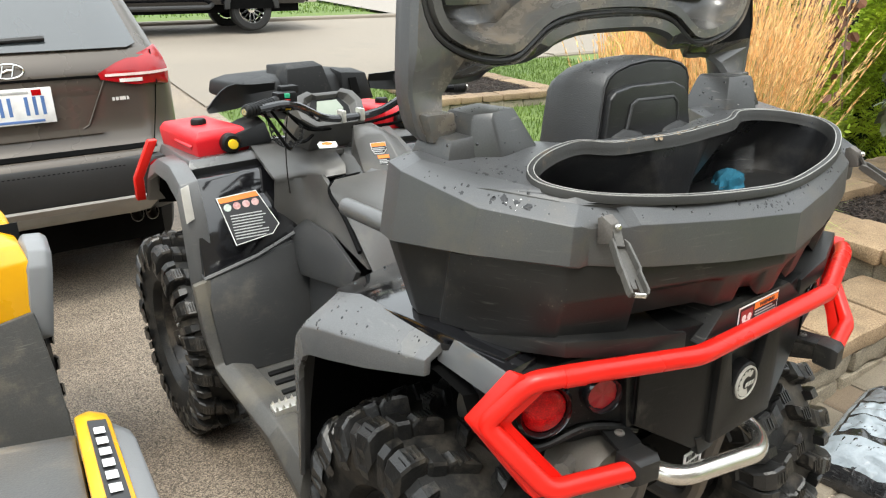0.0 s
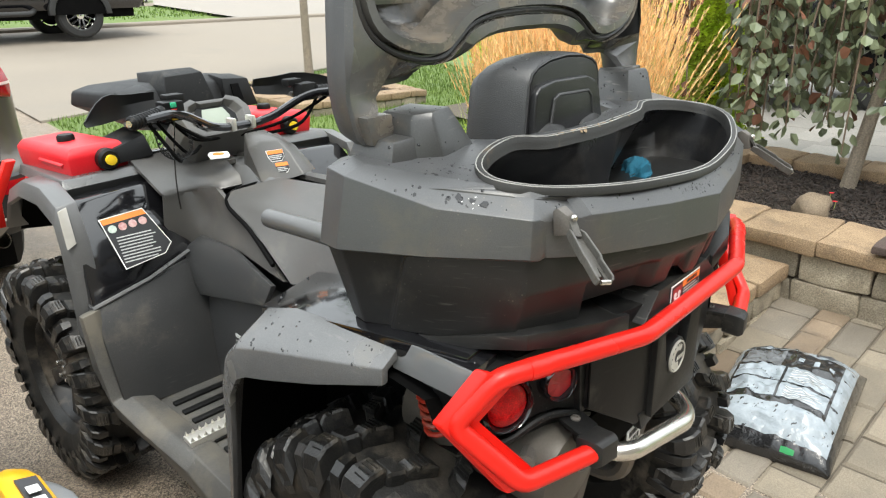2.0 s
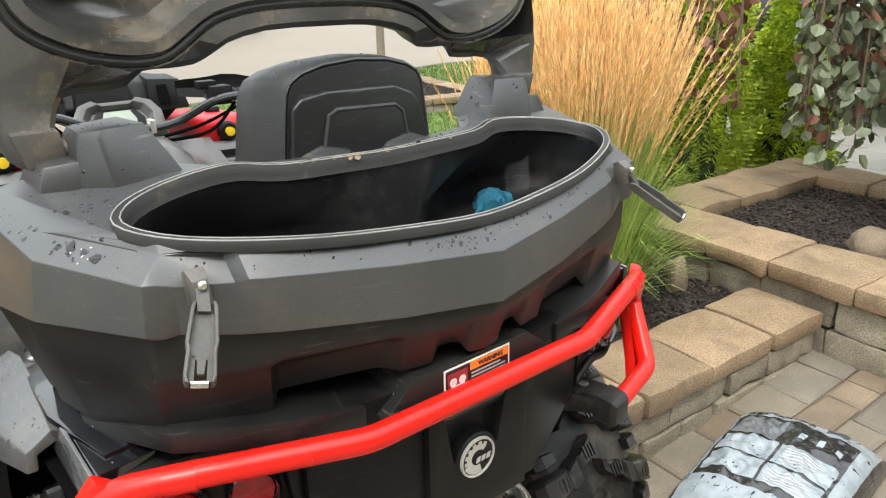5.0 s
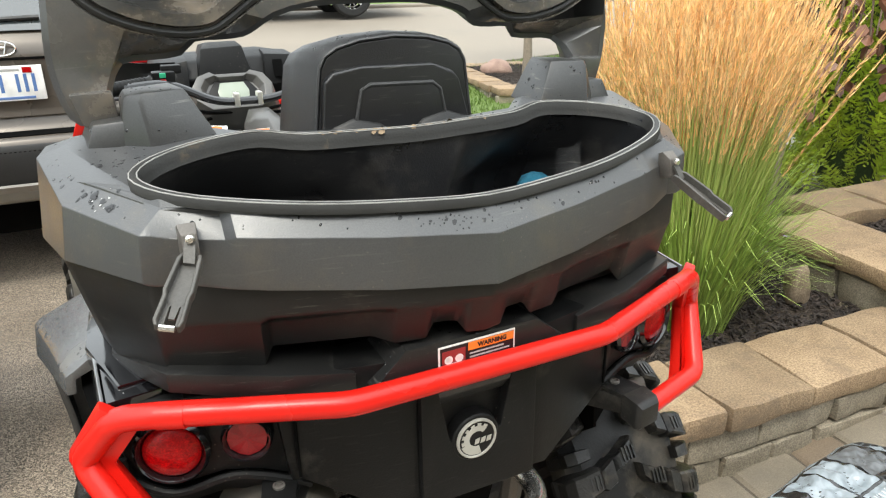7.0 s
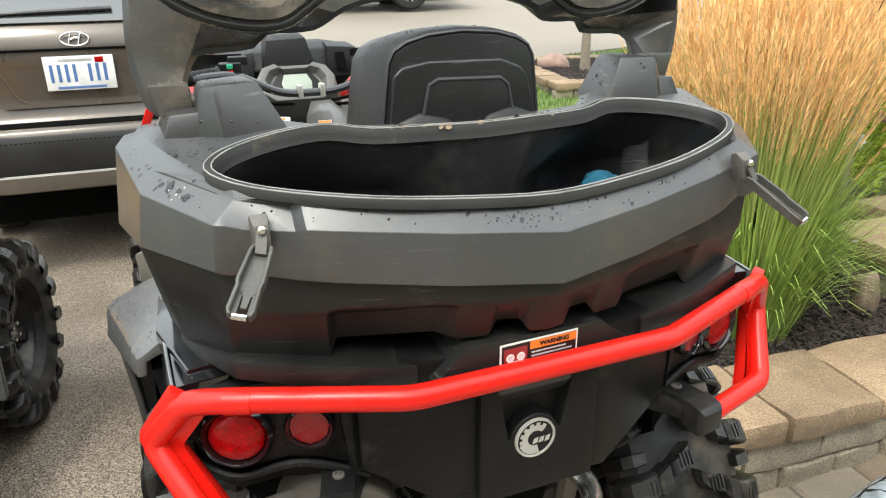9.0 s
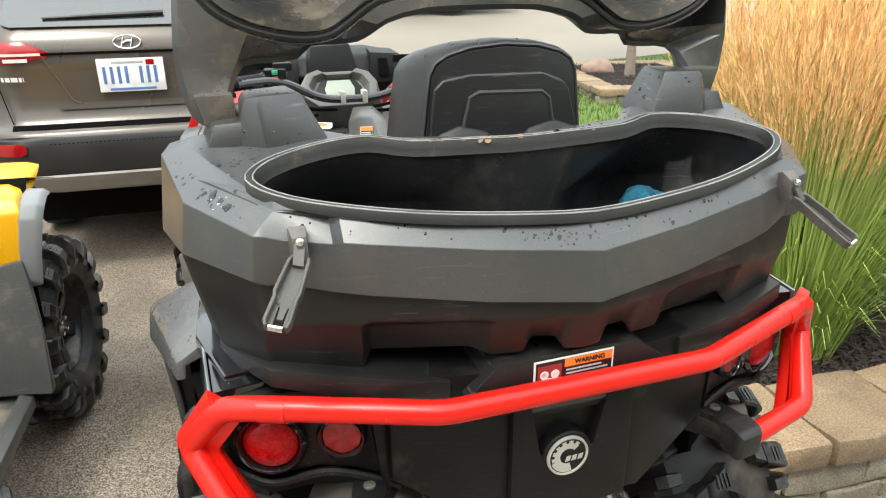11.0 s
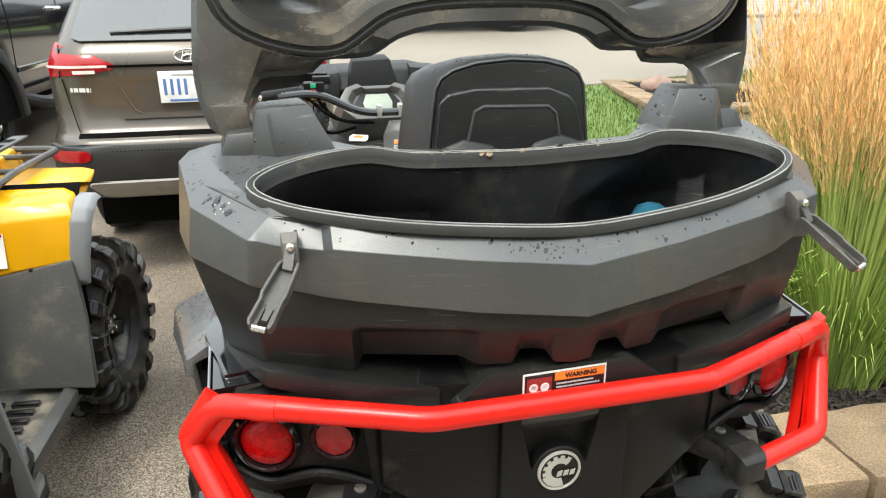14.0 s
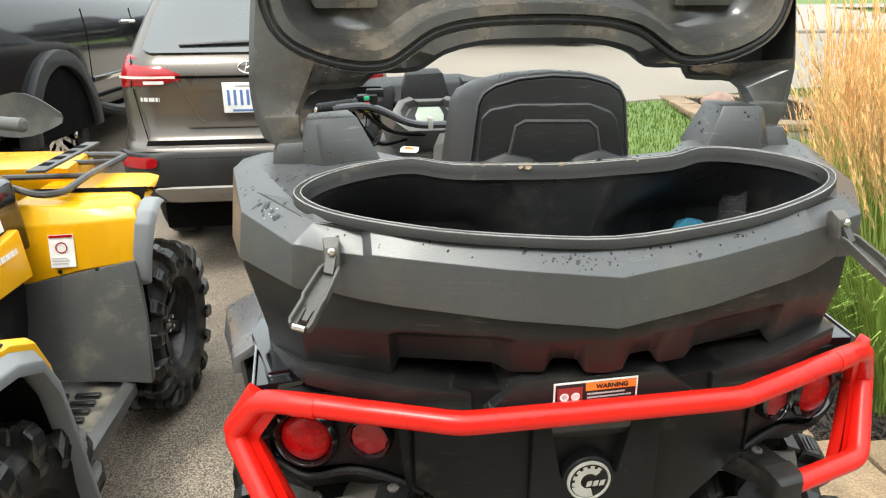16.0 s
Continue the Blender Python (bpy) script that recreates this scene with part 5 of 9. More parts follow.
        part("grab_handle", tube(rounded([(s * 0.432, 0.575, 1.000), (s * 0.434, 0.56, 1.001), (s * 0.438, 0.44, 1.012), (s * 0.40, 0.35, 0.995), (s * 0.30, 0.34, 0.96)], 0.03), [0.010] + [0.0175] * 40, 12), M_GREY, q, "grey rubber passenger grab handle")
    # rear body
    rows = [(0.088, -0.036, 0.676), (0.118, -0.032, 0.671), (0.170, -0.021, 0.706), (0.240, -0.004, 0.752)]
    tail = part("rear_panel", prism([(-0.088, 0.905), (-0.088, 0.675), (0.088, 0.675), (0.088, 0.905), (0.054, 0.905), (0.047, 0.85), (0.031, 0.770), (-0.046, 0.770), (-0.062, 0.85), (-0.069, 0.905)], "y", -0.046, 0.02, 0.003), M_DARK, q, "black plastic tail panel")
    part("pocket_floor", prism([(-0.075, 0.905), (0.060, 0.905), (0.036, 0.76), (-0.050, 0.76)], "y", -0.028, 0.01, 0.002), M_DARK, tail)
    part("pocket_lip", bevel(loft([[(-0.066, -0.044, 0.842), (0.050, -0.044, 0.842), (0.050, -0.044, 0.900), (-0.066, -0.044, 0.900)], [(-0.062, -0.030, 0.822), (0.046, -0.030, 0.822), (0.050, -0.030, 0.900), (-0.066, -0.030, 0.900)]]), 0.002), M_PANEL, tail)
    part("emblem_boss", lathe([(0.001, 0.019), (0.034, 0.019), (0.036, 0.017), (0.038, 0.0)], Matrix.Translation((-0.008, -0.028, 0.765)) @ pose(0, 0, 0, 90, 0, 0), 36), M_DARK, tail)
    part("panel_tab", prism([(-0.115, 0.69), (-0.050, 0.69), (-0.062, 0.655), (-0.100, 0.652)], "y", -0.036, -0.02, 0.003), M_DARK, tail)
    for s in (-1, 1):
        part("tail_wing", bevel(loft([[(s * x, y, 0.905), (s * x, y, z), (s * x, 0.04, z), (s * x, 0.04, 0.905)] for x, y, z in rows]), 0.003), M_DARK, tail, angle=20)
        part("panel_seam", tube([(s * 0.2415, -0.005, 0.88), (s * 0.2405, -0.005, 0.757)], 0.0022, 6), M_SHADEBLACK, tail)
    # round emblem: a thin ring, a toothed sector and slanted marks
    ec = Vector((-0.008, -0.0475, 0.765))
    em = part("emblem", lathe([(0.0268, 0.0005), (0.0270, 0.003), (0.0285, 0.0036), (0.0300, 0.003), (0.0305, -0.002)], Matrix.Translation(ec) @ pose(0, 0, 0, 90, 0, 0), 40), M_SILVER, q, "round silver and black emblem")
    part("emblem_field", lathe([(0.001, 0.0012), (0.0272, 0.0012)], Matrix.Translation(ec) @ pose(0, 0, 0, 90, 0, 0), 36), M_BLACKP, em)
    gear = bmesh.new()

    def sector(a0, a1, r0, r1, n):
        for k in range(n):
            a, b = radians(a0 + (a1 - a0) * k / n), radians(a0 + (a1 - a0) * (k + 1) / n)
            slab([ec + Vector((r * math.cos(w), -0.0018, r * math.sin(w))) for r, w in ((r0, a), (r1, a), (r1, b), (r0, b))], 0.0006, bm=gear)
    sector(42, 285, 0.0118, 0.0200, 30)
    for k in range(6):
        sector(46 + k * 27, 46 + k * 27 + 15, 0.0195, 0.0238, 2)
    sector(200, 285, 0.0195, 0.0252, 12)
    part("emblem_ring", gear, M_SILVER, em, smooth=False)
    marks = bmesh.new()
    for x in (-0.004, 0.005, 0.014):
        slab([ec + Vector((x + a, -0.0022, b)) for a, b in ((0.0, -0.0085), (0.0068, -0.0075), (0.0085, 0.0005), (0.0017, -0.0005))], 0.0006, bm=marks)
    part("emblem_marks", marks, M_SILVER, em, smooth=False)
    for s in (-1, 1):
        low = [(0.440, 0.085, 0.800), (0.432, 0.078, 0.770), (0.385, 0.058, 0.748), (0.325, 0.034, 0.768), (0.285, 0.022, 0.764), (0.225, 0.006, 0.742)]
        edge = [(0.225, 0.012, 0.885), (0.44, 0.070, 0.875)] + low
        w = part("tail_panel", bevel(loft([[(s * x, y, z) for x, y, z in edge], [(s * x, y + 0.07, z) for x, y, z in edge]]), 0.008), M_DARK, q, "black plastic tail lamp housing")
        part("housing_lip", tube(smooth_ring([(s * x, y - 0.004, z - 0.006) for x, y, z in low], 4, False), 0.0062, 8), M_DARK, w)
        part("housing_under", bevel(loft([[(s * x, y, z - 0.006) for x, y, z in low[1:]], [(s * x, y + 0.03, z - 0.05) for x, y, z in low[1:]], [(s * x, y + 0.07, z - 0.05) for x, y, z in low[1:]]], False, False, False), 0), M_DARK, w)
        n1 = pose(0, 0, 0, 90 - 2, 0, s * 18)
        for nm, c, r in (("tail_lamp", (s * 0.380, 0.058, 0.808), 0.036), ("reflector", (s * 0.294, 0.024, 0.821), 0.0250)):
            m = Matrix.Translation(c) @ n1
            hs = part(nm + "_bezel" if nm == "reflector" else "lamp_bezel", lathe([(r * 1.30, -0.02), (r * 1.28, 0.012), (r * 1.15, 0.018), (r * 1.03, 0.012), (r * 1.0, 0.0), (r * 0.6, -0.01)], m, 32), M_GLOSS, w)
            if nm == "reflector":
                fan = bmesh.new()
                mid = fan.verts.new(m @ Vector((0, 0, 0.011)))
                ringv = [fan.verts.new(m @ Vector((r * 0.99 * math.cos(k * math.pi / 6), r * 0.99 * math.sin(k * math.pi / 6), 0.0105 if k % 2 else 0.0085))) for k in range(12)]
                for k in range(12):
                    fan.faces.new((mid, ringv[k], ringv[(k + 1) % 12]))
                part("lens", fan, M_REFLEX, hs, "dark red reflector cut in six sectors", smooth=False)
            else:
                part("lens", lathe([(r * 1.0, 0.0), (r * 0.98, 0.010), (r * 0.8, 0.016), (r * 0.4, 0.0195), (0.001, 0.0205)], m, 32), M_LENS, hs, "red round lens")
        part("inner_tail_rib", prism([(s * 0.235, 0.86), (s * 0.262, 0.86), (s * 0.250, 0.745), (s * 0.225, 0.745)], "y", 0.002, 0.05, 0.004), M_DARK, q)
        # rack under the cargo box
        part("rack_side", bevel(loft([[(s * 0.165, -0.028, 0.868), (s * 0.165, -0.028, 0.900), (s * 0.165, 0.06, 0.905), (s * 0.165, 0.06, 0.872)],
                                      [(s * 0.255, -0.022, 0.884), (s * 0.255, -0.022, 0.918), (s * 0.255, 0.06, 0.92), (s * 0.255, 0.06, 0.885)],
                                      [(s * 0.375, 0.022, 0.905), (s * 0.375, 0.022, 0.930), (s * 0.36, 0.08, 0.93), (s * 0.36, 0.08, 0.9)],
                                      [(s * 0.430, 0.16, 0.885), (s * 0.430, 0.16, 0.905), (s * 0.36, 0.18, 0.905), (s * 0.36, 0.18, 0.88)],
                                      [(s * 0.440, 0.36, 0.855), (s * 0.440, 0.36, 0.870), (s * 0.36, 0.38, 0.87), (s * 0.36, 0.38, 0.85)]]), 0.003), M_LOWER, q, "black plastic cargo rack edge", angle=25)
        part("rack_foot", box((s * 0.20 - 0.05, -0.014, 0.866), (s * 0.20 + 0.05, 0.02, 0.894), 0.004), M_LOWER, q)
    # near-black deck paints the shade below the cargo box
    part("rack_deck", prism([(-0.36, 0.05), (0.36, 0.05), (0.36, 0.45), (-0.36, 0.45)], "z", 0.86, 0.885, 0.006), M_SHADEBLACK, q)
    part("rack_middle", bevel(loft([[(-0.152, -0.047, 0.880), (-0.106, -0.047, 0.925), (0.084, -0.047, 0.924), (0.134, -0.047, 0.884)], [(-0.152, 0.05, 0.880), (-0.106, 0.03, 0.925), (0.084, 0.03, 0.924), (0.134, 0.05, 0.884)]]), 0.003), M_LOWER, q, "black rack crosspiece", angle=25)
    o = Vector((-0.008, -0.0485, 0.898))
    lab = part("warning_sticker", slab(on_plane(o, (1, 0, 0.02), (0, 0, 1), [(-0.056, -0.021), (0.056, -0.021), (0.056, 0.021), (-0.056, 0.021)]), 0.0008), M_WHITE, q, "white edged warning sticker with orange heading", smooth=False)
    part("sticker_field", slab(on_plane(o + Vector((0, -0.001, 0)), (1, 0, 0.02), (0, 0, 1), [(-0.0535, -0.0185), (0.0535, -0.0185), (0.0535, 0.0185), (-0.0535, 0.0185)]), 0.0004), M_BLACKP, lab, smooth=False)
    part("sticker_heading", slab(on_plane(o + Vector((0, -0.0016, 0)), (1, 0, 0.02), (0, 0, 1), [(-0.014, 0.007), (0.0535, 0.007), (0.0535, 0.0185), (-0.014, 0.0185)]), 0.0004), M_ORANGE, lab, smooth=False)
    part("sticker_picture", slab(on_plane(o + Vector((0, -0.0016, 0)), (1, 0, 0.02), (0, 0, 1), [(-0.051, -0.014), (-0.018, -0.014), (-0.018, 0.014), (-0.051, 0.014)]), 0.0004), mat("dark_red_print", (0.25, 0.03, 0.03), 0.4), lab, smooth=False)
    pic = bmesh.new()
    for cx in (-0.042, -0.027):
        lathe([(0.0036, 0), (0.0048, 0.0003), (0.006, 0)], Matrix.Translation(o + Vector((cx, -0.0022, 0.0)) ) @ pose(0, 0, 0, 90, 0, 0), 14, bm=pic)
    slab(on_plane(o + Vector((0, -0.0022, 0)), (1, 0, 0), (0, 0, 1), [(-0.047, -0.011), (-0.022, -0.011), (-0.024, -0.005), (-0.045, -0.005)]), 0.0003, bm=pic)
    part("picture_lines", pic, M_WHITE, lab, smooth=False)
    lettering("WARNING", 0.0088, o + Vector((0.021, -0.0024, 0.0127)), (1, 0, 0.02), (0, 0, 1), M_BLACKP, lab, depth=0.0001, bold=0.0004)
    text_bars(o + Vector((-0.012, -0.0022, 0.0035)), (1, 0, 0.02), (0, 0, 1), 4, 0.062, 0.0052, 0.0022, lab, seed=4)
    # rear bumper
    side = [(0.290, -0.050, 0.722), (0.428, -0.012, 0.726), (0.481, 0.070, 0.815), (0.436, 0.030, 0.884), (0.379, 0.003, 0.889), (0.186, -0.066, 0.884)]
    path = [(-x, y, z) for x, y, z in side] + side[::-1]
    bump = part("rear_bumper", tube(rounded(path, 0.018, 4), 0.0155, 14), M_RED, q, "bright red tubular rear bumper")
    for s in (-1, 1):
        plate = [(0.380, -0.020, 0.708), (0.444, 0.004, 0.710), (0.497, 0.080, 0.815), (0.450, 0.036, 0.900), (0.410, 0.014, 0.878), (0.446, 0.052, 0.812), (0.405, -0.004, 0.744)]
        part("gusset", bevel(loft([[(s * x, y - 0.003, z) for x, y, z in plate], [(s * x, y + 0.020, z) for x, y, z in plate]]), 0.005), M_RED, bump, "flat red bumper gusset plate")
        part("sleeve_joint", tube([(s * 0.392, 0.008, 0.888), (s * 0.362, -0.004, 0.888)], 0.0162, 14), M_RED, bump)
        cap = part("end_cap", facets([(s * 0.262, -0.074, 0.706), (s * 0.300, -0.068, 0.706), (s * 0.300, -0.068, 0.740), (s * 0.262, -0.074, 0.740), (s * 0.258, -0.066, 0.700), (s * 0.258, -0.066, 0.746), (s * 0.304, -0.058, 0.700), (s * 0.304, -0.058, 0.746),
                                      (s * 0.258, -0.030, 0.702), (s * 0.306, -0.024, 0.702), (s * 0.306, -0.024, 0.746), (s * 0.258, -0.030, 0.746)], 0.005, seg=2), M_LOWER, bump, "boxy black plastic end clamp", angle=28)
        part("clamp_plate", facets([(s * 0.256, -0.034, 0.738), (s * 0.300, -0.030, 0.738), (s * 0.300, -0.030, 0.746), (s * 0.256, -0.034, 0.746), (s * 0.226, 0.050, 0.742), (s * 0.276, 0.050, 0.742), (s * 0.276, 0.050, 0.750), (s * 0.226, 0.050, 0.750)], 0.002), M_DARK, cap)
        part("end_arm", facets([(s * 0.262, -0.034, 0.708), (s * 0.290, -0.030, 0.708), (s * 0.290, -0.030, 0.738), (s * 0.262, -0.034, 0.738), (s * 0.205, 0.05, 0.704), (s * 0.238, 0.05, 0.704), (s * 0.238, 0.05, 0.744), (s * 0.205, 0.05, 0.744)], 0.004), M_DARK, bump)
        part("clamp_bolt", lathe([(0.008, 0), (0.008, 0.003), (0.005, 0.004), (0.005, 0.001), (0.001, 0.001)], Matrix.Translation((s * 0.268, 0.000, 0.747)), 16), M_IRON, cap)
        part("brace", tube([(s * 0.36, 0.03, 0.70), (s * 0.22, 0.10, 0.66)], 0.014, 8), M_IRON, q)
        if s < 0:
            mm = Matrix.Translation((-0.262, 0.02, 0.642)) @ pose(0, 0, 0, 94, 0, 0)
            mf = part("muffler", lathe([(0.082, -0.30), (0.082, -0.01), (0.076, 0.012), (0.060, 0.020), (0.001, 0.022)], mm, 36), mat("muffler_steel", (0.085, 0.077, 0.066), 0.5, metal=0.3, col2=(0.12, 0.108, 0.092), scale=9, grain=0.08, bump=0.06, dirt=(0.13, 0.11, 0.085), dirt_scale=8, dirt_at=0.55), q, "dusty bare steel muffler")
            part("outlet_ring", lathe([(0.030, 0.0), (0.030, 0.012), (0.026, 0.012), (0.025, -0.02)], mm @ Matrix.Translation((0.018, 0.028, 0.018)), 24), M_IRON, mf)
            part("outlet", lathe([(0.0255, 0.0045), (0.001, 0.004)], mm @ Matrix.Translation((0.018, 0.028, 0.0185)), 20), M_SHADEBLACK, mf, "black muffler outlet")
    part("hitch_loop", tube(rounded([(-0.17, 0.06, 0.632), (-0.160, -0.035, 0.632), (0.070, -0.055, 0.596), (0.130, -0.01, 0.592), (0.105, 0.06, 0.628), (0.0, 0.10, 0.640)], 0.045, 7), 0.0172, 12), M_STEEL, q, "bare steel loop below the tail")
    part("tow_plate", prism([(-0.16, 0.64), (0.10, 0.64), (0.07, 0.52), (-0.10, 0.52)], "y", 0.06, 0.075, 0.003), M_SHADEBLACK, q)
    tp = part("tag_plate", slab([(-0.105, -0.012, 0.60), (-0.055, -0.012, 0.605), (-0.055, -0.012, 0.645), (-0.105, -0.012, 0.640)], 0.002), M_WHITE, q, "small white number plate under the tail")
    text_bars((-0.10, -0.0145, 0.635), (1, 0, 0.1), (0, 0, 1), 2, 0.038, 0.016, 0.010, tp, M_BLACKP, 9)
    # fenders
    for s in (-1, 1):
        # rear flare: a lipped plate over the wheel, drawn along its arch
        arch = [(0.198, 0.887, 0.0, 0.455, 0.492, 0.052), (0.34, 0.880, 0.08, 0.460, 0.524, 0.085), (0.45, 0.872, 0.16, 0.468, 0.554, 0.100), (0.525, 0.852, 0.50, 0.480, 0.568, 0.098), (0.575, 0.800, 0.80, 0.495, 0.570, 0.085),
                (0.600, 0.720, 0.95, 0.515, 0.568, 0.060), (0.622, 0.570, 1.0, 0.530, 0.562, 0.045), (0.645, 0.40, 1.0, 0.535, 0.560, 0.030)]
        rings = []
        for y, z, k, xi, xo, lip in arch:
            n = Vector((0, k, math.sqrt(1 - k * k)))
            p = Vector((0, y, z))
            rings.append([Vector((s * xx, 0, 0)) + p - n * d for xx, d in ((xi, 0.0), (xo - 0.010, lip * 0.36), (xo, lip * 0.46), (xo + 0.003, lip), (xo - 0.010, lip), (xo - 0.012, lip * 0.6), (xi, 0.02))])
        part("rear_fender_flare", bevel(loft(rings), 0.003, 2, 20), M_FLARE, q, "dusty light grey rear fender flare with rain drops")
        part("fender_top", bevel(loft([[(s * 0.30, 0.62, 0.80), (s * 0.30, 0.62, 0.84), (s * 0.46, 0.59, 0.826), (s * 0.46, 0.59, 0.79)], [(s * 0.30, 0.40, 0.85), (s * 0.30, 0.40, 0.885), (s * 0.47, 0.40, 0.872), (s * 0.47, 0.40, 0.84)],
                                       [(s * 0.32, 0.20, 0.87), (s * 0.32, 0.20, 0.90), (s * 0.462, 0.20, 0.902), (s * 0.462, 0.20, 0.87)], [(s * 0.32, 0.10, 0.87), (s * 0.32, 0.10, 0.895), (s * 0.43, 0.085, 0.895), (s * 0.43, 0.085, 0.86)]]), 0.006), M_GLOSS, q, "glossy black fender top")
        part("fender_tail", bevel(loft([[(s * 0.40, 0.205, 0.83), (s * 0.40, 0.205, 0.899), (s * 0.450, 0.205, 0.897), (s * 0.452, 0.205, 0.845)], [(s * 0.38, 0.070, 0.82), (s * 0.38, 0.070, 0.888), (s * 0.444, 0.064, 0.887), (s * 0.446, 0.066, 0.838)]]), 0.003), M_GLOSS, q, "wet glossy black fender end piece", angle=25)
        part("fender_side", bevel(loft([[(s * x0, y, z), (s * (x0 + 0.004), y, z), (s * (x0 + 0.010), y, z - 0.050), (s * (x0 + 0.004), y, z - 0.050)] for x0, y, z in ((0.452, 0.208, 0.8985), (0.4455, 0.062, 0.8890))]), 0.001), M_WETGREY, q, "pale wet side of the fender end", angle=25)
        part("lamp_bracket", facets([(s * 0.39, 0.19, 0.862), (s * 0.438, 0.18, 0.858), (s * 0.418, 0.085, 0.855), (s * 0.39, 0.075, 0.862), (s * 0.39, 0.17, 0.79), (s * 0.446, 0.16, 0.80), (s * 0.436, 0.10, 0.78), (s * 0.39, 0.10, 0.79)], 0.006), M_DARK, q)
        # well surfaces with the shade over the wheel painted in
        part("wheel_well", loft([[(s * 0.30, y, z) for y, z in ((0.63, 0.36), (0.62, 0.70), (0.50, 0.79), (0.20, 0.84), (0.10, 0.80), (0.08, 0.60))], [(s * x, y, z) for x, y, z in ((0.535, 0.63, 0.36), (0.530, 0.615, 0.70), (0.510, 0.50, 0.79), (0.475, 0.20, 0.84), (0.465, 0.14, 0.82), (0.465, 0.12, 0.78))]], False, False, False), M_SHADEBLACK, q, "black wheel well liner")
        part("well_wall", slab([(s * 0.30, 0.63, 0.36), (s * 0.30, 0.62, 0.80), (s * 0.30, 0.1, 0.84), (s * 0.30, 0.08, 0.60), (s * 0.28, 0.3, 0.40)], 0.006), M_SHADEBLACK, q)
        # footwell
        part("foot_board", prism([(s * 0.25, 0.66), (s * 0.53, 0.66), (s * 0.54, 1.20), (s * 0.25, 1.24)], "z", 0.325, 0.355, 0.006), M_MUDDY, q, "muddy ribbed foot board")
        ribs = bmesh.new()
        for k in range(7):
            box((min(s * 0.31, s * 0.46), 0.78 + k * 0.055, 0.355), (max(s * 0.31, s * 0.46), 0.80 + k * 0.055, 0.363), 0.003, bm=ribs)
        part("tread_ribs", ribs, M_DARK, q)
        part("skirt", bevel(loft([[(s * 0.47, 0.64, 0.362), (s * 0.545, 0.64, 0.40), (s * 0.562, 0.64, 0.33), (s * 0.545, 0.64, 0.24), (s * 0.47, 0.64, 0.24)],
                                  [(s * 0.465, 0.86, 0.368), (s * 0.525, 0.86, 0.372), (s * 0.556, 0.86, 0.345), (s * 0.535, 0.86, 0.262), (s * 0.47, 0.86, 0.26)],
                                  [(s * 0.478, 1.08, 0.372), (s * 0.535, 1.08, 0.382), (s * 0.572, 1.08, 0.355), (s * 0.545, 1.08, 0.288), (s * 0.48, 1.08, 0.28)],
                                  [(s * 0.488, 1.20, 0.378), (s * 0.545, 1.19, 0.40), (s * 0.590, 1.19, 0.39), (s * 0.575, 1.22, 0.325), (s * 0.50, 1.22, 0.32)],
                                  [(s * 0.530, 1.225, 0.50), (s * 0.565, 1.205, 0.50), (s * 0.602, 1.205, 0.50), (s * 0.598, 1.27, 0.47), (s * 0.54, 1.27, 0.48)],
                                  [(s * 0.560, 1.235, 0.64), (s * 0.580, 1.215, 0.64), (s * 0.610, 1.215, 0.635), (s * 0.605, 1.27, 0.62), (s * 0.56, 1.27, 0.63)]]), 0.006), M_MUDDY, q, "muddy grey foot board edge")
        pg = bmesh.new()
        box((min(s * 0.38, s * 0.52), 0.895, 0.36), (max(s * 0.38, s * 0.52), 0.935, 0.385), 0.002, bm=pg)
        for k in range(8):
            for y in (0.897, 0.929):
                facets([(s * (0.385 + 0.0175 * k), y, 0.384), (s * (0.395 + 0.0175 * k), y, 0.384), (s * (0.39 + 0.0175 * k), y, 0.395), (s * (0.385 + 0.0175 * k), y + 0.005, 0.384), (s * (0.395 + 0.0175 * k), y + 0.005, 0.384), (s * (0.39 + 0.0175 * k), y + 0.005, 0.395)], 0, bm=pg)
        part("foot_peg", pg, M_ALUM, q, "bare aluminium toothed foot peg")
        part("foot_well_front", bevel(loft([[(s * 0.24, 1.17, 0.35), (s * 0.56, 1.17, 0.36), (s * 0.56, 1.22, 0.36), (s * 0.24, 1.24, 0.35)], [(s * 0.25, 1.21, 0.55), (s * 0.575, 1.20, 0.56), (s * 0.575, 1.25, 0.56), (s * 0.25, 1.27, 0.55)], [(s * 0.25, 1.25, 0.70), (s * 0.575, 1.235, 0.635), (s * 0.575, 1.29, 0.64), (s * 0.25, 1.32, 0.72)]]), 0.008), M_PANEL, q, "dark grey front wall of the foot well")
        part("foot_well_ridge", tube([(s * 0.575, 1.235, 0.64), (s * 0.42, 1.24, 0.675), (s * 0.30, 1.245, 0.72)], 0.006, 6), M_GREY, q)
        # glossy panel with the large sticker
        part("front_fender_panel", bevel(loft([[(s * 0.24, 1.26, 0.69), (s * 0.57, 1.25, 0.63), (s * 0.57, 1.32, 0.63), (s * 0.24, 1.36, 0.69)], [(s * 0.24, 1.315, 0.80), (s * 0.562, 1.305, 0.80), (s * 0.562, 1.38, 0.80), (s * 0.24, 1.40, 0.80)], [(s * 0.22, 1.385, 0.90), (s * 0.54, 1.375, 0.885), (s * 0.54, 1.60, 0.895), (s * 0.22, 1.60, 0.91)]]), 0.01), M_GLOSS, q, "glossy black front fender")
        prof = [(1.285, 0.52), (1.275, 0.66), (1.285, 0.80), (1.335, 0.895), (1.45, 0.925), (1.62, 0.915), (1.78, 0.86), (1.90, 0.74)]
        rings = []
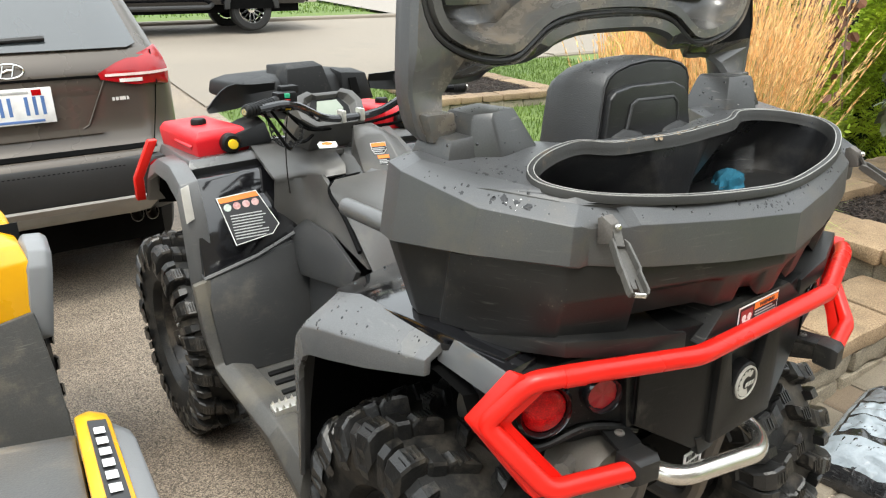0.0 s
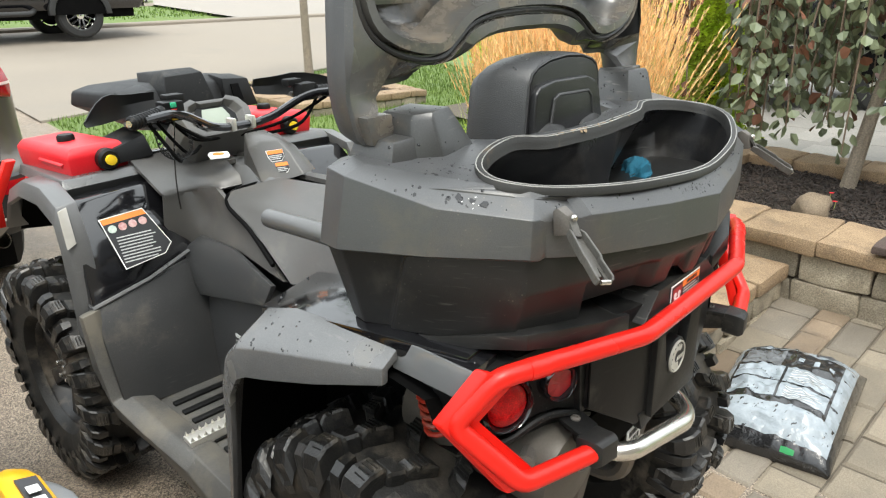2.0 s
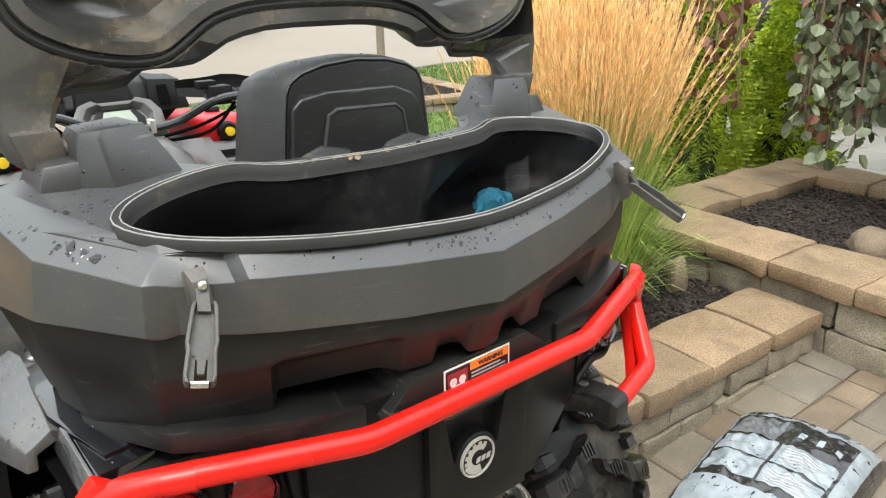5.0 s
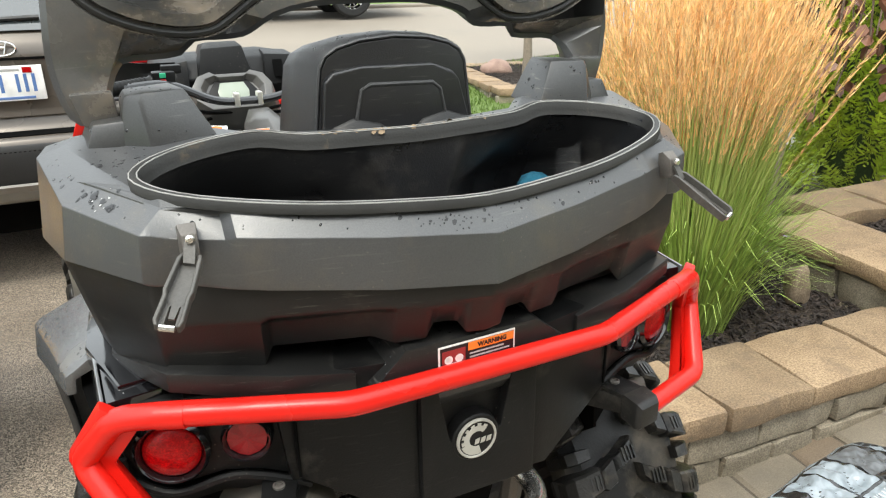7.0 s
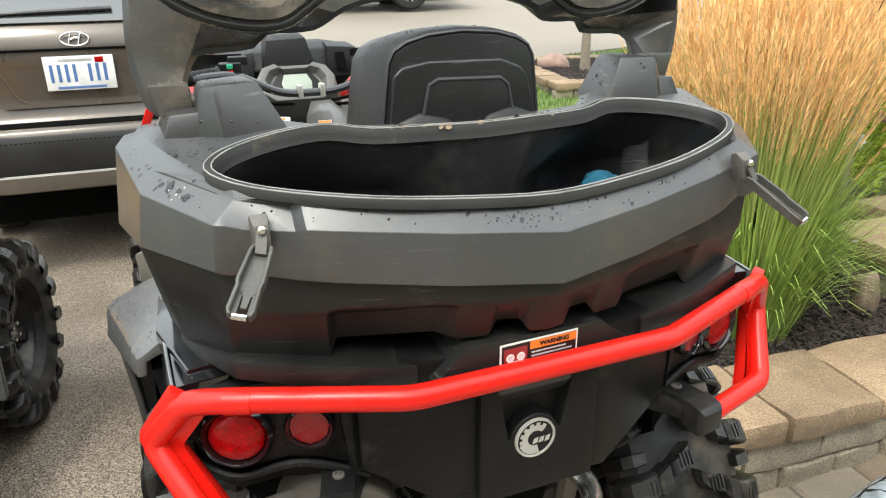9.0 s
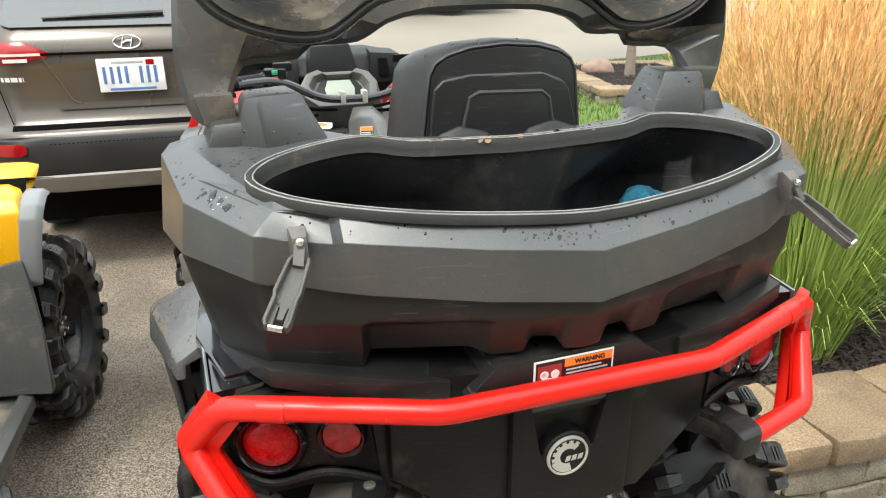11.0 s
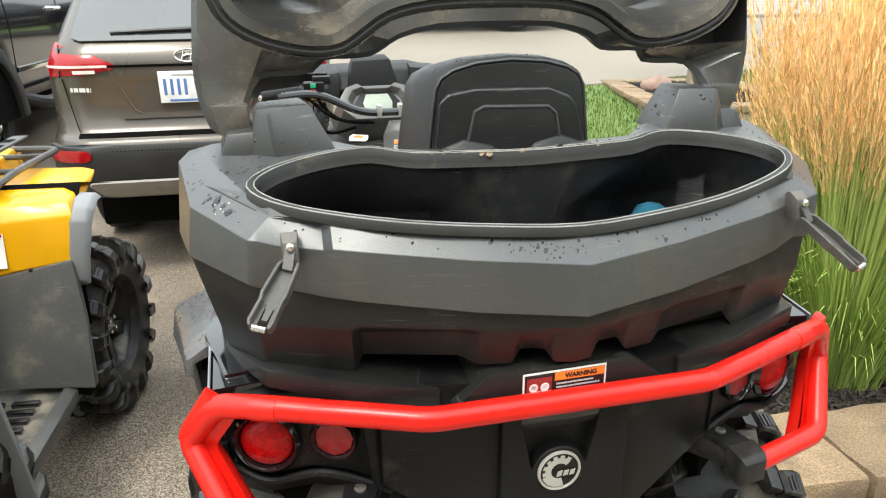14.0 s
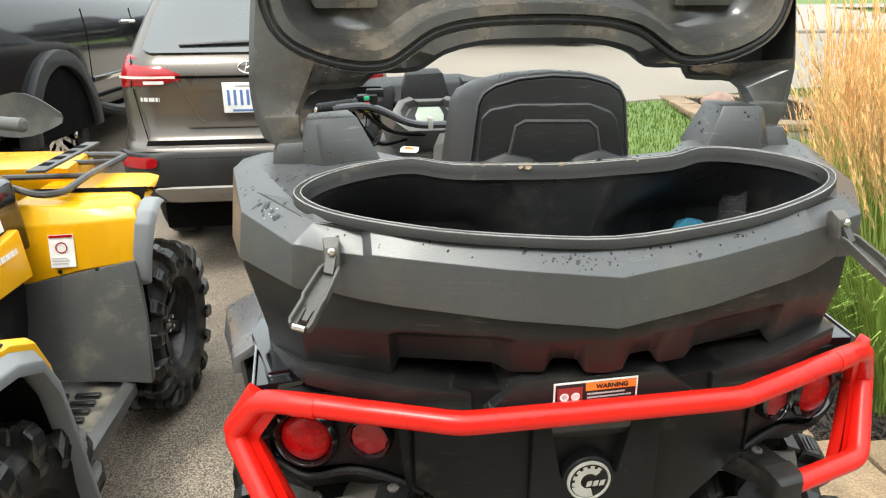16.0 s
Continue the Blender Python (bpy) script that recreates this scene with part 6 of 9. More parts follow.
        for y, z in prof:
            k = 0.028 if z > 0.85 else 0.0
            d = 0.0 if z > 0.85 else (0.035 if y < 1.5 else -0.03)
            rings.append([(s * 0.535, y, z), (s * 0.585, y + d * 0.4, z - 0.006), (s * 0.600, y + d, z - 0.020 - k), (s * 0.592, y + d * 1.15, z - 0.026 - k), (s * 0.535, y + d, z - 0.03)])
        part("front_fender_flare", bevel(loft(rings), 0.006), M_GREY, q, "dusty grey front fender flare")
        part("side_reflector", slab([(s * 0.568, 1.292, 0.80), (s * 0.592, 1.288, 0.79), (s * 0.590, 1.312, 0.885), (s * 0.566, 1.322, 0.89)][::s], 0.004, bev=0.002), mat("pale_lens", (0.42, 0.40, 0.36), 0.2, scale=20, coat=0.6), q, "pale side reflector")
        # front well, its shade painted in as well
        part("front_well", loft([[(s * 0.26, y, z) for y, z in ((1.30, 0.50), (1.32, 0.78), (1.45, 0.88), (1.75, 0.84), (1.88, 0.66))], [(s * 0.56, y, z) for y, z in ((1.315, 0.54), (1.325, 0.78), (1.45, 0.88), (1.75, 0.84), (1.88, 0.70))]], False, False, False), M_SHADEBLACK, q)
        part("fender_deck", bevel(loft([[(s * 0.20, 1.42, 0.86), (s * 0.20, 1.42, 0.92), (s * 0.55, 1.42, 0.905), (s * 0.55, 1.42, 0.87)], [(s * 0.22, 1.95, 0.82), (s * 0.22, 1.95, 0.87), (s * 0.52, 1.90, 0.85), (s * 0.52, 1.90, 0.82)]]), 0.008), M_DARK, q)
        part("front_rack_plate", facets([(s * 0.24, 1.42, 0.915), (s * 0.54, 1.42, 0.905), (s * 0.54, 1.85, 0.88), (s * 0.24, 1.85, 0.89), (s * 0.26, 1.44, 0.935), (s * 0.53, 1.44, 0.93), (s * 0.53, 1.84, 0.91), (s * 0.26, 1.84, 0.915)], 0.006), M_GREY, q, "grey front rack plate")
    # large sticker on the left front fender
    o = Vector((-0.42, 1.286, 0.775))
    u, v = Vector((1, -0.035, 0.0)).normalized(), Vector((0.0, 0.50, 0.865)).normalized()
    outl = [(-0.075, 0.072), (0.042, 0.080), (0.085, -0.030), (0.060, -0.056), (-0.052, -0.072)]
    big = part("warning_sticker", slab(on_plane(o, u, v, outl), 0.001), M_WHITE, q, "large white edged warning sticker on the fender", smooth=False)
    w = u.cross(v)
    part("sticker_field", slab(on_plane(o + w * 0.0012, u, v, offset_ring(outl, 0.0025)), 0.0004), M_BLACKP, big, smooth=False)
    part("sticker_heading", slab(on_plane(o + w * 0.0018, u, v, [(-0.0715, 0.0690), (0.0400, 0.0765), (0.0455, 0.0620), (-0.0680, 0.0545)]), 0.0004), M_ORANGE, big, smooth=False)
    for k in range(4):
        c = o + w * 0.002 + u * (-0.050 + k * 0.027) + v * (0.040 + k * 0.0018)
        disc = lathe([(0.001, 0.0003), (0.008, 0.0003), (0.0105, 0.0006), (0.011, 0)], Matrix.Translation(c) @ w.to_track_quat("Z", "Y").to_matrix().to_4x4(), 16)
        part("sticker_sign", disc, mat("pale_red_print", (0.46, 0.20, 0.19), 0.4, col2=(0.60, 0.42, 0.40), scale=90, amount=0.3, bump=0) if k else mat("pale_green_print", (0.36, 0.46, 0.38), 0.4, col2=(0.55, 0.60, 0.55), scale=90, amount=0.3, bump=0), big, smooth=False)
    text_bars(o + w * 0.002 + u * -0.048 + v * 0.016, u, v, 9, 0.105, 0.0085, 0.003, big, seed=12)
    # handlebar
    hb = part("handlebar", tube(rounded([(-0.37, 1.160, 1.108), (-0.22, 1.205, 1.112), (-0.11, 1.240, 1.055), (-0.06, 1.250, 1.043), (0.06, 1.250, 1.043), (0.11, 1.240, 1.055), (0.22, 1.205, 1.112), (0.37, 1.160, 1.108)], 0.05, 5), 0.0115, 10), M_GLOSS, q, "black handlebar")
    for s in (-1, 1):
        part("grip", tube([(s * 0.375, 1.158, 1.108), (s * 0.37, 1.160, 1.108), (s * 0.265, 1.213, 1.112), (s * 0.26, 1.215, 1.112)], [0.012, 0.0175, 0.0165, 0.02], 14), M_DARK, hb, "black ribbed rubber grip")
        for k in range(9):
            a = Vector((s * (0.362 - 0.0105 * k), 1.164 + 0.0053 * k, 1.1083 + 0.0004 * k))
            part("grip_rib", tube([a, a + Vector((-s * 0.0040, 0.0020, 0.0002))], 0.0186, 12), M_DARK, hb)
        part("bar_end", tube([(s * 0.3745, 1.1578, 1.108), (s * 0.379, 1.1555, 1.108)], 0.0085, 12), M_STEEL, hb, "steel bar end")
        part("switch_block", box((s * 0.225 - 0.030, 1.208, 1.088), (s * 0.225 + 0.030, 1.252, 1.138), 0.006), M_DARK, hb)
        part("lever", tube(rounded([(s * 0.20, 1.27, 1.105), (s * 0.25, 1.285, 1.10), (s * 0.36, 1.215, 1.098)], 0.02), 0.006, 8), M_IRON, hb)
        part("reservoir", box((s * 0.20 - 0.026, 1.24, 1.128), (s * 0.20 + 0.026, 1.275, 1.150), 0.004), M_DARK, hb)
        part("clamp", box((s * 0.033 - 0.0075, 1.234, 1.030), (s * 0.033 + 0.0075, 1.269, 1.066), 0.004), M_ALUM, hb, "bare aluminium bar clamp")
        gd = bmesh.new()
        rows = []
        for uu in range(9):
            a = uu / 8
            x = 0.44 - 0.27 * a
            y = 1.235 + 0.165 * math.sin(a * 1.9) + 0.02
            zt = 1.112 + 0.038 * math.sin(min(1, a * 1.5) * 2.3)
            zb = 1.098 - 0.016 * math.sin(a * 3.0)
            rows.append([(s * x, y, zb), (s * x, y + 0.012, (zb + zt) / 2), (s * x, y + 0.004, zt), (s * x, y - 0.002, zt), (s * x, y + 0.006, (zb + zt) / 2), (s * x, y - 0.006, zb)])
        part("hand_guard", loft(rows, bm=gd), M_DARK, hb, "black plastic hand guard")
    for dz, m_, nm in ((0.016, M_GREEN, "green_button"), (0.0, mat("red_switch", (0.5, 0.02, 0.02), 0.4, bump=0), "red_button"), (-0.016, M_AMBER, "yellow_button")):
        part(nm, box((-0.236, 1.203, 1.108 + dz), (-0.220, 1.212, 1.120 + dz), 0.002), m_, hb)
    o, gu, gv = Vector((-0.04, 1.52, 1.052)), Vector((1, 0, 0)), Vector((0, 0.62, 0.785))
    gw = gu.cross(gv)
    outline = [(-0.115, -0.030), (-0.122, 0.015), (-0.100, 0.052), (-0.062, 0.066), (-0.048, 0.056), (0.048, 0.056), (0.062, 0.066), (0.100, 0.052), (0.122, 0.015), (0.115, -0.030), (0.075, -0.065), (-0.075, -0.065)]
    inner = [(a * 0.80, b * 0.80) for a, b in outline]
    floor_ = [(a * 0.66, b * 0.66 - 0.002) for a, b in outline]
    gz = part("gauge_shroud", bevel(loft([[o + gu * a * 1.25 + gv * (b * 1.1 - 0.03) - gw * 0.09 for a, b in outline], [o + gu * a + gv * b for a, b in outline], [o + gu * a + gv * b for a, b in inner], [o + gu * a + gv * b - gw * 0.022 for a, b in floor_]]), 0.003), M_COVER, q, "grey faceted shroud round the instrument")
    part("gauge_bezel", slab(on_plane(o - gw * 0.021, gu, gv, [(-0.070, -0.034), (0.070, -0.034), (0.074, 0.005), (0.050, 0.040), (-0.050, 0.040), (-0.074, 0.005)]), 0.007, bev=0.003), M_DARK, gz)
    part("screen", slab(on_plane(o - gw * 0.0135, gu, gv, [(-0.044, -0.030), (0.044, -0.030), (0.048, 0.0), (0.036, 0.030), (-0.036, 0.030), (-0.048, 0.0)]), 0.004, bev=0.001), M_SCREEN, gz, "pale liquid crystal display")
    for a, b, c in (((-0.27, 1.23, 1.09), (-0.20, 1.22, 1.00), (-0.10, 1.32, 0.99)), ((-0.25, 1.23, 1.10), (-0.17, 1.20, 1.04), (-0.05, 1.33, 1.0)), ((-0.30, 1.21, 1.09), (-0.26, 1.16, 1.00), (-0.20, 1.27, 0.99)),
                    ((-0.22, 1.26, 1.09), (-0.14, 1.27, 1.02), (0.02, 1.34, 1.0)), ((0.27, 1.23, 1.09), (0.18, 1.22, 1.02), (0.06, 1.33, 0.99)), ((0.30, 1.22, 1.09), (0.16, 1.26, 1.03), (-0.02, 1.34, 0.99))):
        part("cable", tube(smooth_ring([a, b, c], 6, False), 0.0048, 6), M_SHADEBLACK, hb, "black control cable")
    arc = smooth_ring([(-0.285, 1.215, 1.075), (-0.280, 1.195, 1.020), (-0.245, 1.185, 1.000), (-0.205, 1.190, 1.012), (-0.190, 1.215, 1.055)], 24, False)
    part("coiled_cord", tube([Vector(p) + Vector((0.0055 * math.cos(k * 1.25), 0.002 * math.sin(k * 1.25), 0.0055 * math.sin(k * 1.25))) for k, p in enumerate(arc)], 0.0022, 5), M_DARK, hb, "black coiled stop switch cord")
    # lanyard that hangs down from the bar
    part("lanyard", tube(smooth_ring([(-0.30, 1.21, 1.085), (-0.31, 1.22, 1.0), (-0.30, 1.26, 0.90), (-0.29, 1.28, 0.83)], 5, False), 0.002, 5), M_GLOSS, q)
    # front storage pod behind the head lamps
    pod = part("front_storage_box", bevel(loft([[(-0.06, 1.60, 0.95), (0.10, 1.60, 0.95), (0.12, 1.90, 0.92), (-0.08, 1.90, 0.92)], [(-0.262, 1.57, 1.05), (0.190, 1.57, 1.05), (0.20, 1.95, 1.04), (-0.27, 1.95, 1.04)], [(-0.250, 1.62, 1.105), (0.170, 1.61, 1.12), (0.17, 1.95, 1.10), (-0.26, 1.95, 1.09)],
                                                [(-0.20, 1.68, 1.125), (0.12, 1.66, 1.135), (0.12, 1.92, 1.12), (-0.21, 1.92, 1.11)]]), 0.010), M_DARK, q, "black faceted front storage box")
    part("pod_crown", facets([(-0.150, 1.545, 1.03), (0.035, 1.545, 1.03), (-0.125, 1.575, 1.155), (0.005, 1.575, 1.160), (-0.105, 1.62, 1.172), (-0.005, 1.62, 1.174), (-0.10, 1.80, 1.15), (0.0, 1.80, 1.15), (-0.15, 1.7, 1.05), (0.05, 1.7, 1.05)], 0.005), M_DARK, pod)
    part("pod_side", facets([(-0.268, 1.56, 1.02), (-0.175, 1.55, 1.02), (-0.258, 1.585, 1.098), (-0.170, 1.575, 1.118), (-0.25, 1.66, 1.112), (-0.17, 1.66, 1.13), (-0.27, 1.7, 1.03), (-0.17, 1.7, 1.03)], 0.005), M_DARK, pod)
    part("pod_side", facets([(0.195, 1.56, 1.02), (0.065, 1.55, 1.02), (0.180, 1.585, 1.118), (0.075, 1.575, 1.128), (0.165, 1.66, 1.132), (0.08, 1.66, 1.138), (0.19, 1.7, 1.03), (0.07, 1.7, 1.03)], 0.005), M_DARK, pod)
    part("pod_recess", slab([(0.10, 1.5545, 1.045), (0.135, 1.5565, 1.045), (0.130, 1.572, 1.105), (0.10, 1.570, 1.105)], 0.004), M_SHADEBLACK, pod)
    fb_ = [(-0.50, 1.90, 0.80), (-0.47, 1.93, 0.93), (-0.43, 2.08, 0.90), (-0.30, 2.15, 0.75)]
    part("front_bumper", tube(rounded(fb_ + [(-x, y, z) for x, y, z in fb_[::-1]], 0.05, 4), 0.019, 12), M_RED, q, "red tubular front bumper")
    for s in (-1, 1):
        part("front_bumper_side", bevel(loft([[(s * 0.545, 1.80, 0.93), (s * 0.575, 1.80, 0.93), (s * 0.575, 1.84, 0.93), (s * 0.545, 1.84, 0.93)], [(s * 0.60, 1.84, 0.80), (s * 0.63, 1.84, 0.80), (s * 0.63, 1.88, 0.80), (s * 0.60, 1.88, 0.80)], [(s * 0.60, 1.86, 0.72), (s * 0.63, 1.86, 0.72), (s * 0.63, 1.90, 0.72), (s * 0.60, 1.90, 0.72)]]), 0.006), M_RED, q, "red front bumper side plate")
    part("nose", facets([(-0.28, 1.70, 0.70), (0.28, 1.70, 0.70), (0.22, 2.02, 0.72), (-0.22, 2.02, 0.72), (-0.25, 1.65, 0.92), (0.25, 1.65, 0.92), (0.2, 1.98, 0.86), (-0.2, 1.98, 0.86)], 0.02), M_GLOSS, q, "glossy black nose")
    # the body narrows towards the front
    apart = {"handlebar", "gauge_shroud", "front_storage_box", "tyre", "backrest"}

    def narrow(ob, at):
        at = at + ob.location
        for v in ob.data.vertices if ob.type == "MESH" else ():
            p = v.co + at
            k = 0.077 * max(0.0, p.y - 0.25)
            v.co.x += k * max(-1.0, min(1.0, -p.x / 0.12))
            v.co.y += 0.077 * min(1.0, max(0.0, p.y - 0.25)) * abs(p.x) * 0.6
        for c in ob.children:
            if c.name.split(".")[0] not in apart:
                narrow(c, at)

    narrow(q, Vector())

    def recast(ob, at, fn):
        at = at + ob.location
        for v in ob.data.vertices:
            v.co = fn(v.co + at) - at
        for c in ob.children:
            recast(c, at, fn)

    base = Vector(q.location)
    recast(hb, base, lambda p: Vector((p.x * 0.95 - 0.010, p.y + 0.012, p.z - 0.008)))
    recast(gz, base, lambda p: Vector((-0.030 + (p.x + 0.04) * 0.92, 1.350 + (p.y - 1.52) * 0.92, 1.056 + (p.z - 1.052) * 0.92)))
    recast(pod, base, lambda p: Vector((p.x * 0.93 + 0.032, p.y - 0.055, 1.03 + (p.z - 1.03) * 0.85 + 0.020)))
    recast(back, base, lambda p: Vector((0.006 + (p.x - 0.006) * 0.95 - 0.006, p.y - 0.066, p.z + 0.002)))
    return q


settle(make_quad())


def fuel_can(s):
    t = thing("fuel_can", (s * 0.43, 1.62, 0.925), "red plastic fuel can strapped on the front rack", "fuel can", "fuel cans on the front rack")
    body = facets([(s * 0.36, 1.49, 0.93), (s * 0.52, 1.49, 0.925), (s * 0.52, 1.86, 0.905), (s * 0.36, 1.86, 0.91), (s * 0.36, 1.485, 0.985), (s * 0.525, 1.485, 0.98), (s * 0.525, 1.87, 0.965), (s * 0.36, 1.87, 0.97),
                   (s * 0.375, 1.50, 1.005), (s * 0.51, 1.50, 1.0), (s * 0.51, 1.85, 0.985), (s * 0.375, 1.85, 0.99)], 0.010)
    b = part("body", body, M_CAN, t, "bright red blow-moulded body")
    part("rib", facets([(s * 0.522, 1.52, 0.96), (s * 0.522, 1.70, 0.955), (s * 0.530, 1.69, 0.95), (s * 0.530, 1.53, 0.953), (s * 0.522, 1.54, 0.94), (s * 0.522, 1.68, 0.935)], 0.003), M_CAN, b)
    part("filler_cap", lathe([(0.024, 0), (0.024, 0.012), (0.02, 0.018), (0.001, 0.018)], Matrix.Translation((s * 0.455, 1.66, 0.995)), 20), M_DARK, t, "black filler cap")
    sp = part("spout_cap", lathe([(0.030, 0), (0.030, 0.022), (0.024, 0.030), (0.001, 0.030)], Matrix.Translation((s * 0.425, 1.488, 0.962)) @ pose(0, 0, 0, 90, 0, 0), 20), M_DARK, t, "black spout cap")
    part("stopper", lathe([(0.014, 0), (0.014, 0.016), (0.001, 0.018)], Matrix.Translation((s * 0.425, 1.462, 0.962)) @ pose(0, 0, 0, 90, 0, 0), 14), M_AMBER, sp, "yellow stopper")
    return t


for s in (-1, 1):
    can = fuel_can(s)
    can.location.x -= s * 0.118
    settle(can)

# ---------------------------------------------------------------- the yellow quad parked alongside
def make_yellow_quad(X):
    q = thing("quad_bike", (X, 0.95, 0), "yellow and grey quad bike, muddy, parked on the driveway", "quad bike")
    M_YG = mat("dirty_grey_panel", (0.058, 0.058, 0.056), 0.38, scratch=0.4, speck=0.6, col2=(0.090, 0.089, 0.085), scale=5, grain=0.12, grain_scale=300, bump=0.15, dirt=(0.22, 0.19, 0.145), dirt_scale=5, dirt_at=0.53)
    M_FL = mat("flare_grey", (0.20, 0.205, 0.21), 0.4, scratch=0.5, speck=0.5, col2=(0.25, 0.255, 0.26), scale=5, bump=0.08, dirt=DUST, dirt_at=0.62)
    R, W = 0.325, 0.24
    for s in (-1, 1):
        wheel(q, (X + s * 0.455, 1.63, 0.302), s, 0.302, W, -3, 6, 1, 16)["front"] = True
        wheel(q, (X + s * 0.49, 0.30, R), s, R, W, 0, 6, 1, 16)
    part("engine", facets([(X - 0.2, 0.5, 0.33), (X + 0.2, 0.5, 0.33), (X + 0.2, 1.2, 0.33), (X - 0.2, 1.2, 0.33), (X - 0.17, 0.55, 0.62), (X + 0.17, 0.55, 0.62), (X + 0.17, 1.15, 0.62), (X - 0.17, 1.15, 0.62)], 0.03), M_SHADEBLACK, q)
    part("exhaust_case", lathe([(0.001, 0.03), (0.05, 0.025), (0.065, 0.0), (0.065, -0.06)], Matrix.Translation((X + 0.27, 0.98, 0.46)) @ pose(0, 0, 0, 0, 90, 0), 20), mat("tan_engine_case", (0.42, 0.33, 0.2), 0.5, metal=0.3, dirt=MUD), q, "pale brown engine cover")
    for s in (-1, 1):
        # rear-facing wall of the front fender: yellow above, grey below, framed by the flare
        part("front_fender", bevel(loft([[(X + s * 0.20, 1.285, 0.60), (X + s * 0.40, 1.275, 0.655), (X + s * 0.560, 1.285, 0.675), (X + s * 0.560, 1.34, 0.675), (X + s * 0.20, 1.36, 0.60)],
                                         [(X + s * 0.20, 1.31, 0.78), (X + s * 0.40, 1.295, 0.79), (X + s * 0.574, 1.305, 0.80), (X + s * 0.574, 1.40, 0.80), (X + s * 0.20, 1.40, 0.78)],
                                         [(X + s * 0.22, 1.345, 0.840), (X + s * 0.40, 1.335, 0.828), (X + s * 0.562, 1.335, 0.836), (X + s * 0.54, 1.75, 0.836), (X + s * 0.22, 1.75, 0.845)],
                                         [(X + s * 0.24, 1.40, 0.849), (X + s * 0.40, 1.39, 0.838), (X + s * 0.53, 1.40, 0.848), (X + s * 0.50, 1.74, 0.849), (X + s * 0.24, 1.74, 0.854)]]), 0.012), M_YEL, q, "shiny yellow front fender")
        part("mud_guard", bevel(loft([[(X + s * 0.22, 1.19, 0.345), (X + s * 0.36, 1.18, 0.335), (X + s * 0.52, 1.18, 0.325), (X + s * 0.585, 1.175, 0.320), (X + s * 0.585, 1.22, 0.320), (X + s * 0.22, 1.26, 0.35)], [(X + s * 0.20, 1.255, 0.50), (X + s * 0.36, 1.240, 0.50), (X + s * 0.515, 1.243, 0.50), (X + s * 0.578, 1.245, 0.50), (X + s * 0.570, 1.29, 0.50), (X + s * 0.2, 1.31, 0.5)],
                                      [(X + s * 0.20, 1.28, 0.605), (X + s * 0.36, 1.268, 0.640), (X + s * 0.50, 1.272, 0.668), (X + s * 0.560, 1.275, 0.68), (X + s * 0.555, 1.33, 0.68), (X + s * 0.2, 1.35, 0.61)]]), 0.01), M_YG, q, "muddy grey mud guard")
        part("guard_rib", tube([(X + s * 0.345, 1.25, 0.50), (X + s * 0.345, 1.276, 0.64)], 0.008, 6), M_YG, q)
        prof = [(1.290, 0.615), (1.285, 0.70), (1.298, 0.785), (1.325, 0.820), (1.38, 0.838), (1.43, 0.838)]
        part("front_flare", bevel(loft([[(X + s * (0.545 + 0.03 * min(1, max(0, (z - 0.62) / 0.2))), y - 0.004, z), (X + s * (0.578 + 0.035 * min(1, max(0, (z - 0.62) / 0.2))), y + 0.002, z - 0.004), (X + s * (0.592 + 0.035 * min(1, max(0, (z - 0.62) / 0.2))), y + 0.014, z - 0.02), (X + s * 0.545, y + 0.025, z - 0.03)] for y, z in prof]), 0.006), M_FL, q, "grey plastic fender flare")
        part("front_well", loft([[(X + s * 0.24, y, z) for y, z in ((1.30, 0.42), (1.33, 0.76), (1.46, 0.86), (1.8, 0.78))], [(X + s * 0.57, y, z) for y, z in ((1.31, 0.47), (1.33, 0.76), (1.46, 0.86), (1.8, 0.78))]], False, False, False), M_SHADEBLACK, q)
        part("foot_board", prism([(X + s * 0.22, 0.72), (X + s * 0.50, 0.74), (X + s * 0.50, 1.22), (X + s * 0.22, 1.26)], "z", 0.285, 0.31, 0.006), mat("muddy_black_board", (0.035, 0.035, 0.035), 0.4, dirt=(0.26, 0.225, 0.17), dirt_scale=8, dirt_at=0.44), q, "muddy black foot board")
        rb = bmesh.new()
        for k in range(6):
            for j in range(2):
                box((min(X + s * (0.29 + j * 0.09), X + s * (0.36 + j * 0.09)), 0.86 + k * 0.05, 0.31), (max(X + s * (0.29 + j * 0.09), X + s * (0.36 + j * 0.09)), 0.885 + k * 0.05, 0.322), 0.003, bm=rb)
        part("tread_ribs", rb, M_GLOSS, q)
        part("board_edge", bevel(loft([[(X + s * 0.50, 0.70, 0.27), (X + s * 0.53, 0.70, 0.28), (X + s * 0.53, 0.70, 0.32), (X + s * 0.50, 0.70, 0.335)], [(X + s * 0.50, 1.20, 0.27), (X + s * 0.53, 1.20, 0.28), (X + s * 0.53, 1.20, 0.315), (X + s * 0.50, 1.20, 0.33)]]), 0.005), M_YG, q, "muddy foot board edge")
        # rear fender
        prof = [(0.560, 0.30), (0.525, 0.442), (0.495, 0.575), (0.462, 0.703), (0.420, 0.772), (0.34, 0.806), (0.22, 0.822), (0.05, 0.838)]
        part("rear_flare", bevel(loft([[(X + s * 0.575, y + 0.010, z + 0.004), (X + s * 0.612, y, z), (X + s * 0.640, y - 0.02, z - 0.016), (X + s * 0.640, y - 0.03, z - 0.036), (X + s * 0.575, y - 0.03, z - 0.03)] for y, z in prof]), 0.005), M_FL, q, "grey plastic rear flare")
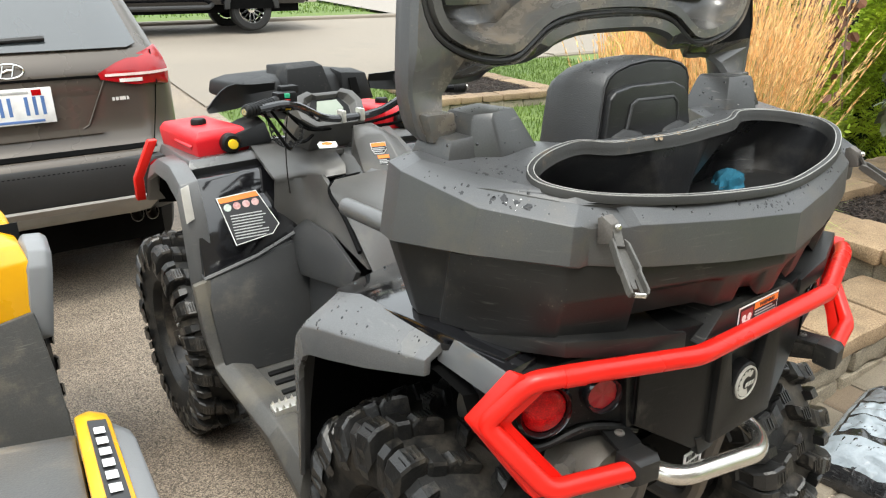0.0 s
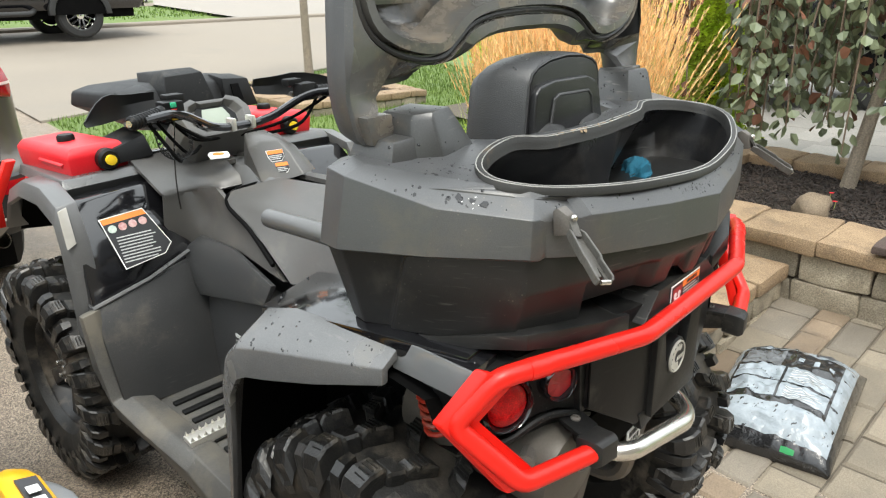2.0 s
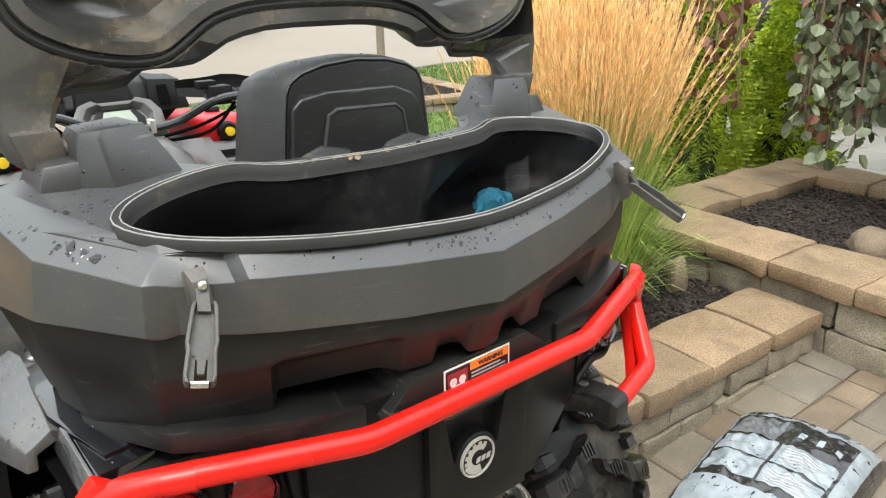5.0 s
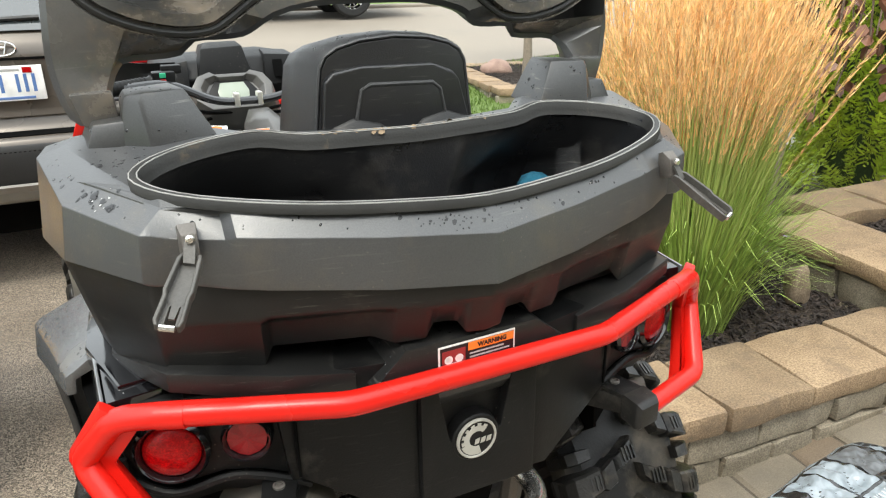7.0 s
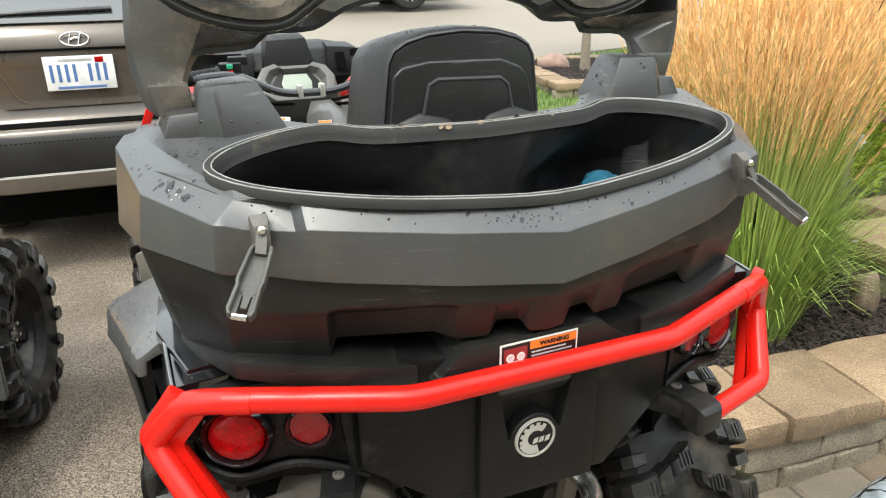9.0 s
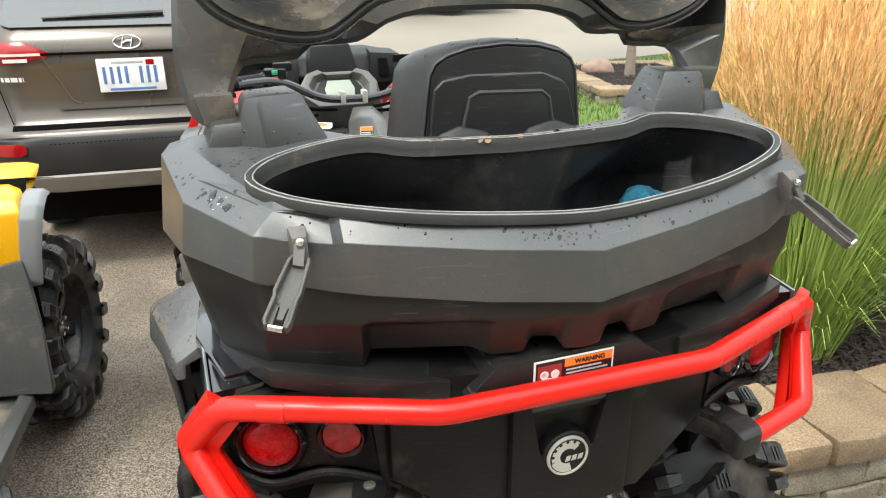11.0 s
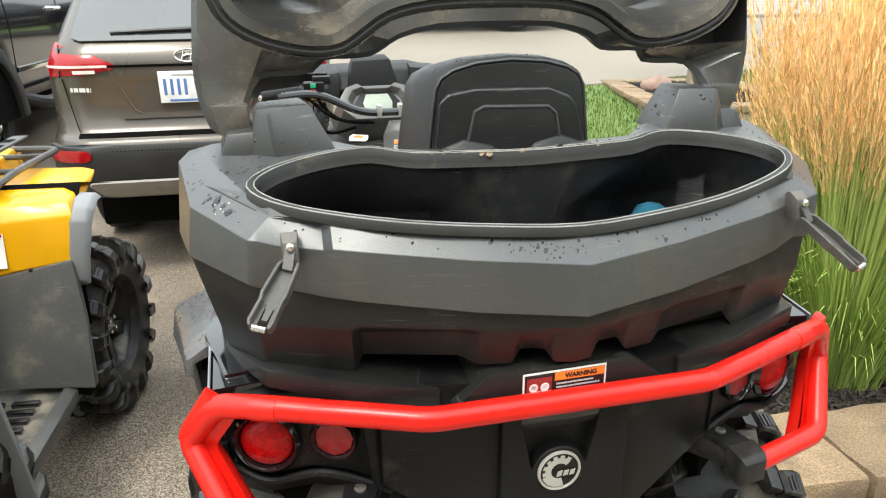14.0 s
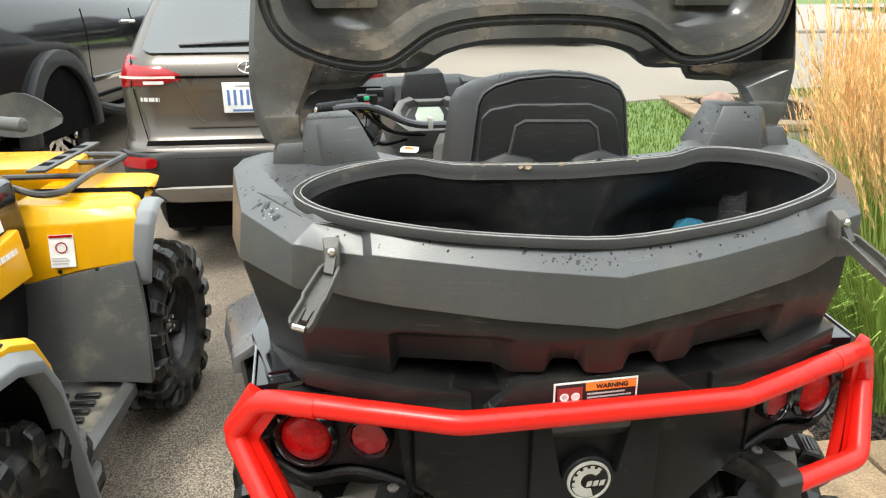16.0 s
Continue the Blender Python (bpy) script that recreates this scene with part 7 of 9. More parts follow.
        part("rear_fender", bevel(loft([[(X + s * 0.568, y + 0.028, z + 0.006), (X + s * 0.590, y + 0.026, z + 0.012), (X + s * 0.614, y + 0.012, z + 0.006), (X + s * 0.614, y - 0.02, z - 0.02), (X + s * 0.568, y - 0.02, z - 0.02)] for y, z in prof[2:]]), 0.006), M_YEL, q, "yellow rear fender strip")
        part("fender_inner", bevel(loft([[(X + s * 0.24, y + 0.03, z - 0.03), (X + s * 0.44, y + 0.02, z), (X + s * 0.566, y + 0.005, z - 0.01), (X + s * 0.566, y - 0.02, z - 0.03), (X + s * 0.24, y - 0.02, z - 0.05)] for y, z in prof[1:]]), 0.008), M_YG, q, "dusty grey inner rear fender")
        part("badge", slab([(X + s * 0.583, 0.345, 0.821), (X + s * 0.607, 0.342, 0.817), (X + s * 0.607, 0.10, 0.8465), (X + s * 0.583, 0.10, 0.849)][::-s], 0.004), M_BLACKP, q, "black badge strip")
        for k in range(6):
            part("badge_mark", slab([Vector((X + s * 0.5885, 0.125 + 0.033 * k, 0.8522 - 0.0036 * k)) + Vector(d) for d in ((0, 0, 0), (s * 0.0135, 0, -0.002), (s * 0.0135, 0.020, -0.0045), (0, 0.020, -0.0022))][::-s], 0.0008), M_WHITE, q, smooth=False)
        part("rear_well", loft([[(X + s * 0.25, y - 0.03, z - 0.03) for y, z in prof], [(X + s * 0.60, y - 0.035, z - 0.035) for y, z in prof]], False, False, False), M_SHADEBLACK, q)
        # side body
        part("side_cover", loft([[(X + s * 0.20, 0.55, 0.40), (X + s * 0.23, 0.55, 0.66), (X + s * 0.17, 0.55, 0.84)], [(X + s * 0.23, 0.85, 0.36), (X + s * 0.235, 0.85, 0.62), (X + s * 0.15, 0.85, 0.82)], [(X + s * 0.22, 1.25, 0.36), (X + s * 0.25, 1.25, 0.62), (X + s * 0.2, 1.25, 0.85)]], False, False, False), M_DARK, q)
    st = part("sign_sticker", slab([(X + 0.325, 1.2715, 0.665), (X + 0.395, 1.2705, 0.668), (X + 0.395, 1.2885, 0.762), (X + 0.325, 1.2885, 0.760)], 0.0015), M_WHITE, q, "white sticker with a red prohibition sign", smooth=False)
    part("sticker_stripe", slab([(X + 0.328, 1.2855, 0.752), (X + 0.392, 1.2855, 0.754), (X + 0.392, 1.2868, 0.761), (X + 0.328, 1.2868, 0.759)], 0.003), M_LENS, st, smooth=False)
    c = Vector((X + 0.360, 1.279, 0.724))
    w = Vector((0, -1, 0.18)).normalized()
    part("sticker_ring", lathe([(0.0135, 0.0008), (0.0135, 0.0016), (0.0165, 0.0016), (0.0165, 0.0008)], Matrix.Translation(c) @ w.to_track_quat("Z", "Y").to_matrix().to_4x4(), 20, closed_profile=True), M_LENS, st, smooth=False)
    text_bars((X + 0.331, 1.2715, 0.695), (1, 0, 0.01), (0, 0.18, 1), 3, 0.055, 0.008, 0.003, st, seed=7)
    for x, z in ((0.345, 0.652), (0.45, 0.655)):
        part("rivet", lathe([(0.007, 0), (0.005, 0.004), (0.001, 0.005)], Matrix.Translation((X + x, 1.275, z)) @ pose(0, 0, 0, 90, 0, 0), 10), M_DARK, q)
    # tank body, seat, handlebar, rack
    part("tank_body", bevel(loft([[(X + x, 0.86, z) for x, z in ((-0.16, 0.72), (-0.15, 0.84), (0, 0.87), (0.15, 0.84), (0.16, 0.72))], [(X + x, 1.10, z) for x, z in ((-0.24, 0.72), (-0.22, 0.90), (0, 0.95), (0.22, 0.90), (0.24, 0.72))],
                                  [(X + x, 1.30, z) for x, z in ((-0.27, 0.72), (-0.25, 0.92), (0, 0.98), (0.25, 0.92), (0.27, 0.72))], [(X + x, 1.42, z) for x, z in ((-0.22, 0.74), (-0.20, 0.90), (0, 0.96), (0.20, 0.90), (0.22, 0.74))]]), 0.015), M_GLOSS, q, "glossy black tank body")
    part("tank_side", bevel(loft([[(X + 0.225, 0.92, 0.64), (X + 0.255, 0.92, 0.64), (X + 0.245, 0.92, 0.74), (X + 0.215, 0.92, 0.74)], [(X + 0.26, 1.22, 0.66), (X + 0.295, 1.22, 0.66), (X + 0.28, 1.22, 0.80), (X + 0.25, 1.22, 0.80)]]), 0.008), M_YEL, q, "yellow side panel")
    text_bars((X + 0.252, 1.02, 0.84), (0.12, 1, 0.06), (-0.15, 0, 1), 1, 0.14, 0.05, 0.036, q, M_WHITE, 15, 0.3)
    text_bars((X + 0.278, 1.05, 0.755), (0.11, 1, 0.06), (-0.08, 0, 1), 1, 0.13, 0.03, 0.016, q, M_WHITE, 16, 0.2)
    part("seat", bevel(loft([[(X + x, y, z) for x, z in ((-0.16, zz - 0.10), (-0.17, zz - 0.02), (0, zz), (0.17, zz - 0.02), (0.16, zz - 0.10))] for y, zz in ((-0.05, 0.90), (0.3, 0.88), (0.6, 0.84), (0.9, 0.87))]), 0.02), M_SEAT, q, "black vinyl seat")
    hb = part("handlebar", tube(rounded([(X - 0.40, 1.09, 1.10), (X - 0.22, 1.15, 1.11), (X - 0.10, 1.22, 1.02), (X + 0.10, 1.22, 1.02), (X + 0.22, 1.15, 1.11), (X + 0.40, 1.09, 1.10)], 0.05), 0.011, 8), M_GLOSS, q)
    for s in (-1, 1):
        part("grip", tube([(X + s * 0.405, 1.088, 1.10), (X + s * 0.40, 1.09, 1.10), (X + s * 0.27, 1.133, 1.107)], [0.011, 0.018, 0.016], 12), mat("grey_grip", (0.10, 0.10, 0.095), 0.6, dirt=DUST), hb, "dusty grey rubber grip")
        gd = bmesh.new()
        rows = []
        for uu in range(9):
            a = uu / 8
            x, y = 0.47 - 0.30 * a, 1.16 + 0.12 * math.sin(a * 1.9)
            zt, zb = 1.12 + 0.045 * math.sin(min(1, a * 1.6) * 2.2), 1.095 - 0.05 * math.sin(a * 2.8)
            rows.append([(X + s * x, y, zb), (X + s * x, y + 0.012, (zb + zt) / 2), (X + s * x, y + 0.003, zt), (X + s * x, y - 0.003, zt), (X + s * x, y + 0.006, (zb + zt) / 2), (X + s * x, y - 0.006, zb)])
        part("hand_guard", loft(rows, bm=gd), mat("scuffed_guard", (0.05, 0.05, 0.05), 0.5, dirt=DUST, dirt_at=0.5), hb, "scuffed grey hand guard")
    rk = bmesh.new()
    for s in (-1, 1):
        tube(rounded([(X + s * 0.16, 1.36, 0.955), (X + s * 0.30, 1.345, 0.91), (X + s * 0.365, 1.36, 0.915), (X + s * 0.378, 1.55, 0.93), (X + s * 0.374, 1.95, 0.92), (X + s * 0.1, 1.99, 0.92)], 0.05), 0.011, 8, bm=rk)
        tube([(X + s * 0.14, 1.50, 0.935), (X + s * 0.377, 1.52, 0.932)], 0.009, 8, bm=rk)
    tube([(X - 0.374, 1.78, 0.927), (X + 0.374, 1.78, 0.927)], 0.009, 8, bm=rk)
    rack = part("front_rack", rk, M_YG, q, "dusty grey tubular front rack")
    rack.location.z -= 0.046
    for s in (-1, 1):
        pl = slab([(X + s * 0.27, 1.36, 0.928), (X + s * 0.325, 1.36, 0.928), (X + s * 0.345, 1.78, 0.942), (X + s * 0.30, 1.78, 0.942)][::s], 0.008, bev=0.002)
        part("rack_strip", pl, M_YG, rack)
        for k in range(4):
            # near-black patches on the strip paint the shade in its holes
            part("strip_hole", slab([(X + s * (0.285 + 0.004 * k), 1.42 + 0.085 * k, 0.9385 + 0.0028 * k), (X + s * (0.315 + 0.004 * k), 1.42 + 0.085 * k, 0.9385 + 0.0028 * k), (X + s * (0.318 + 0.004 * k), 1.46 + 0.085 * k, 0.94 + 0.0028 * k), (X + s * (0.288 + 0.004 * k), 1.46 + 0.085 * k, 0.94 + 0.0028 * k)][::s], 0.001), M_SHADEBLACK, rack, smooth=False)
    part("nose", facets([(X - 0.3, 1.7, 0.65), (X + 0.3, 1.7, 0.65), (X + 0.2, 2.1, 0.65), (X - 0.2, 2.1, 0.65), (X - 0.3, 1.6, 0.9), (X + 0.3, 1.6, 0.9), (X + 0.22, 2.05, 0.88), (X - 0.22, 2.05, 0.88)], 0.03), M_YEL, q, "yellow nose")
    return q


def nearer(ob, at):
    """Shortens the yellow quad towards its front axle."""
    at = at + ob.location
    shared = ob.type == "MESH" and ob.data.users > 1
    for v in ob.data.vertices if ob.type == "MESH" and not shared else ():
        k = max(0.0, (v.co + at).y - 0.45) / 0.85
        v.co -= Vector((0.024 * min(k, 1.2), 0.105 * k, 0.006 * min(k, 1.0)))
    for c in ob.children:
        if shared:
            continue
        nearer(c, at)


yellow = make_yellow_quad(-1.530)
for ob in yellow.children:
    if ob.name.split(".")[0] == "tyre":
        if "front" in ob:
            ob.location += Vector((-0.036, -0.085, 0))
    else:
        nearer(ob, Vector(yellow.location))

# ---------------------------------------------------------------- vehicles
M_BROWN = mat("bronze_car_paint", (0.088, 0.074, 0.060), 0.30, metal=0.35, col2=(0.105, 0.087, 0.071), scale=2, grain=0.08, grain_scale=900, bump=0.0, coat=0.45, dirt=(0.13, 0.115, 0.095), dirt_scale=2.5, dirt_at=0.62)
M_GLASS = mat("tinted_glass", (0.035, 0.04, 0.042), 0.06, scale=2, bump=0, coat=1.0, spec=0.8)
M_CHROME = mat("chrome", (0.75, 0.74, 0.72), 0.1, metal=1.0, scale=5, bump=0)
M_CARBLK = mat("car_black_trim", (0.022, 0.022, 0.022), 0.5, scale=5, grain=0.1, bump=0.1, dirt=(0.08, 0.07, 0.06), dirt_at=0.6)
M_SKID = mat("silver_skid", (0.25, 0.235, 0.215), 0.5, metal=0.3, scale=4, bump=0.03, dirt=(0.2, 0.17, 0.14), dirt_at=0.58)
M_BLACKCAR = mat("black_car_paint", (0.008, 0.008, 0.010), 0.12, scale=2, bump=0, coat=1.0, dirt=(0.05, 0.046, 0.04), dirt_scale=2, dirt_at=0.64)
M_CARLENS = mat("dark_red_car_lens", (0.30, 0.004, 0.008), 0.14, col2=(0.40, 0.006, 0.010), scale=8, bump=0, coat=0.25)
M_BADGE = mat("satin_silver_badge", (0.62, 0.60, 0.57), 0.45, scale=5, bump=0)
M_PLATEBLUE = mat("blue_print", (0.09, 0.17, 0.38), 0.4, bump=0)


class Body:
    """A car body from plan outlines stacked in height: (z, rear, front, half width, corner radius)."""

    def __init__(self, X, levels):
        self.X, self.lv = X, levels

    def level(self, z):
        L = self.lv
        for a, b in zip(L, L[1:]):
            if a[0] <= z <= b[0]:
                u = (z - a[0]) / (b[0] - a[0])
                return [p + (q - p) * u for p, q in zip(a, b)]
        return list(L[-1] if z > L[-1][0] else L[0])

    def rear(self, x, z, out=0.0):
        """The rear skin at x across and z up, moved out by some millimetres."""
        _, yr, yf, w, r = self.level(z)
        k = max(0.0, min(0.985, (abs(x) - (w - r)) / r))
        return (self.X + x * (1 + out / max(w, 0.1)), yr + r * (1 - math.sqrt(1 - k * k)) * 0.9 - out, z)

    def outline(self, z, n=7):
        _, yr, yf, w, r = self.level(z)
        pts = []
        for cx, cy, a0, ry in ((w - r, yr + r * 0.9, -90, 0.9), (w - r, yf - r * 1.3, 0, 1.3), (-(w - r), yf - r * 1.3, 90, 1.3), (-(w - r), yr + r * 0.9, 180, 0.9)):
            for k in range(n):
                a = radians(a0 + 90 * k / (n - 1))
                pts.append((self.X + cx + r * math.cos(a), cy + r * ry * math.sin(a), z))
        return pts

    def skin(self, zs):
        return loft([self.outline(z) for z in zs])

    def patch(self, rows, out=0.006, nx=10):
        """A piece of the rear skin: rows of (z, x from, x to), from below upwards."""
        return loft([[self.rear(a + (b - a) * i / nx, z, out) for i in range(nx + 1)] for z, a, b in rows], False, False, False)


def thick(bm, t=0.006):
    bmesh.ops.recalc_face_normals(bm, faces=bm.faces)
    bmesh.ops.solidify(bm, geom=bm.faces[:], thickness=t)
    return bm


def road_wheel(parent, c, s, R, W, spokes, tyre_name="wheel"):
    m = Matrix.Translation(c) @ Matrix.Rotation(s * math.pi / 2, 4, "Y")
    h = W / 2
    t = part("wheel", lathe([(R * 0.62, -h), (R * 0.9, -h), (R * 0.985, -h * 0.8), (R, -h * 0.3), (R, h * 0.3), (R * 0.985, h * 0.8), (R * 0.9, h), (R * 0.66, h), (R * 0.62, h * 0.8)], m, 40, closed_profile=True), mat("road_tyre", (0.014, 0.014, 0.014), 0.75, grain=0.1, bump=0.2), parent, "black road tyre")
    b = lathe([(R * 0.64, -h * 0.6), (R * 0.64, h * 0.75), (R * 0.60, h * 0.8), (R * 0.58, h * 0.5), (R * 0.56, -h * 0.2)], m, 36, closed_profile=True)
    lathe([(R * 0.16, 0), (R * 0.16, h * 0.6), (R * 0.08, h * 0.66), (0.001, h * 0.66)], m, 18, bm=b)
    for i in range(spokes):
        rot = m @ Matrix.Rotation(2 * math.pi * i / spokes, 4, "Z")
        for sk in (-0.07, 0.07):
            q = loft([[rot @ Vector(p) for p in ((R * 0.12, R * sk - R * 0.04, h * 0.3), (R * 0.12, R * sk + R * 0.04, h * 0.3), (R * 0.12, R * sk + R * 0.035, h * 0.6), (R * 0.12, R * sk - R * 0.035, h * 0.6))],
                      [rot @ Vector(p) for p in ((R * 0.6, R * sk * 1.7 - R * 0.045, h * 0.35), (R * 0.6, R * sk * 1.7 + R * 0.045, h * 0.35), (R * 0.6, R * sk * 1.7 + R * 0.04, h * 0.66), (R * 0.6, R * sk * 1.7 - R * 0.04, h * 0.66))]])
            add(b, q)
    part("alloy_rim", b, M_CHROME, t, "bright alloy rim")
    part("brake", lathe([(R * 0.5, -h * 0.1), (0.001, -h * 0.1)], m, 24), M_SHADEBLACK, t)


def make_suv(X):
    t = thing("suv", (X, 5.2, 0), "bronze brown family SUV with tinted windows, parked on the driveway", "SUV")
    y = 3.06
    B = Body(X, [(0.40, y + 0.20, 7.4, 0.76, 0.22), (0.47, y + 0.06, 7.5, 0.82, 0.24), (0.56, y, 7.55, 0.845, 0.26), (0.70, y - 0.01, 7.58, 0.855, 0.27), (0.745, y + 0.01, 7.56, 0.86, 0.27), (0.765, y + 0.06, 7.56, 0.86, 0.27),
                 (0.80, y + 0.085, 7.5, 0.86, 0.26), (0.90, y + 0.11, 7.45, 0.862, 0.25), (1.02, y + 0.10, 7.35, 0.86, 0.25), (1.10, y + 0.10, 7.2, 0.85, 0.25), (1.17, y + 0.13, 6.9, 0.83, 0.25), (1.21, y + 0.17, 6.5, 0.80, 0.25),
                 (1.40, y + 0.33, 6.15, 0.72, 0.22), (1.58, y + 0.52, 5.75, 0.64, 0.2), (1.66, y + 0.62, 5.5, 0.58, 0.2), (1.70, y + 0.85, 5.2, 0.46, 0.2)])
    body = part("body", bevel(B.skin([l[0] for l in B.lv]), 0.008, 1, 30), M_BROWN, t, "bronze brown painted body", angle=28)
    part("rear_window", thick(B.patch([(1.205, -0.60, 0.60), (1.22, -0.655, 0.655), (1.40, -0.60, 0.60), (1.56, -0.53, 0.53), (1.575, -0.48, 0.48)], 0.010, 14)), M_GLASS, t, "dark tinted rear window")
    part("wiper", tube([B.rear(0.20, 1.262, 0.03), B.rear(-0.10, 1.255, 0.03), B.rear(-0.42, 1.245, 0.028)], [0.012, 0.010, 0.005], 6), M_CARBLK, t, "black rear wiper")
    part("hatch_gap", thick(B.patch([(1.085, -0.50, 0.50), (1.097, -0.50, 0.50)], 0.004), 0.002), M_SHADEBLACK, t)
    part("plate_recess", thick(B.patch([(0.845, -0.30, 0.30), (0.86, -0.34, 0.34), (1.07, -0.44, 0.44), (1.085, -0.46, 0.46)], -0.004), 0.003), M_BROWN, t)
    part("lower_hatch_line", thick(B.patch([(0.835, -0.40, 0.40), (0.848, -0.42, 0.42)], 0.010), 0.008), M_BROWN, t)
    part("hatch_lower_gap", thick(B.patch([(0.755, -0.66, 0.66), (0.772, -0.66, 0.66)], 0.004), 0.003), M_SHADEBLACK, t)
    # plate: letters and digits are plain bars
    pc = B.rear(0.0, 0.985, 0.012)
    pl = part("number_plate", box((X - 0.18, pc[1] - 0.012, 0.908), (X + 0.18, pc[1], 1.062), 0.003), M_WHITE, t, "white number plate with blue marks")
    for k in range(8):
        if k == 4:
            continue
        x = X - 0.153 + k * 0.0394
        part("plate_mark", box((x, pc[1] - 0.014, 0.946), (x + 0.017, pc[1] - 0.011, 1.026), 0.001), M_PLATEBLUE, pl, smooth=False)
    part("plate_frame_strip", box((X - 0.125, pc[1] - 0.0135, 0.915), (X + 0.125, pc[1] - 0.011, 0.926), 0.0005), M_PLATEBLUE, pl)
    part("plate_top_strip", box((X - 0.10, pc[1] - 0.0135, 1.040), (X + 0.07, pc[1] - 0.011, 1.050), 0.0005), M_PRINT, pl)
    part("plate_seal", box((X + 0.085, pc[1] - 0.0135, 1.030), (X + 0.13, pc[1] - 0.011, 1.055), 0.0005), M_LENS, pl)
    ec = Vector(B.rear(0.0, 1.135, 0.01))
    ring = [ec + Vector((0.073 * math.cos(a), 0, 0.031 * math.sin(a))) for a in [2 * math.pi * k / 28 for k in range(28)]]
    em = part("emblem", tube(ring, 0.006, 8, True), M_CHROME, t, "oval chrome emblem")
    eb = bmesh.new()
    tube([ec + Vector((-0.034, -0.003, -0.024)), ec + Vector((-0.016, -0.003, 0.024))], 0.005, 6, bm=eb)
    tube([ec + Vector((0.016, -0.003, -0.024)), ec + Vector((0.034, -0.003, 0.024))], 0.005, 6, bm=eb)
    tube([ec + Vector((-0.026, -0.003, -0.004)), ec + Vector((0, -0.003, 0.006)), ec + Vector((0.026, -0.003, 0.004))], 0.005, 6, bm=eb)
    part("emblem_bars", eb, M_CHROME, em)
    text_bars(B.rear(-0.68, 0.992, 0.006), (1, -0.25, 0), (0, 0, 1), 1, 0.17, 0.03, 0.020, t, M_BADGE, 31, 0.35, "silver_badge")
    text_bars(B.rear(0.47, 0.992, 0.010), (1, 0.12, 0), (0, 0, 1), 1, 0.12, 0.03, 0.016, t, M_BADGE, 32, 0.35, "silver_badge")
    for s in (-1, 1):
        rows = [(1.035, 0.80, 0.83), (1.05, 0.60, 0.84), (1.075, 0.43, 0.845), (1.10, 0.42, 0.843), (1.14, 0.52, 0.835), (1.185, 0.70, 0.82), (1.20, 0.77, 0.81)]
        tl = part("tail_lamp", thick(B.patch([(z, s * a, s * b * 0.965) for z, a, b in rows], 0.005, 12), 0.008), M_CARLENS, t, "red tail lamp")
        part("lamp_stripe", thick(B.patch([(1.086, s * 0.45, s * 0.81), (1.098, s * 0.45, s * 0.81)], 0.0135, 12), 0.003), mat("pale_red_lens", (0.85, 0.62, 0.58), 0.15, coat=0.8), tl)
        part("lamp_split", thick(B.patch([(1.04, s * 0.716, s * 0.722), (1.19, s * 0.722, s * 0.728)], 0.0135, 2), 0.003), M_SHADEBLACK, tl)
        part("hatch_crease", tube([B.rear(s * 0.455, 1.083, 0.004), B.rear(s * 0.39, 0.97, 0.004), B.rear(s * 0.335, 0.875, 0.004), B.rear(s * 0.30, 0.860, 0.004)], 0.0035, 8), M_BROWN, t)
        part("reverse_lens", thick(B.patch([(1.058, s * 0.52, s * 0.64), (1.074, s * 0.52, s * 0.64)], 0.0135, 6), 0.003), mat("clear_lens", (0.7, 0.66, 0.62), 0.12, coat=0.8), tl)
        part("hatch_side_gap", thick(B.patch([(0.78, s * 0.655, s * 0.661), (0.95, s * 0.705, s * 0.711), (1.035, s * 0.72, s * 0.726)], 0.003, 2), 0.002), M_SHADEBLACK, t)
        part("reflector", thick(B.patch([(0.652, s * 0.60, s * 0.79), (0.665, s * 0.57, s * 0.80), (0.695, s * 0.57, s * 0.80), (0.707, s * 0.60, s * 0.80)], 0.026, 8), 0.008), M_CARLENS, t, "red bumper reflector")
        for k in range(2):
            c = Vector((X + s * (0.50 + 0.085 * k), y + 0.10, 0.425))
            if s > 0:
                part("exhaust_tip", lathe([(0.034, 0.03), (0.038, 0.03), (0.038, -0.10), (0.034, -0.10)], Matrix.Translation(c) @ pose(0, 0, 0, 90, 0, 0), 18, closed_profile=True), M_CHROME, t, "round chrome exhaust tip")
        for yy in (4.05, 6.75):
            road_wheel(t, (X + s * 0.76, yy, 0.36), s, 0.36, 0.23, 5)
            part("wheel_arch", prism([(yy + 0.44 * math.cos(a), 0.36 + 0.44 * math.sin(a)) for a in [math.pi * k / 14 for k in range(15)]], "x", X + s * 0.855, X + s * 0.875, 0.004), M_CARBLK, t)
        part("side_window", slab([(X + s * 0.825, 3.75, 1.20), (X + s * 0.825, 6.2, 1.20), (X + s * 0.70, 5.9, 1.52), (X + s * 0.70, 3.95, 1.52)][::-s], 0.012), M_GLASS, t)
    part("bumper_trim", thick(B.patch([(0.445, -0.78, 0.78), (0.50, -0.81, 0.81), (0.56, -0.835, 0.835), (0.68, -0.845, 0.845), (0.712, -0.845, 0.845), (0.722, -0.60, 0.60)], 0.014, 20), 0.012), M_CARBLK, t, "black lower bumper trim")
    mesh = bmesh.new()
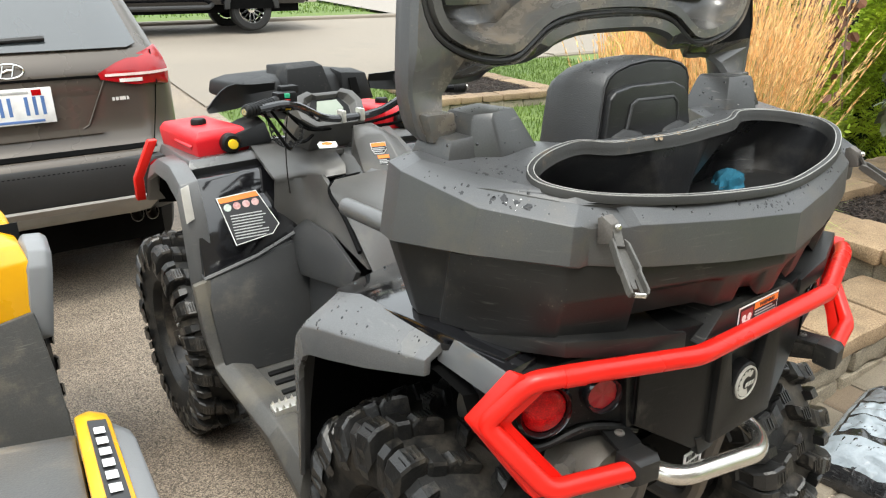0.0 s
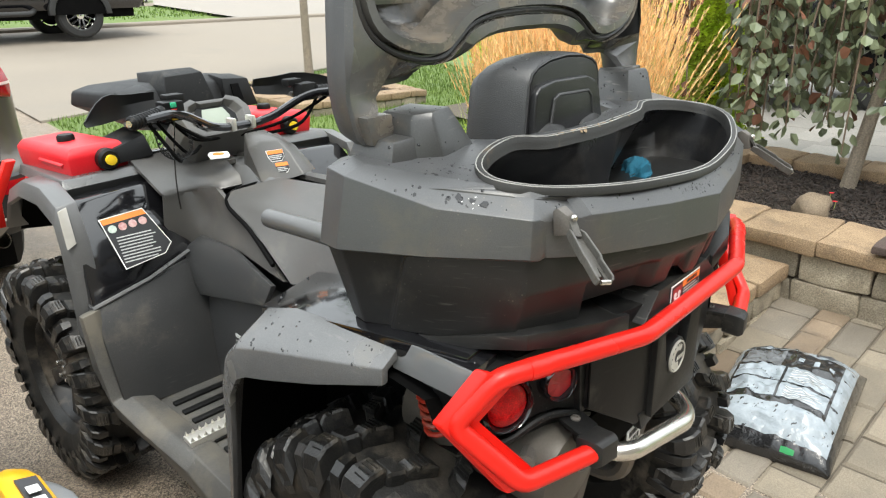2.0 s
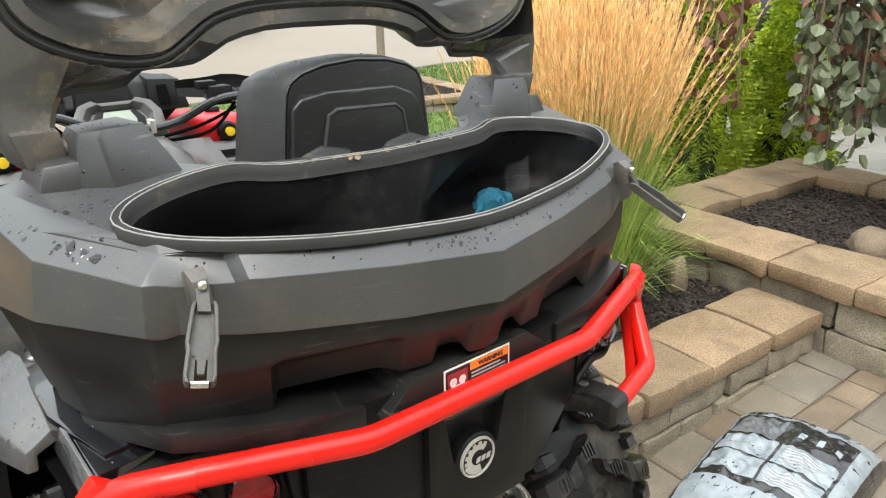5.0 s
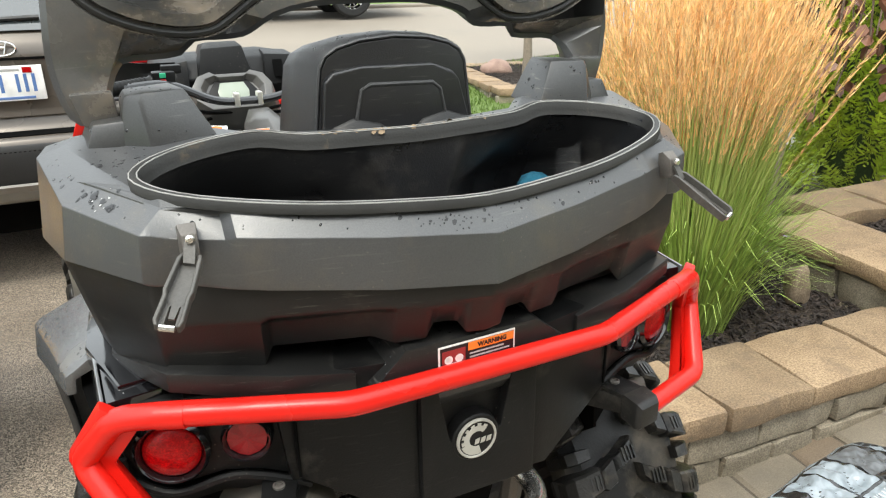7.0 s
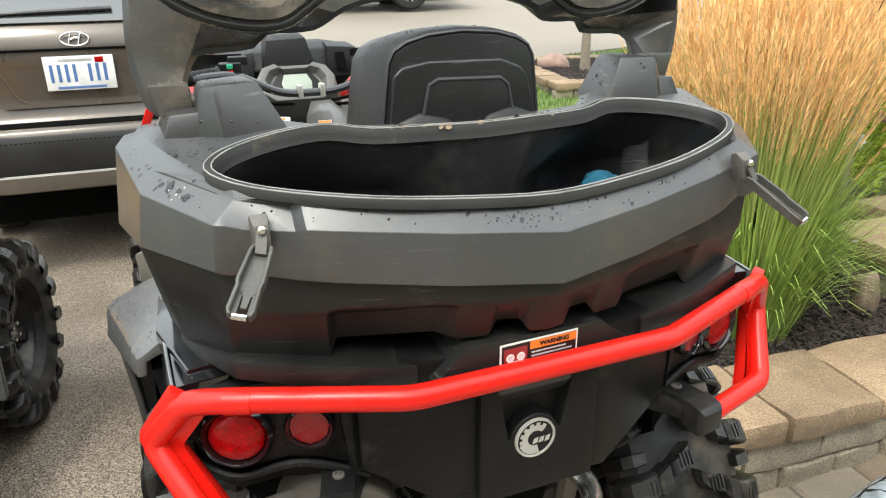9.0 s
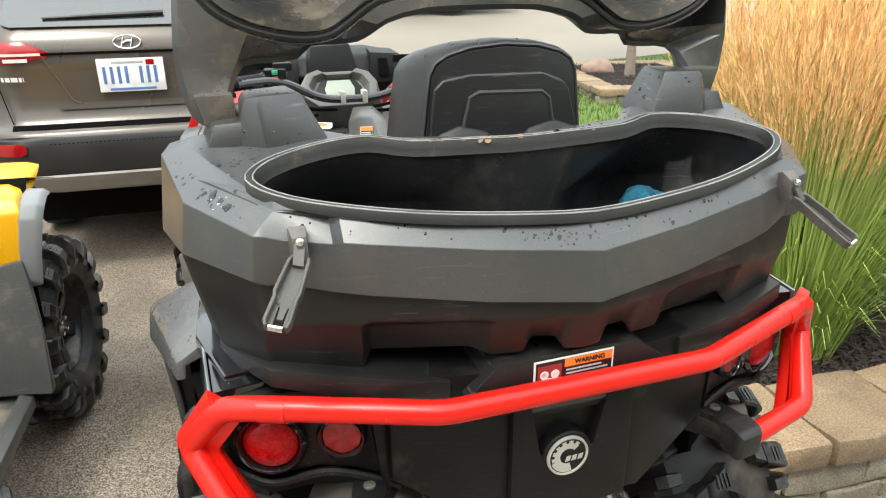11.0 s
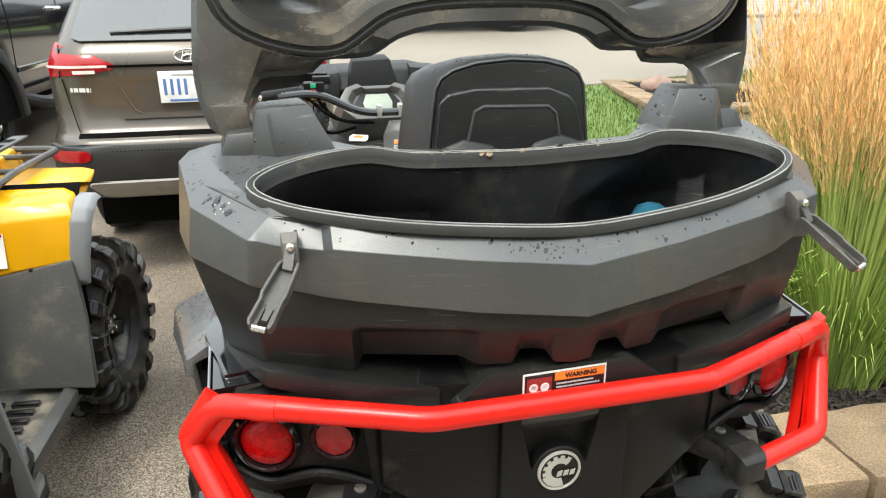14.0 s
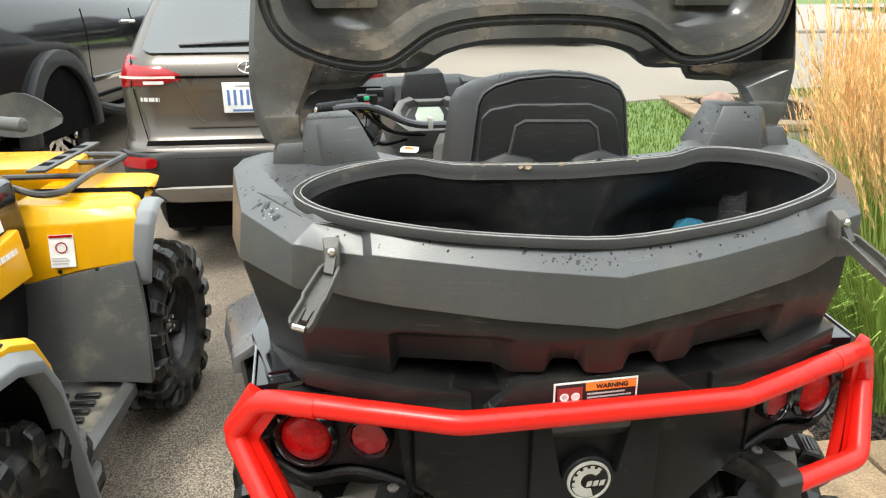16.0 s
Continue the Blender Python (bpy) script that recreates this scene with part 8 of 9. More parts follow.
    for k in range(40):
        for j in range(2):
            slab([B.rear(-0.46 + k * 0.023 + 0.006 * j, 0.690 + 0.014 * j, 0.020), B.rear(-0.46 + k * 0.023 + 0.012 + 0.006 * j, 0.690 + 0.014 * j, 0.020), B.rear(-0.46 + k * 0.023 + 0.012 + 0.006 * j, 0.700 + 0.014 * j, 0.020), B.rear(-0.46 + k * 0.023 + 0.006 * j, 0.700 + 0.014 * j, 0.020)], 0.003, bm=mesh)
    part("bumper_grille", mesh, M_SHADEBLACK, t, smooth=False)
    part("skid_plate", thick(B.patch([(0.462, -0.46, 0.46), (0.475, -0.54, 0.54), (0.535, -0.60, 0.60), (0.550, -0.58, 0.58)], 0.036, 16), 0.015), M_SKID, t, "silver plastic skid plate")
    # darker grey patch paints the shadow of a dip in the skid plate
    part("skid_dip", thick(B.patch([(0.472, -0.22, 0.22), (0.512, -0.26, 0.26)], 0.048, 8), 0.006), mat("skid_shadow_grey", (0.2, 0.19, 0.17), 0.5), t)
    t.scale = (0.85, 1, 1)
    part("underbody", box((X - 0.7, y + 0.3, 0.22), (X + 0.7, 7.2, 0.42), 0.02), M_SHADEBLACK, t)
    return t


suv = make_suv(-0.895)
suv.location += Vector((-0.095, -0.35, 0))
suv.scale = (0.79, 1, 0.955)
suv.rotation_euler.z = radians(2)


def make_pickup():
    """A pickup with its tail at the origin and its nose along +y."""
    t = thing("pickup_truck", (0, 0, 0), "black crew cab pickup truck with bright alloy wheels", "pickup truck", "parked pickup trucks")
    W = 0.98
    bed = [(z, a, 5.75, w, r) for z, a, w, r in ((0.50, 0.08, W - 0.08, 0.1), (0.62, 0.02, W - 0.01, 0.1), (0.85, 0.0, W, 0.1), (1.05, 0.0, W + 0.005, 0.1), (1.22, 0.02, W - 0.02, 0.1), (1.30, 0.03, W - 0.05, 0.1))]
    B = Body(0, bed)
    part("body", bevel(B.skin([l[0] for l in bed]), 0.015, 2, 25), M_BLACKCAR, t, "glossy black body")
    part("cab", bevel(loft([[(-W + 0.05, 1.75, 1.28), (W - 0.05, 1.75, 1.28), (W - 0.05, 4.35, 1.28), (-W + 0.05, 4.35, 1.28)], [(-W + 0.16, 1.85, 1.75), (W - 0.16, 1.85, 1.75), (W - 0.16, 3.7, 1.78), (-W + 0.16, 3.7, 1.78)], [(-W + 0.26, 2.0, 1.86), (W - 0.26, 2.0, 1.86), (W - 0.26, 3.5, 1.88), (-W + 0.26, 3.5, 1.88)]]), 0.03), M_BLACKCAR, t)
    part("tail_bumper", box((-W + 0.06, -0.16, 0.52), (W - 0.06, 0.04, 0.72), 0.03), M_CHROME, t, "chrome rear bumper")
    part("underbody", box((-0.8, 0.2, 0.35), (0.8, 5.5, 0.55), 0.02), M_SHADEBLACK, t)
    for s in (-1, 1):
        for yy in (1.22, 4.78):
            road_wheel(t, (s * (W - 0.15), yy, 0.40), s, 0.40, 0.27, 6)
            part("wheel_arch", prism([(yy + r * math.cos(a), 0.42 + r * math.sin(a)) for r, a in [(0.54, math.pi * k / 14) for k in range(15)] + [(0.44, math.pi - math.pi * k / 14) for k in range(15)]], "x", s * (W - 0.06), s * (W + 0.045), 0.012), M_CARBLK, t, "black plastic wheel arch flare")
            part("arch_gap", prism([(yy + 0.46 * math.cos(a), 0.42 + 0.46 * math.sin(a)) for a in [math.pi * k / 14 for k in range(15)]], "x", s * (W - 0.3), s * (W + 0.008), 0), M_SHADEBLACK, t)
        sb = bmesh.new()
        tube(rounded([(s * (W - 0.1), 1.95, 0.52), (s * (W + 0.05), 2.05, 0.46), (s * (W + 0.05), 3.95, 0.46), (s * (W - 0.1), 4.05, 0.52)], 0.08), 0.045, 10, bm=sb)
        part("side_step", sb, M_CARBLK, t, "black tubular side step")
        for y0 in (1.78, 2.78, 3.88):
            part("door_gap", loft([[(s * (w - 0.02), y0, z), (s * (w + 0.002), y0, z), (s * (w + 0.002), y0 + 0.009, z), (s * (w - 0.02), y0 + 0.009, z)] for z, w in ((0.64, W - 0.008), (0.85, W), (1.05, W + 0.005), (1.20, W - 0.015))]), M_SHADEBLACK, t)
        for y0 in (2.55, 3.62):
            part("door_handle", tube(rounded([(s * (W - 0.01), y0, 1.10), (s * (W + 0.03), y0 + 0.03, 1.10), (s * (W + 0.03), y0 + 0.2, 1.10), (s * (W - 0.01), y0 + 0.22, 1.10)], 0.02), 0.014, 8), M_CHROME, t, "chrome door handle")
        for y0, y1 in ((1.95, 2.78), (2.86, 3.95)):
            part("side_window", slab([(s * (W - 0.045), y0, 1.32), (s * (W - 0.045), y1, 1.32), (s * (W - 0.145), y1 - (0.35 if y1 > 3 else 0.0), 1.72), (s * (W - 0.145), y0 + 0.03, 1.72)][::-s], 0.012), M_GLASS, t, "dark side window")
        part("body_moulding", box((min(s * (W - 0.01), s * (W + 0.012)), 1.8, 0.70), (max(s * (W - 0.01), s * (W + 0.012)), 4.2, 0.735), 0.004), M_CHROME, t)
        part("tail_lamp", box((min(s * (W - 0.10), s * (W + 0.003)), -0.01, 0.85), (max(s * (W - 0.10), s * (W + 0.003)), 0.10, 1.20), 0.01), M_LENS, t, "red tail lamp")
    return t


pk = make_pickup()
copy_thing(pk, pose(4.75, 14.6, ground_z(5, 14.6) + 0.01, 0, 0, 90))
copy_thing(pk, pose(8.36, 0.64, 0.05, 0, 0, 21))
pk.matrix_basis = pose(-3.70, 3.25, 0, 0, 0, 0) @ Matrix.Diagonal((1.1, 1.1, 1.13, 1))


def make_far_car(x, y, rot):
    t = thing("car", (0, 0, 0), "dark saloon car parked far down the street", "car")
    B = Body(0, [(0.22, 0.1, 4.4, 0.8, 0.3), (0.4, 0.0, 4.5, 0.88, 0.35), (0.85, 0.05, 4.4, 0.88, 0.35), (0.95, 0.15, 3.4, 0.82, 0.3), (1.35, 0.7, 2.9, 0.65, 0.3), (1.42, 0.95, 2.6, 0.5, 0.3)])
    part("body", B.skin([l[0] for l in B.lv]), M_BLACKCAR, t)
    for s in (-1, 1):
        for yy in (0.85, 3.55):
            road_wheel(t, (s * 0.78, yy, 0.31), s, 0.31, 0.2, 5)
        part("side_window", slab([(s * 0.84, 0.7, 0.97), (s * 0.84, 3.3, 0.97), (s * 0.68, 2.8, 1.33), (s * 0.68, 0.95, 1.33)][::-s], 0.012), M_GLASS, t)
    t.matrix_basis = pose(x, y, ground_z(x, y), 0, 0, rot)


make_far_car(31.5, 40.0, 80)

# ---------------------------------------------------------------- planting
M_BARK_CHIP = mat("bark_mulch", (0.020, 0.016, 0.014), 0.85, col2=(0.055, 0.040, 0.032), scale=40, grain=0.3, grain_scale=300, bump=0.4, island=0.55)
M_LEAFG = mat("grey_green_leaf", (0.150, 0.180, 0.100), 0.38, col2=(0.24, 0.27, 0.165), scale=9, bump=0.05, island=0.4)
M_LEAFB = mat("copper_leaf", (0.13, 0.055, 0.035), 0.55, col2=(0.22, 0.10, 0.055), scale=9, bump=0.05, island=0.4)
M_TWIG = mat("twig_bark", (0.16, 0.11, 0.075), 0.85, col2=(0.24, 0.18, 0.13), scale=30, grain=0.2, bump=0.4)
M_TRUNK = mat("trunk_bark", (0.20, 0.165, 0.125), 0.85, col2=(0.30, 0.25, 0.19), scale=14, grain=0.25, grain_scale=120, bump=0.6)
M_CEDAR = mat("cedar_green", (0.30, 0.43, 0.04), 0.6, col2=(0.68, 0.78, 0.10), scale=7, bump=0.05, island=0.45)
M_PLUME = mat("straw_plume", (0.80, 0.48, 0.185), 0.75, col2=(0.92, 0.64, 0.30), scale=6, island=0.3, bump=0.1, sheen=0.2)
M_LEAFBLADE = mat("feather_grass_leaf", (0.22, 0.34, 0.07), 0.8, spec=0.15, col2=(0.40, 0.50, 0.13), scale=5, bump=0, island=0.35)
M_STALK = mat("grass_stalk", (0.30, 0.38, 0.10), 0.8, spec=0.15, col2=(0.46, 0.50, 0.16), scale=5, bump=0)
M_FLOWER = mat("violet_petal", (0.30, 0.16, 0.42), 0.6, bump=0)
M_BOULDER = mat("pink_boulder", (0.22, 0.135, 0.105), 0.9, col2=(0.36, 0.25, 0.20), scale=9, grain=0.25, grain_scale=120, bump=0.7)
M_ROCK = mat("field_rock", (0.15, 0.112, 0.075), 0.9, col2=(0.27, 0.21, 0.145), scale=12, grain=0.25, grain_scale=140, bump=0.7)


def from_lists(name, vs, fs, m, smooth=False):
    me = bpy.data.meshes.new(name)
    me.from_pydata(vs, [], fs)
    me.materials.append(m)
    if smooth:
        for f in me.polygons:
            f.use_smooth = True
    return new(name, me)


def chips(name, x0, x1, y0, y1, z, count, seed, label):
    rnd = random.Random(seed)
    vs, fs = [], []
    for _ in range(count):
        x, y = rnd.uniform(x0, x1), rnd.uniform(y0, y1)
        h = z + 0.012 * noise.noise((x * 5, y * 5, seed)) + rnd.uniform(-0.004, 0.010)
        L, w, t = rnd.uniform(0.007, 0.026), rnd.uniform(0.0018, 0.0055), rnd.uniform(0.0012, 0.003)
        m = pose(x, y, h, rnd.uniform(-35, 35), rnd.uniform(-35, 35), rnd.uniform(0, 360))
        k = len(vs)
        for a, b, c in ((-L, -w, -t), (L, -w * 0.6, -t), (L * 0.9, w, -t), (-L, w * 0.7, -t), (-L * 0.9, -w * 0.8, t), (L * 0.85, -w * 0.5, t), (L * 0.8, w * 0.8, t), (-L * 0.85, w * 0.6, t)):
            vs.append(tuple(m @ Vector((a, b, c))))
        for f in ((4, 5, 6, 7), (0, 1, 5, 4), (1, 2, 6, 5), (2, 3, 7, 6), (3, 0, 4, 7)):
            fs.append(tuple(k + i for i in f))
    return tagged(from_lists(name, vs, fs, M_BARK_CHIP), label, "mulch", kind="stuff")


def bed(name, x0, x1, y0, y1, z):
    bm = bmesh.new()
    n = 14
    g = [[bm.verts.new((x0 + (x1 - x0) * i / n, y0 + (y1 - y0) * j / n, z + 0.012 * noise.noise((x0 + (x1 - x0) * i / n * 1.0, (y0 + (y1 - y0) * j / n), 3)) - 0.006)) for i in range(n + 1)] for j in range(n + 1)]
    for j in range(n):
        for i in range(n):
            bm.faces.new((g[j][i], g[j][i + 1], g[j + 1][i + 1], g[j + 1][i]))
    return ground_part(name, bm, M_SOIL, "dark earth of the planting bed under bark mulch", "soil")


bed("bed_soil", 2.15, 3.40, -1.6, 1.40, 0.318)
bed("bed_soil", 0.72, 1.98, 0.60, 2.75, 0.195)
bed("bed_soil", 1.90, 4.75, 1.45, 2.7, 0.10)
chips("bark_mulch", 2.18, 3.38, -0.9, 1.38, 0.326, 14000, 11, "dark brown shredded bark mulch in the raised bed")
chips("bark_mulch", 0.80, 1.98, 0.66, 2.4, 0.204, 9000, 12, "dark brown shredded bark mulch in the low bed")


# ---- ornamental grass
def grass_clump(cx, cy, z, radius, stems, height, seed, lean=(0, 0)):
    t = thing("ornamental_grass", (cx, cy, z), "tall ornamental grass with straw coloured plumes and green stalks", "ornamental grass", "feather grass clumps in the low bed")
    rnd = random.Random(seed)
    vs, fs, pv, pf, bv, bf = [], [], [], [], [], []

    def ribbon(V, F, pts, w, twist):
        k = len(V)
        for i, p in enumerate(pts):
            ww = w * (1 - 0.85 * (i / (len(pts) - 1)) ** 2)
            V.append((p[0] - ww * math.cos(twist), p[1] - ww * math.sin(twist), p[2]))
            V.append((p[0] + ww * math.cos(twist), p[1] + ww * math.sin(twist), p[2]))
        for i in range(len(pts) - 1):
            F.append((k + 2 * i, k + 2 * i + 1, k + 2 * i + 3, k + 2 * i + 2))

    for _ in range(stems):
        a, r = rnd.uniform(0, 6.28), radius * 0.30 * math.sqrt(rnd.random())
        x0, y0 = r * math.cos(a), r * math.sin(a)
        h = height * rnd.uniform(0.74, 1.05) * (1 + 0.05 * noise.noise((x0 * 14, y0 * 14, seed)))
        out = radius * (rnd.uniform(0.05, 0.60) if rnd.random() < 0.93 else rnd.uniform(0.7, 1.25))
        dx, dy = math.cos(a) * out + lean[0] * rnd.uniform(0.5, 1.2), math.sin(a) * out + lean[1] * rnd.uniform(0.5, 1.2)
        pts = [(x0 + dx * u ** 1.7, y0 + dy * u ** 1.7, h * u) for u in (0, 0.25, 0.5, 0.68, 0.84, 1.0)]
        ribbon(vs, fs, pts[:5], 0.0022, rnd.uniform(0, 3.14))
        # plume: a slim spindle of short bristles round the top third
        p0, p1 = Vector(pts[3]), Vector(pts[5])
        d = p1 - p0
        side = d.cross(Vector((rnd.random() - 0.5, rnd.random() - 0.5, 0.1))).normalized()
        oth = d.cross(side).normalized()
        L = 11
        for i in range(L):
            u = i / L
            c = p0 + d * u
            wdt = 0.0085 * math.sin(math.pi * min(1, 0.15 + 0.85 * u)) ** 0.7 + 0.0015
            for j in range(3):
                b = rnd.uniform(0, 6.28)
                o = (side * math.cos(b) + oth * math.sin(b)) * wdt
                n2 = d.normalized().cross(o).normalized() * 0.0023
                k = len(pv)
                tip = c + o * 1.05 + d.normalized() * rnd.uniform(0.028, 0.055)
                pv += [tuple(c - n2), tuple(c + n2), tuple(tip)]
                pf.append((k, k + 1, k + 2))
    for _ in range(int(stems * 3.2)):
        a, r = rnd.uniform(0, 6.28), radius * 0.35 * math.sqrt(rnd.random())
        x0, y0 = r * math.cos(a), r * math.sin(a)
        h = height * rnd.uniform(0.35, 0.72)
        out = radius * rnd.uniform(0.20, 0.95)
        droop = rnd.uniform(0.0, 0.55)
        pts = [(x0 + math.cos(a) * out * u ** 1.4, y0 + math.sin(a) * out * u ** 1.4, h * (u - droop * u ** 3)) for u in (0, 0.3, 0.55, 0.8, 1.0)]
        ribbon(bv, bf, pts, rnd.uniform(0.0013, 0.0030), a + 1.57)
    for nm, V, F, m, lb in (("stalks", vs, fs, M_STALK, "thin green stalks"), ("plumes", pv, pf, M_PLUME, "straw coloured feathery plumes"), ("leaves", bv, bf, M_LEAFBLADE, "arching green leaf blades")):
        ob = from_lists(nm, V, F, m)
        ob.parent = t
        ob["label"], ob["kind"] = lb, "stuff"
    return t


for k, (cx, cy, rad, n, h) in enumerate(((1.30, 1.00, 0.38, 340, 1.18), (1.50, 1.16, 0.36, 320, 1.20), (1.34, 1.36, 0.36, 300, 1.17), (1.56, 1.50, 0.36, 260, 1.18), (1.50, 1.70, 0.28, 200, 1.10))):
    grass_clump(cx, cy, 0.18, rad, n, h, 40 + k, (0.05, -0.01))


# ---- cedars
def cedar(cx, cy, z, h, r, seed, count):
    t = thing("cedar_shrub", (cx, cy, z), "bright green cedar shrub with flat feathery sprays", "shrub", "cedar shrubs behind the bed")
    part("trunk", tube([(cx, cy, z - 0.05), (cx + 0.02, cy, z + h * 0.5), (cx, cy, z + h * 0.96)], [r * 0.10, r * 0.06, 0.006], 8), M_TRUNK, t)
    rnd = random.Random(seed)
    vs, fs = [], []
    for _ in range(count):
        u = rnd.random() ** 0.8
        rad = r * (1 - u) ** 0.55 * (0.80 + 0.28 * noise.noise((u * 7, seed, 0)) + 0.24 * rnd.random())
        a = rnd.uniform(0, 6.28)
        rad *= 1 + 0.45 * noise.noise((math.cos(a) * 3, math.sin(a) * 3, u * 8 + seed))
        base = Vector((rad * 0.75 * math.cos(a), rad * 0.75 * math.sin(a), u * h))
        d = Vector((math.cos(a) * 0.55, math.sin(a) * 0.55, rnd.uniform(0.5, 1.1))).normalized()
        side = d.cross(Vector((rnd.uniform(-1, 1), rnd.uniform(-1, 1), rnd.uniform(-0.3, 0.3)))).normalized()
        L = rnd.uniform(0.06, 0.14)
        for j in range(6):
            s = (-1) ** j
            p = base + d * L * (j / 6)
            q = p + (d * 0.6 + side * s * 0.85).normalized() * L * (0.62 - 0.06 * j)
            n2 = (q - p).cross(d.cross(side)).normalized() * L * 0.075
            k = len(vs)
            vs += [tuple(p - n2 * 0.5), tuple(p + n2 * 0.5), tuple((p + q) / 2 + n2), tuple(q), tuple((p + q) / 2 - n2)]
            fs.append((k, k + 1, k + 2, k + 3, k + 4))
    ob = from_lists("crown", vs, fs, M_CEDAR)
    ob.parent = t
    ob["kind"] = "stuff"
    # dark solid core: the shade deep in the crown, put into its colour
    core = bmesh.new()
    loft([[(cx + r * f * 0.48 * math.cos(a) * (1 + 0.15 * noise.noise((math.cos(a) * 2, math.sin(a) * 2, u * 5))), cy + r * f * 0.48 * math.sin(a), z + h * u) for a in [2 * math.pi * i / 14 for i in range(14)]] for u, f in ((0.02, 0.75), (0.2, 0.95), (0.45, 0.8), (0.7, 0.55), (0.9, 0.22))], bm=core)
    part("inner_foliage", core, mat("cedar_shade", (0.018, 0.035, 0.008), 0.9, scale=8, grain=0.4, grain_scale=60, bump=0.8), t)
    return t


cedar(3.50, 2.20, 0.10, 1.85, 0.42, 61, 3300)
cedar(2.70, 2.55, 0.10, 2.1, 0.46, 62, 3300)
cedar(4.10, 1.95, 0.10, 1.25, 0.36, 63, 3300)


# ---- weeping trees
def leaf(V, F, p, d, nrm, L, w):
    d, nrm = d.normalized(), nrm.normalized()
    s = d.cross(nrm).normalized()
    fold = nrm * w * 0.25
    k = len(V)
    V += [tuple(p), tuple(p + d * L * 0.35 + s * w + fold), tuple(p + d * L * 0.75 + s * w * 0.8 + fold), tuple(p + d * L), tuple(p + d * L * 0.75 - s * w * 0.8 + fold), tuple(p + d * L * 0.35 - s * w + fold), tuple(p + d * L * 0.5)]
    F += [(k, k + 1, k + 2, k + 6), (k + 2, k + 3, k + 6), (k, k + 6, k + 4, k + 5), (k + 3, k + 4, k + 6)]


def weeping_tree(base, top, spread, drop, branches, leaves, m, seed, label, trunk_r, leaf_size, arc=(0, 6.28)):
    t = thing("weeping_tree", base, label, "tree")
    b, c = Vector(base), Vector(top)
    mid = (b + c) / 2 + Vector((0.04, 0.0, 0))
    trunk = part("trunk", tube(smooth_ring([tuple(b - Vector((0, 0, 0.06))), tuple(b + (mid - b) * 0.5), tuple(mid), tuple(c)], 4, False), [trunk_r * (1 - 0.05 * i) for i in range(13)], 10), M_TRUNK, t, "smooth grey brown trunk")
    rnd = random.Random(seed)
    V, F, V2, F2, twigs = [], [], [], [], bmesh.new()
    for i in range(branches):
        a = rnd.uniform(*arc)
        out = spread * rnd.uniform(0.35, 1.0)
        low = c.z - drop * rnd.uniform(0.55, 1.0)
        e = c + Vector((math.cos(a) * out, math.sin(a) * out, rnd.uniform(-0.1, 0.25)))
        f = Vector((e.x + math.cos(a) * 0.1 * rnd.random(), e.y + math.sin(a) * 0.1 * rnd.random(), max(low, base[2] + 0.1)))
        pts = [Vector(p) for p in smooth_ring([tuple(c), tuple(c + (e - c) * 0.5 + Vector((0, 0, 0.15))), tuple(e), tuple((e + f) / 2 + Vector((rnd.uniform(-0.06, 0.06), rnd.uniform(-0.06, 0.06), 0))), tuple(f)], 5, False)]
        tube(pts[::2], [0.010 * (1 - 0.8 * k / len(pts[::2])) + 0.0012 for k in range(len(pts[::2]))], 5, bm=twigs)
        for _ in range(leaves):
            u = rnd.uniform(0.25, 1.0) * (len(pts) - 1)
            k = min(int(u), len(pts) - 2)
            p = pts[k].lerp(pts[k + 1], u - k)
            off = Vector((rnd.uniform(-1, 1), rnd.uniform(-1, 1), rnd.uniform(-0.6, 0.3)))
            p = p + off * 0.035
            d = Vector((off.x * 0.7, off.y * 0.7, -1.0 + rnd.uniform(-0.2, 0.6)))
            n = Vector((rnd.uniform(-1, 1), rnd.uniform(-1, 1), rnd.uniform(-0.2, 0.8)))
            leaf(*((V, F) if rnd.random() < 0.86 else (V2, F2)), p, d, n, leaf_size * rnd.uniform(0.7, 1.25), leaf_size * rnd.uniform(0.33, 0.48))
    tw = part("branch_work", twigs, M_TWIG, t, "thin hanging branches")
    tw["kind"] = "stuff"
    ob = from_lists("crown", V, F, m)
    ob.data.transform(Matrix.Translation(-b))
    ob.parent = t
    ob["kind"], ob["label"] = "stuff", "hanging curtain of small round leaves"
    ob = from_lists("faded_leaf", V2, F2, M_LEAFB)
    ob.data.transform(Matrix.Translation(-b))
    ob.parent = t
    ob["kind"], ob["label"] = "stuff", "brown faded leaves among the green"
    return t


weeping_tree((3.05, 0.60, 0.30), (3.60, 0.52, 1.95), 0.98, 1.46, 120, 70, M_LEAFG, 71, "weeping tree with grey green round leaves in the mulch bed", 0.044, 0.070)
weeping_tree((2.42, 1.75, 0.18), (2.48, 1.75, 1.75), 0.42, 1.15, 16, 30, M_LEAFB, 72, "small weeping tree with copper brown leaves", 0.018, 0.058)


# ---- rocks, flowers, fallen leaves
def rock(c, size, seed, label, m=None):
    bm = bmesh.new()
    bmesh.ops.create_icosphere(bm, subdivisions=3, radius=1)
    for v in bm.verts:
        p = v.co.copy()
        k = 0.85 + 0.35 * noise.noise(p * 1.1 + Vector((seed, 0, 0))) + 0.12 * noise.noise(p * 3.3 + Vector((0, seed, 0)))
        v.co = Vector((c[0] + p.x * size[0] * k, c[1] + p.y * size[1] * k, c[2] + max(-0.4, p.z) * size[2] * k))
    return tagged(part("rock", bm, m or M_ROCK, angle=50), label, "rock")


rock((2.46, 0.56, 0.355), (0.13, 0.10, 0.085), 4.2, "pale brown field rock lying in bark mulch")
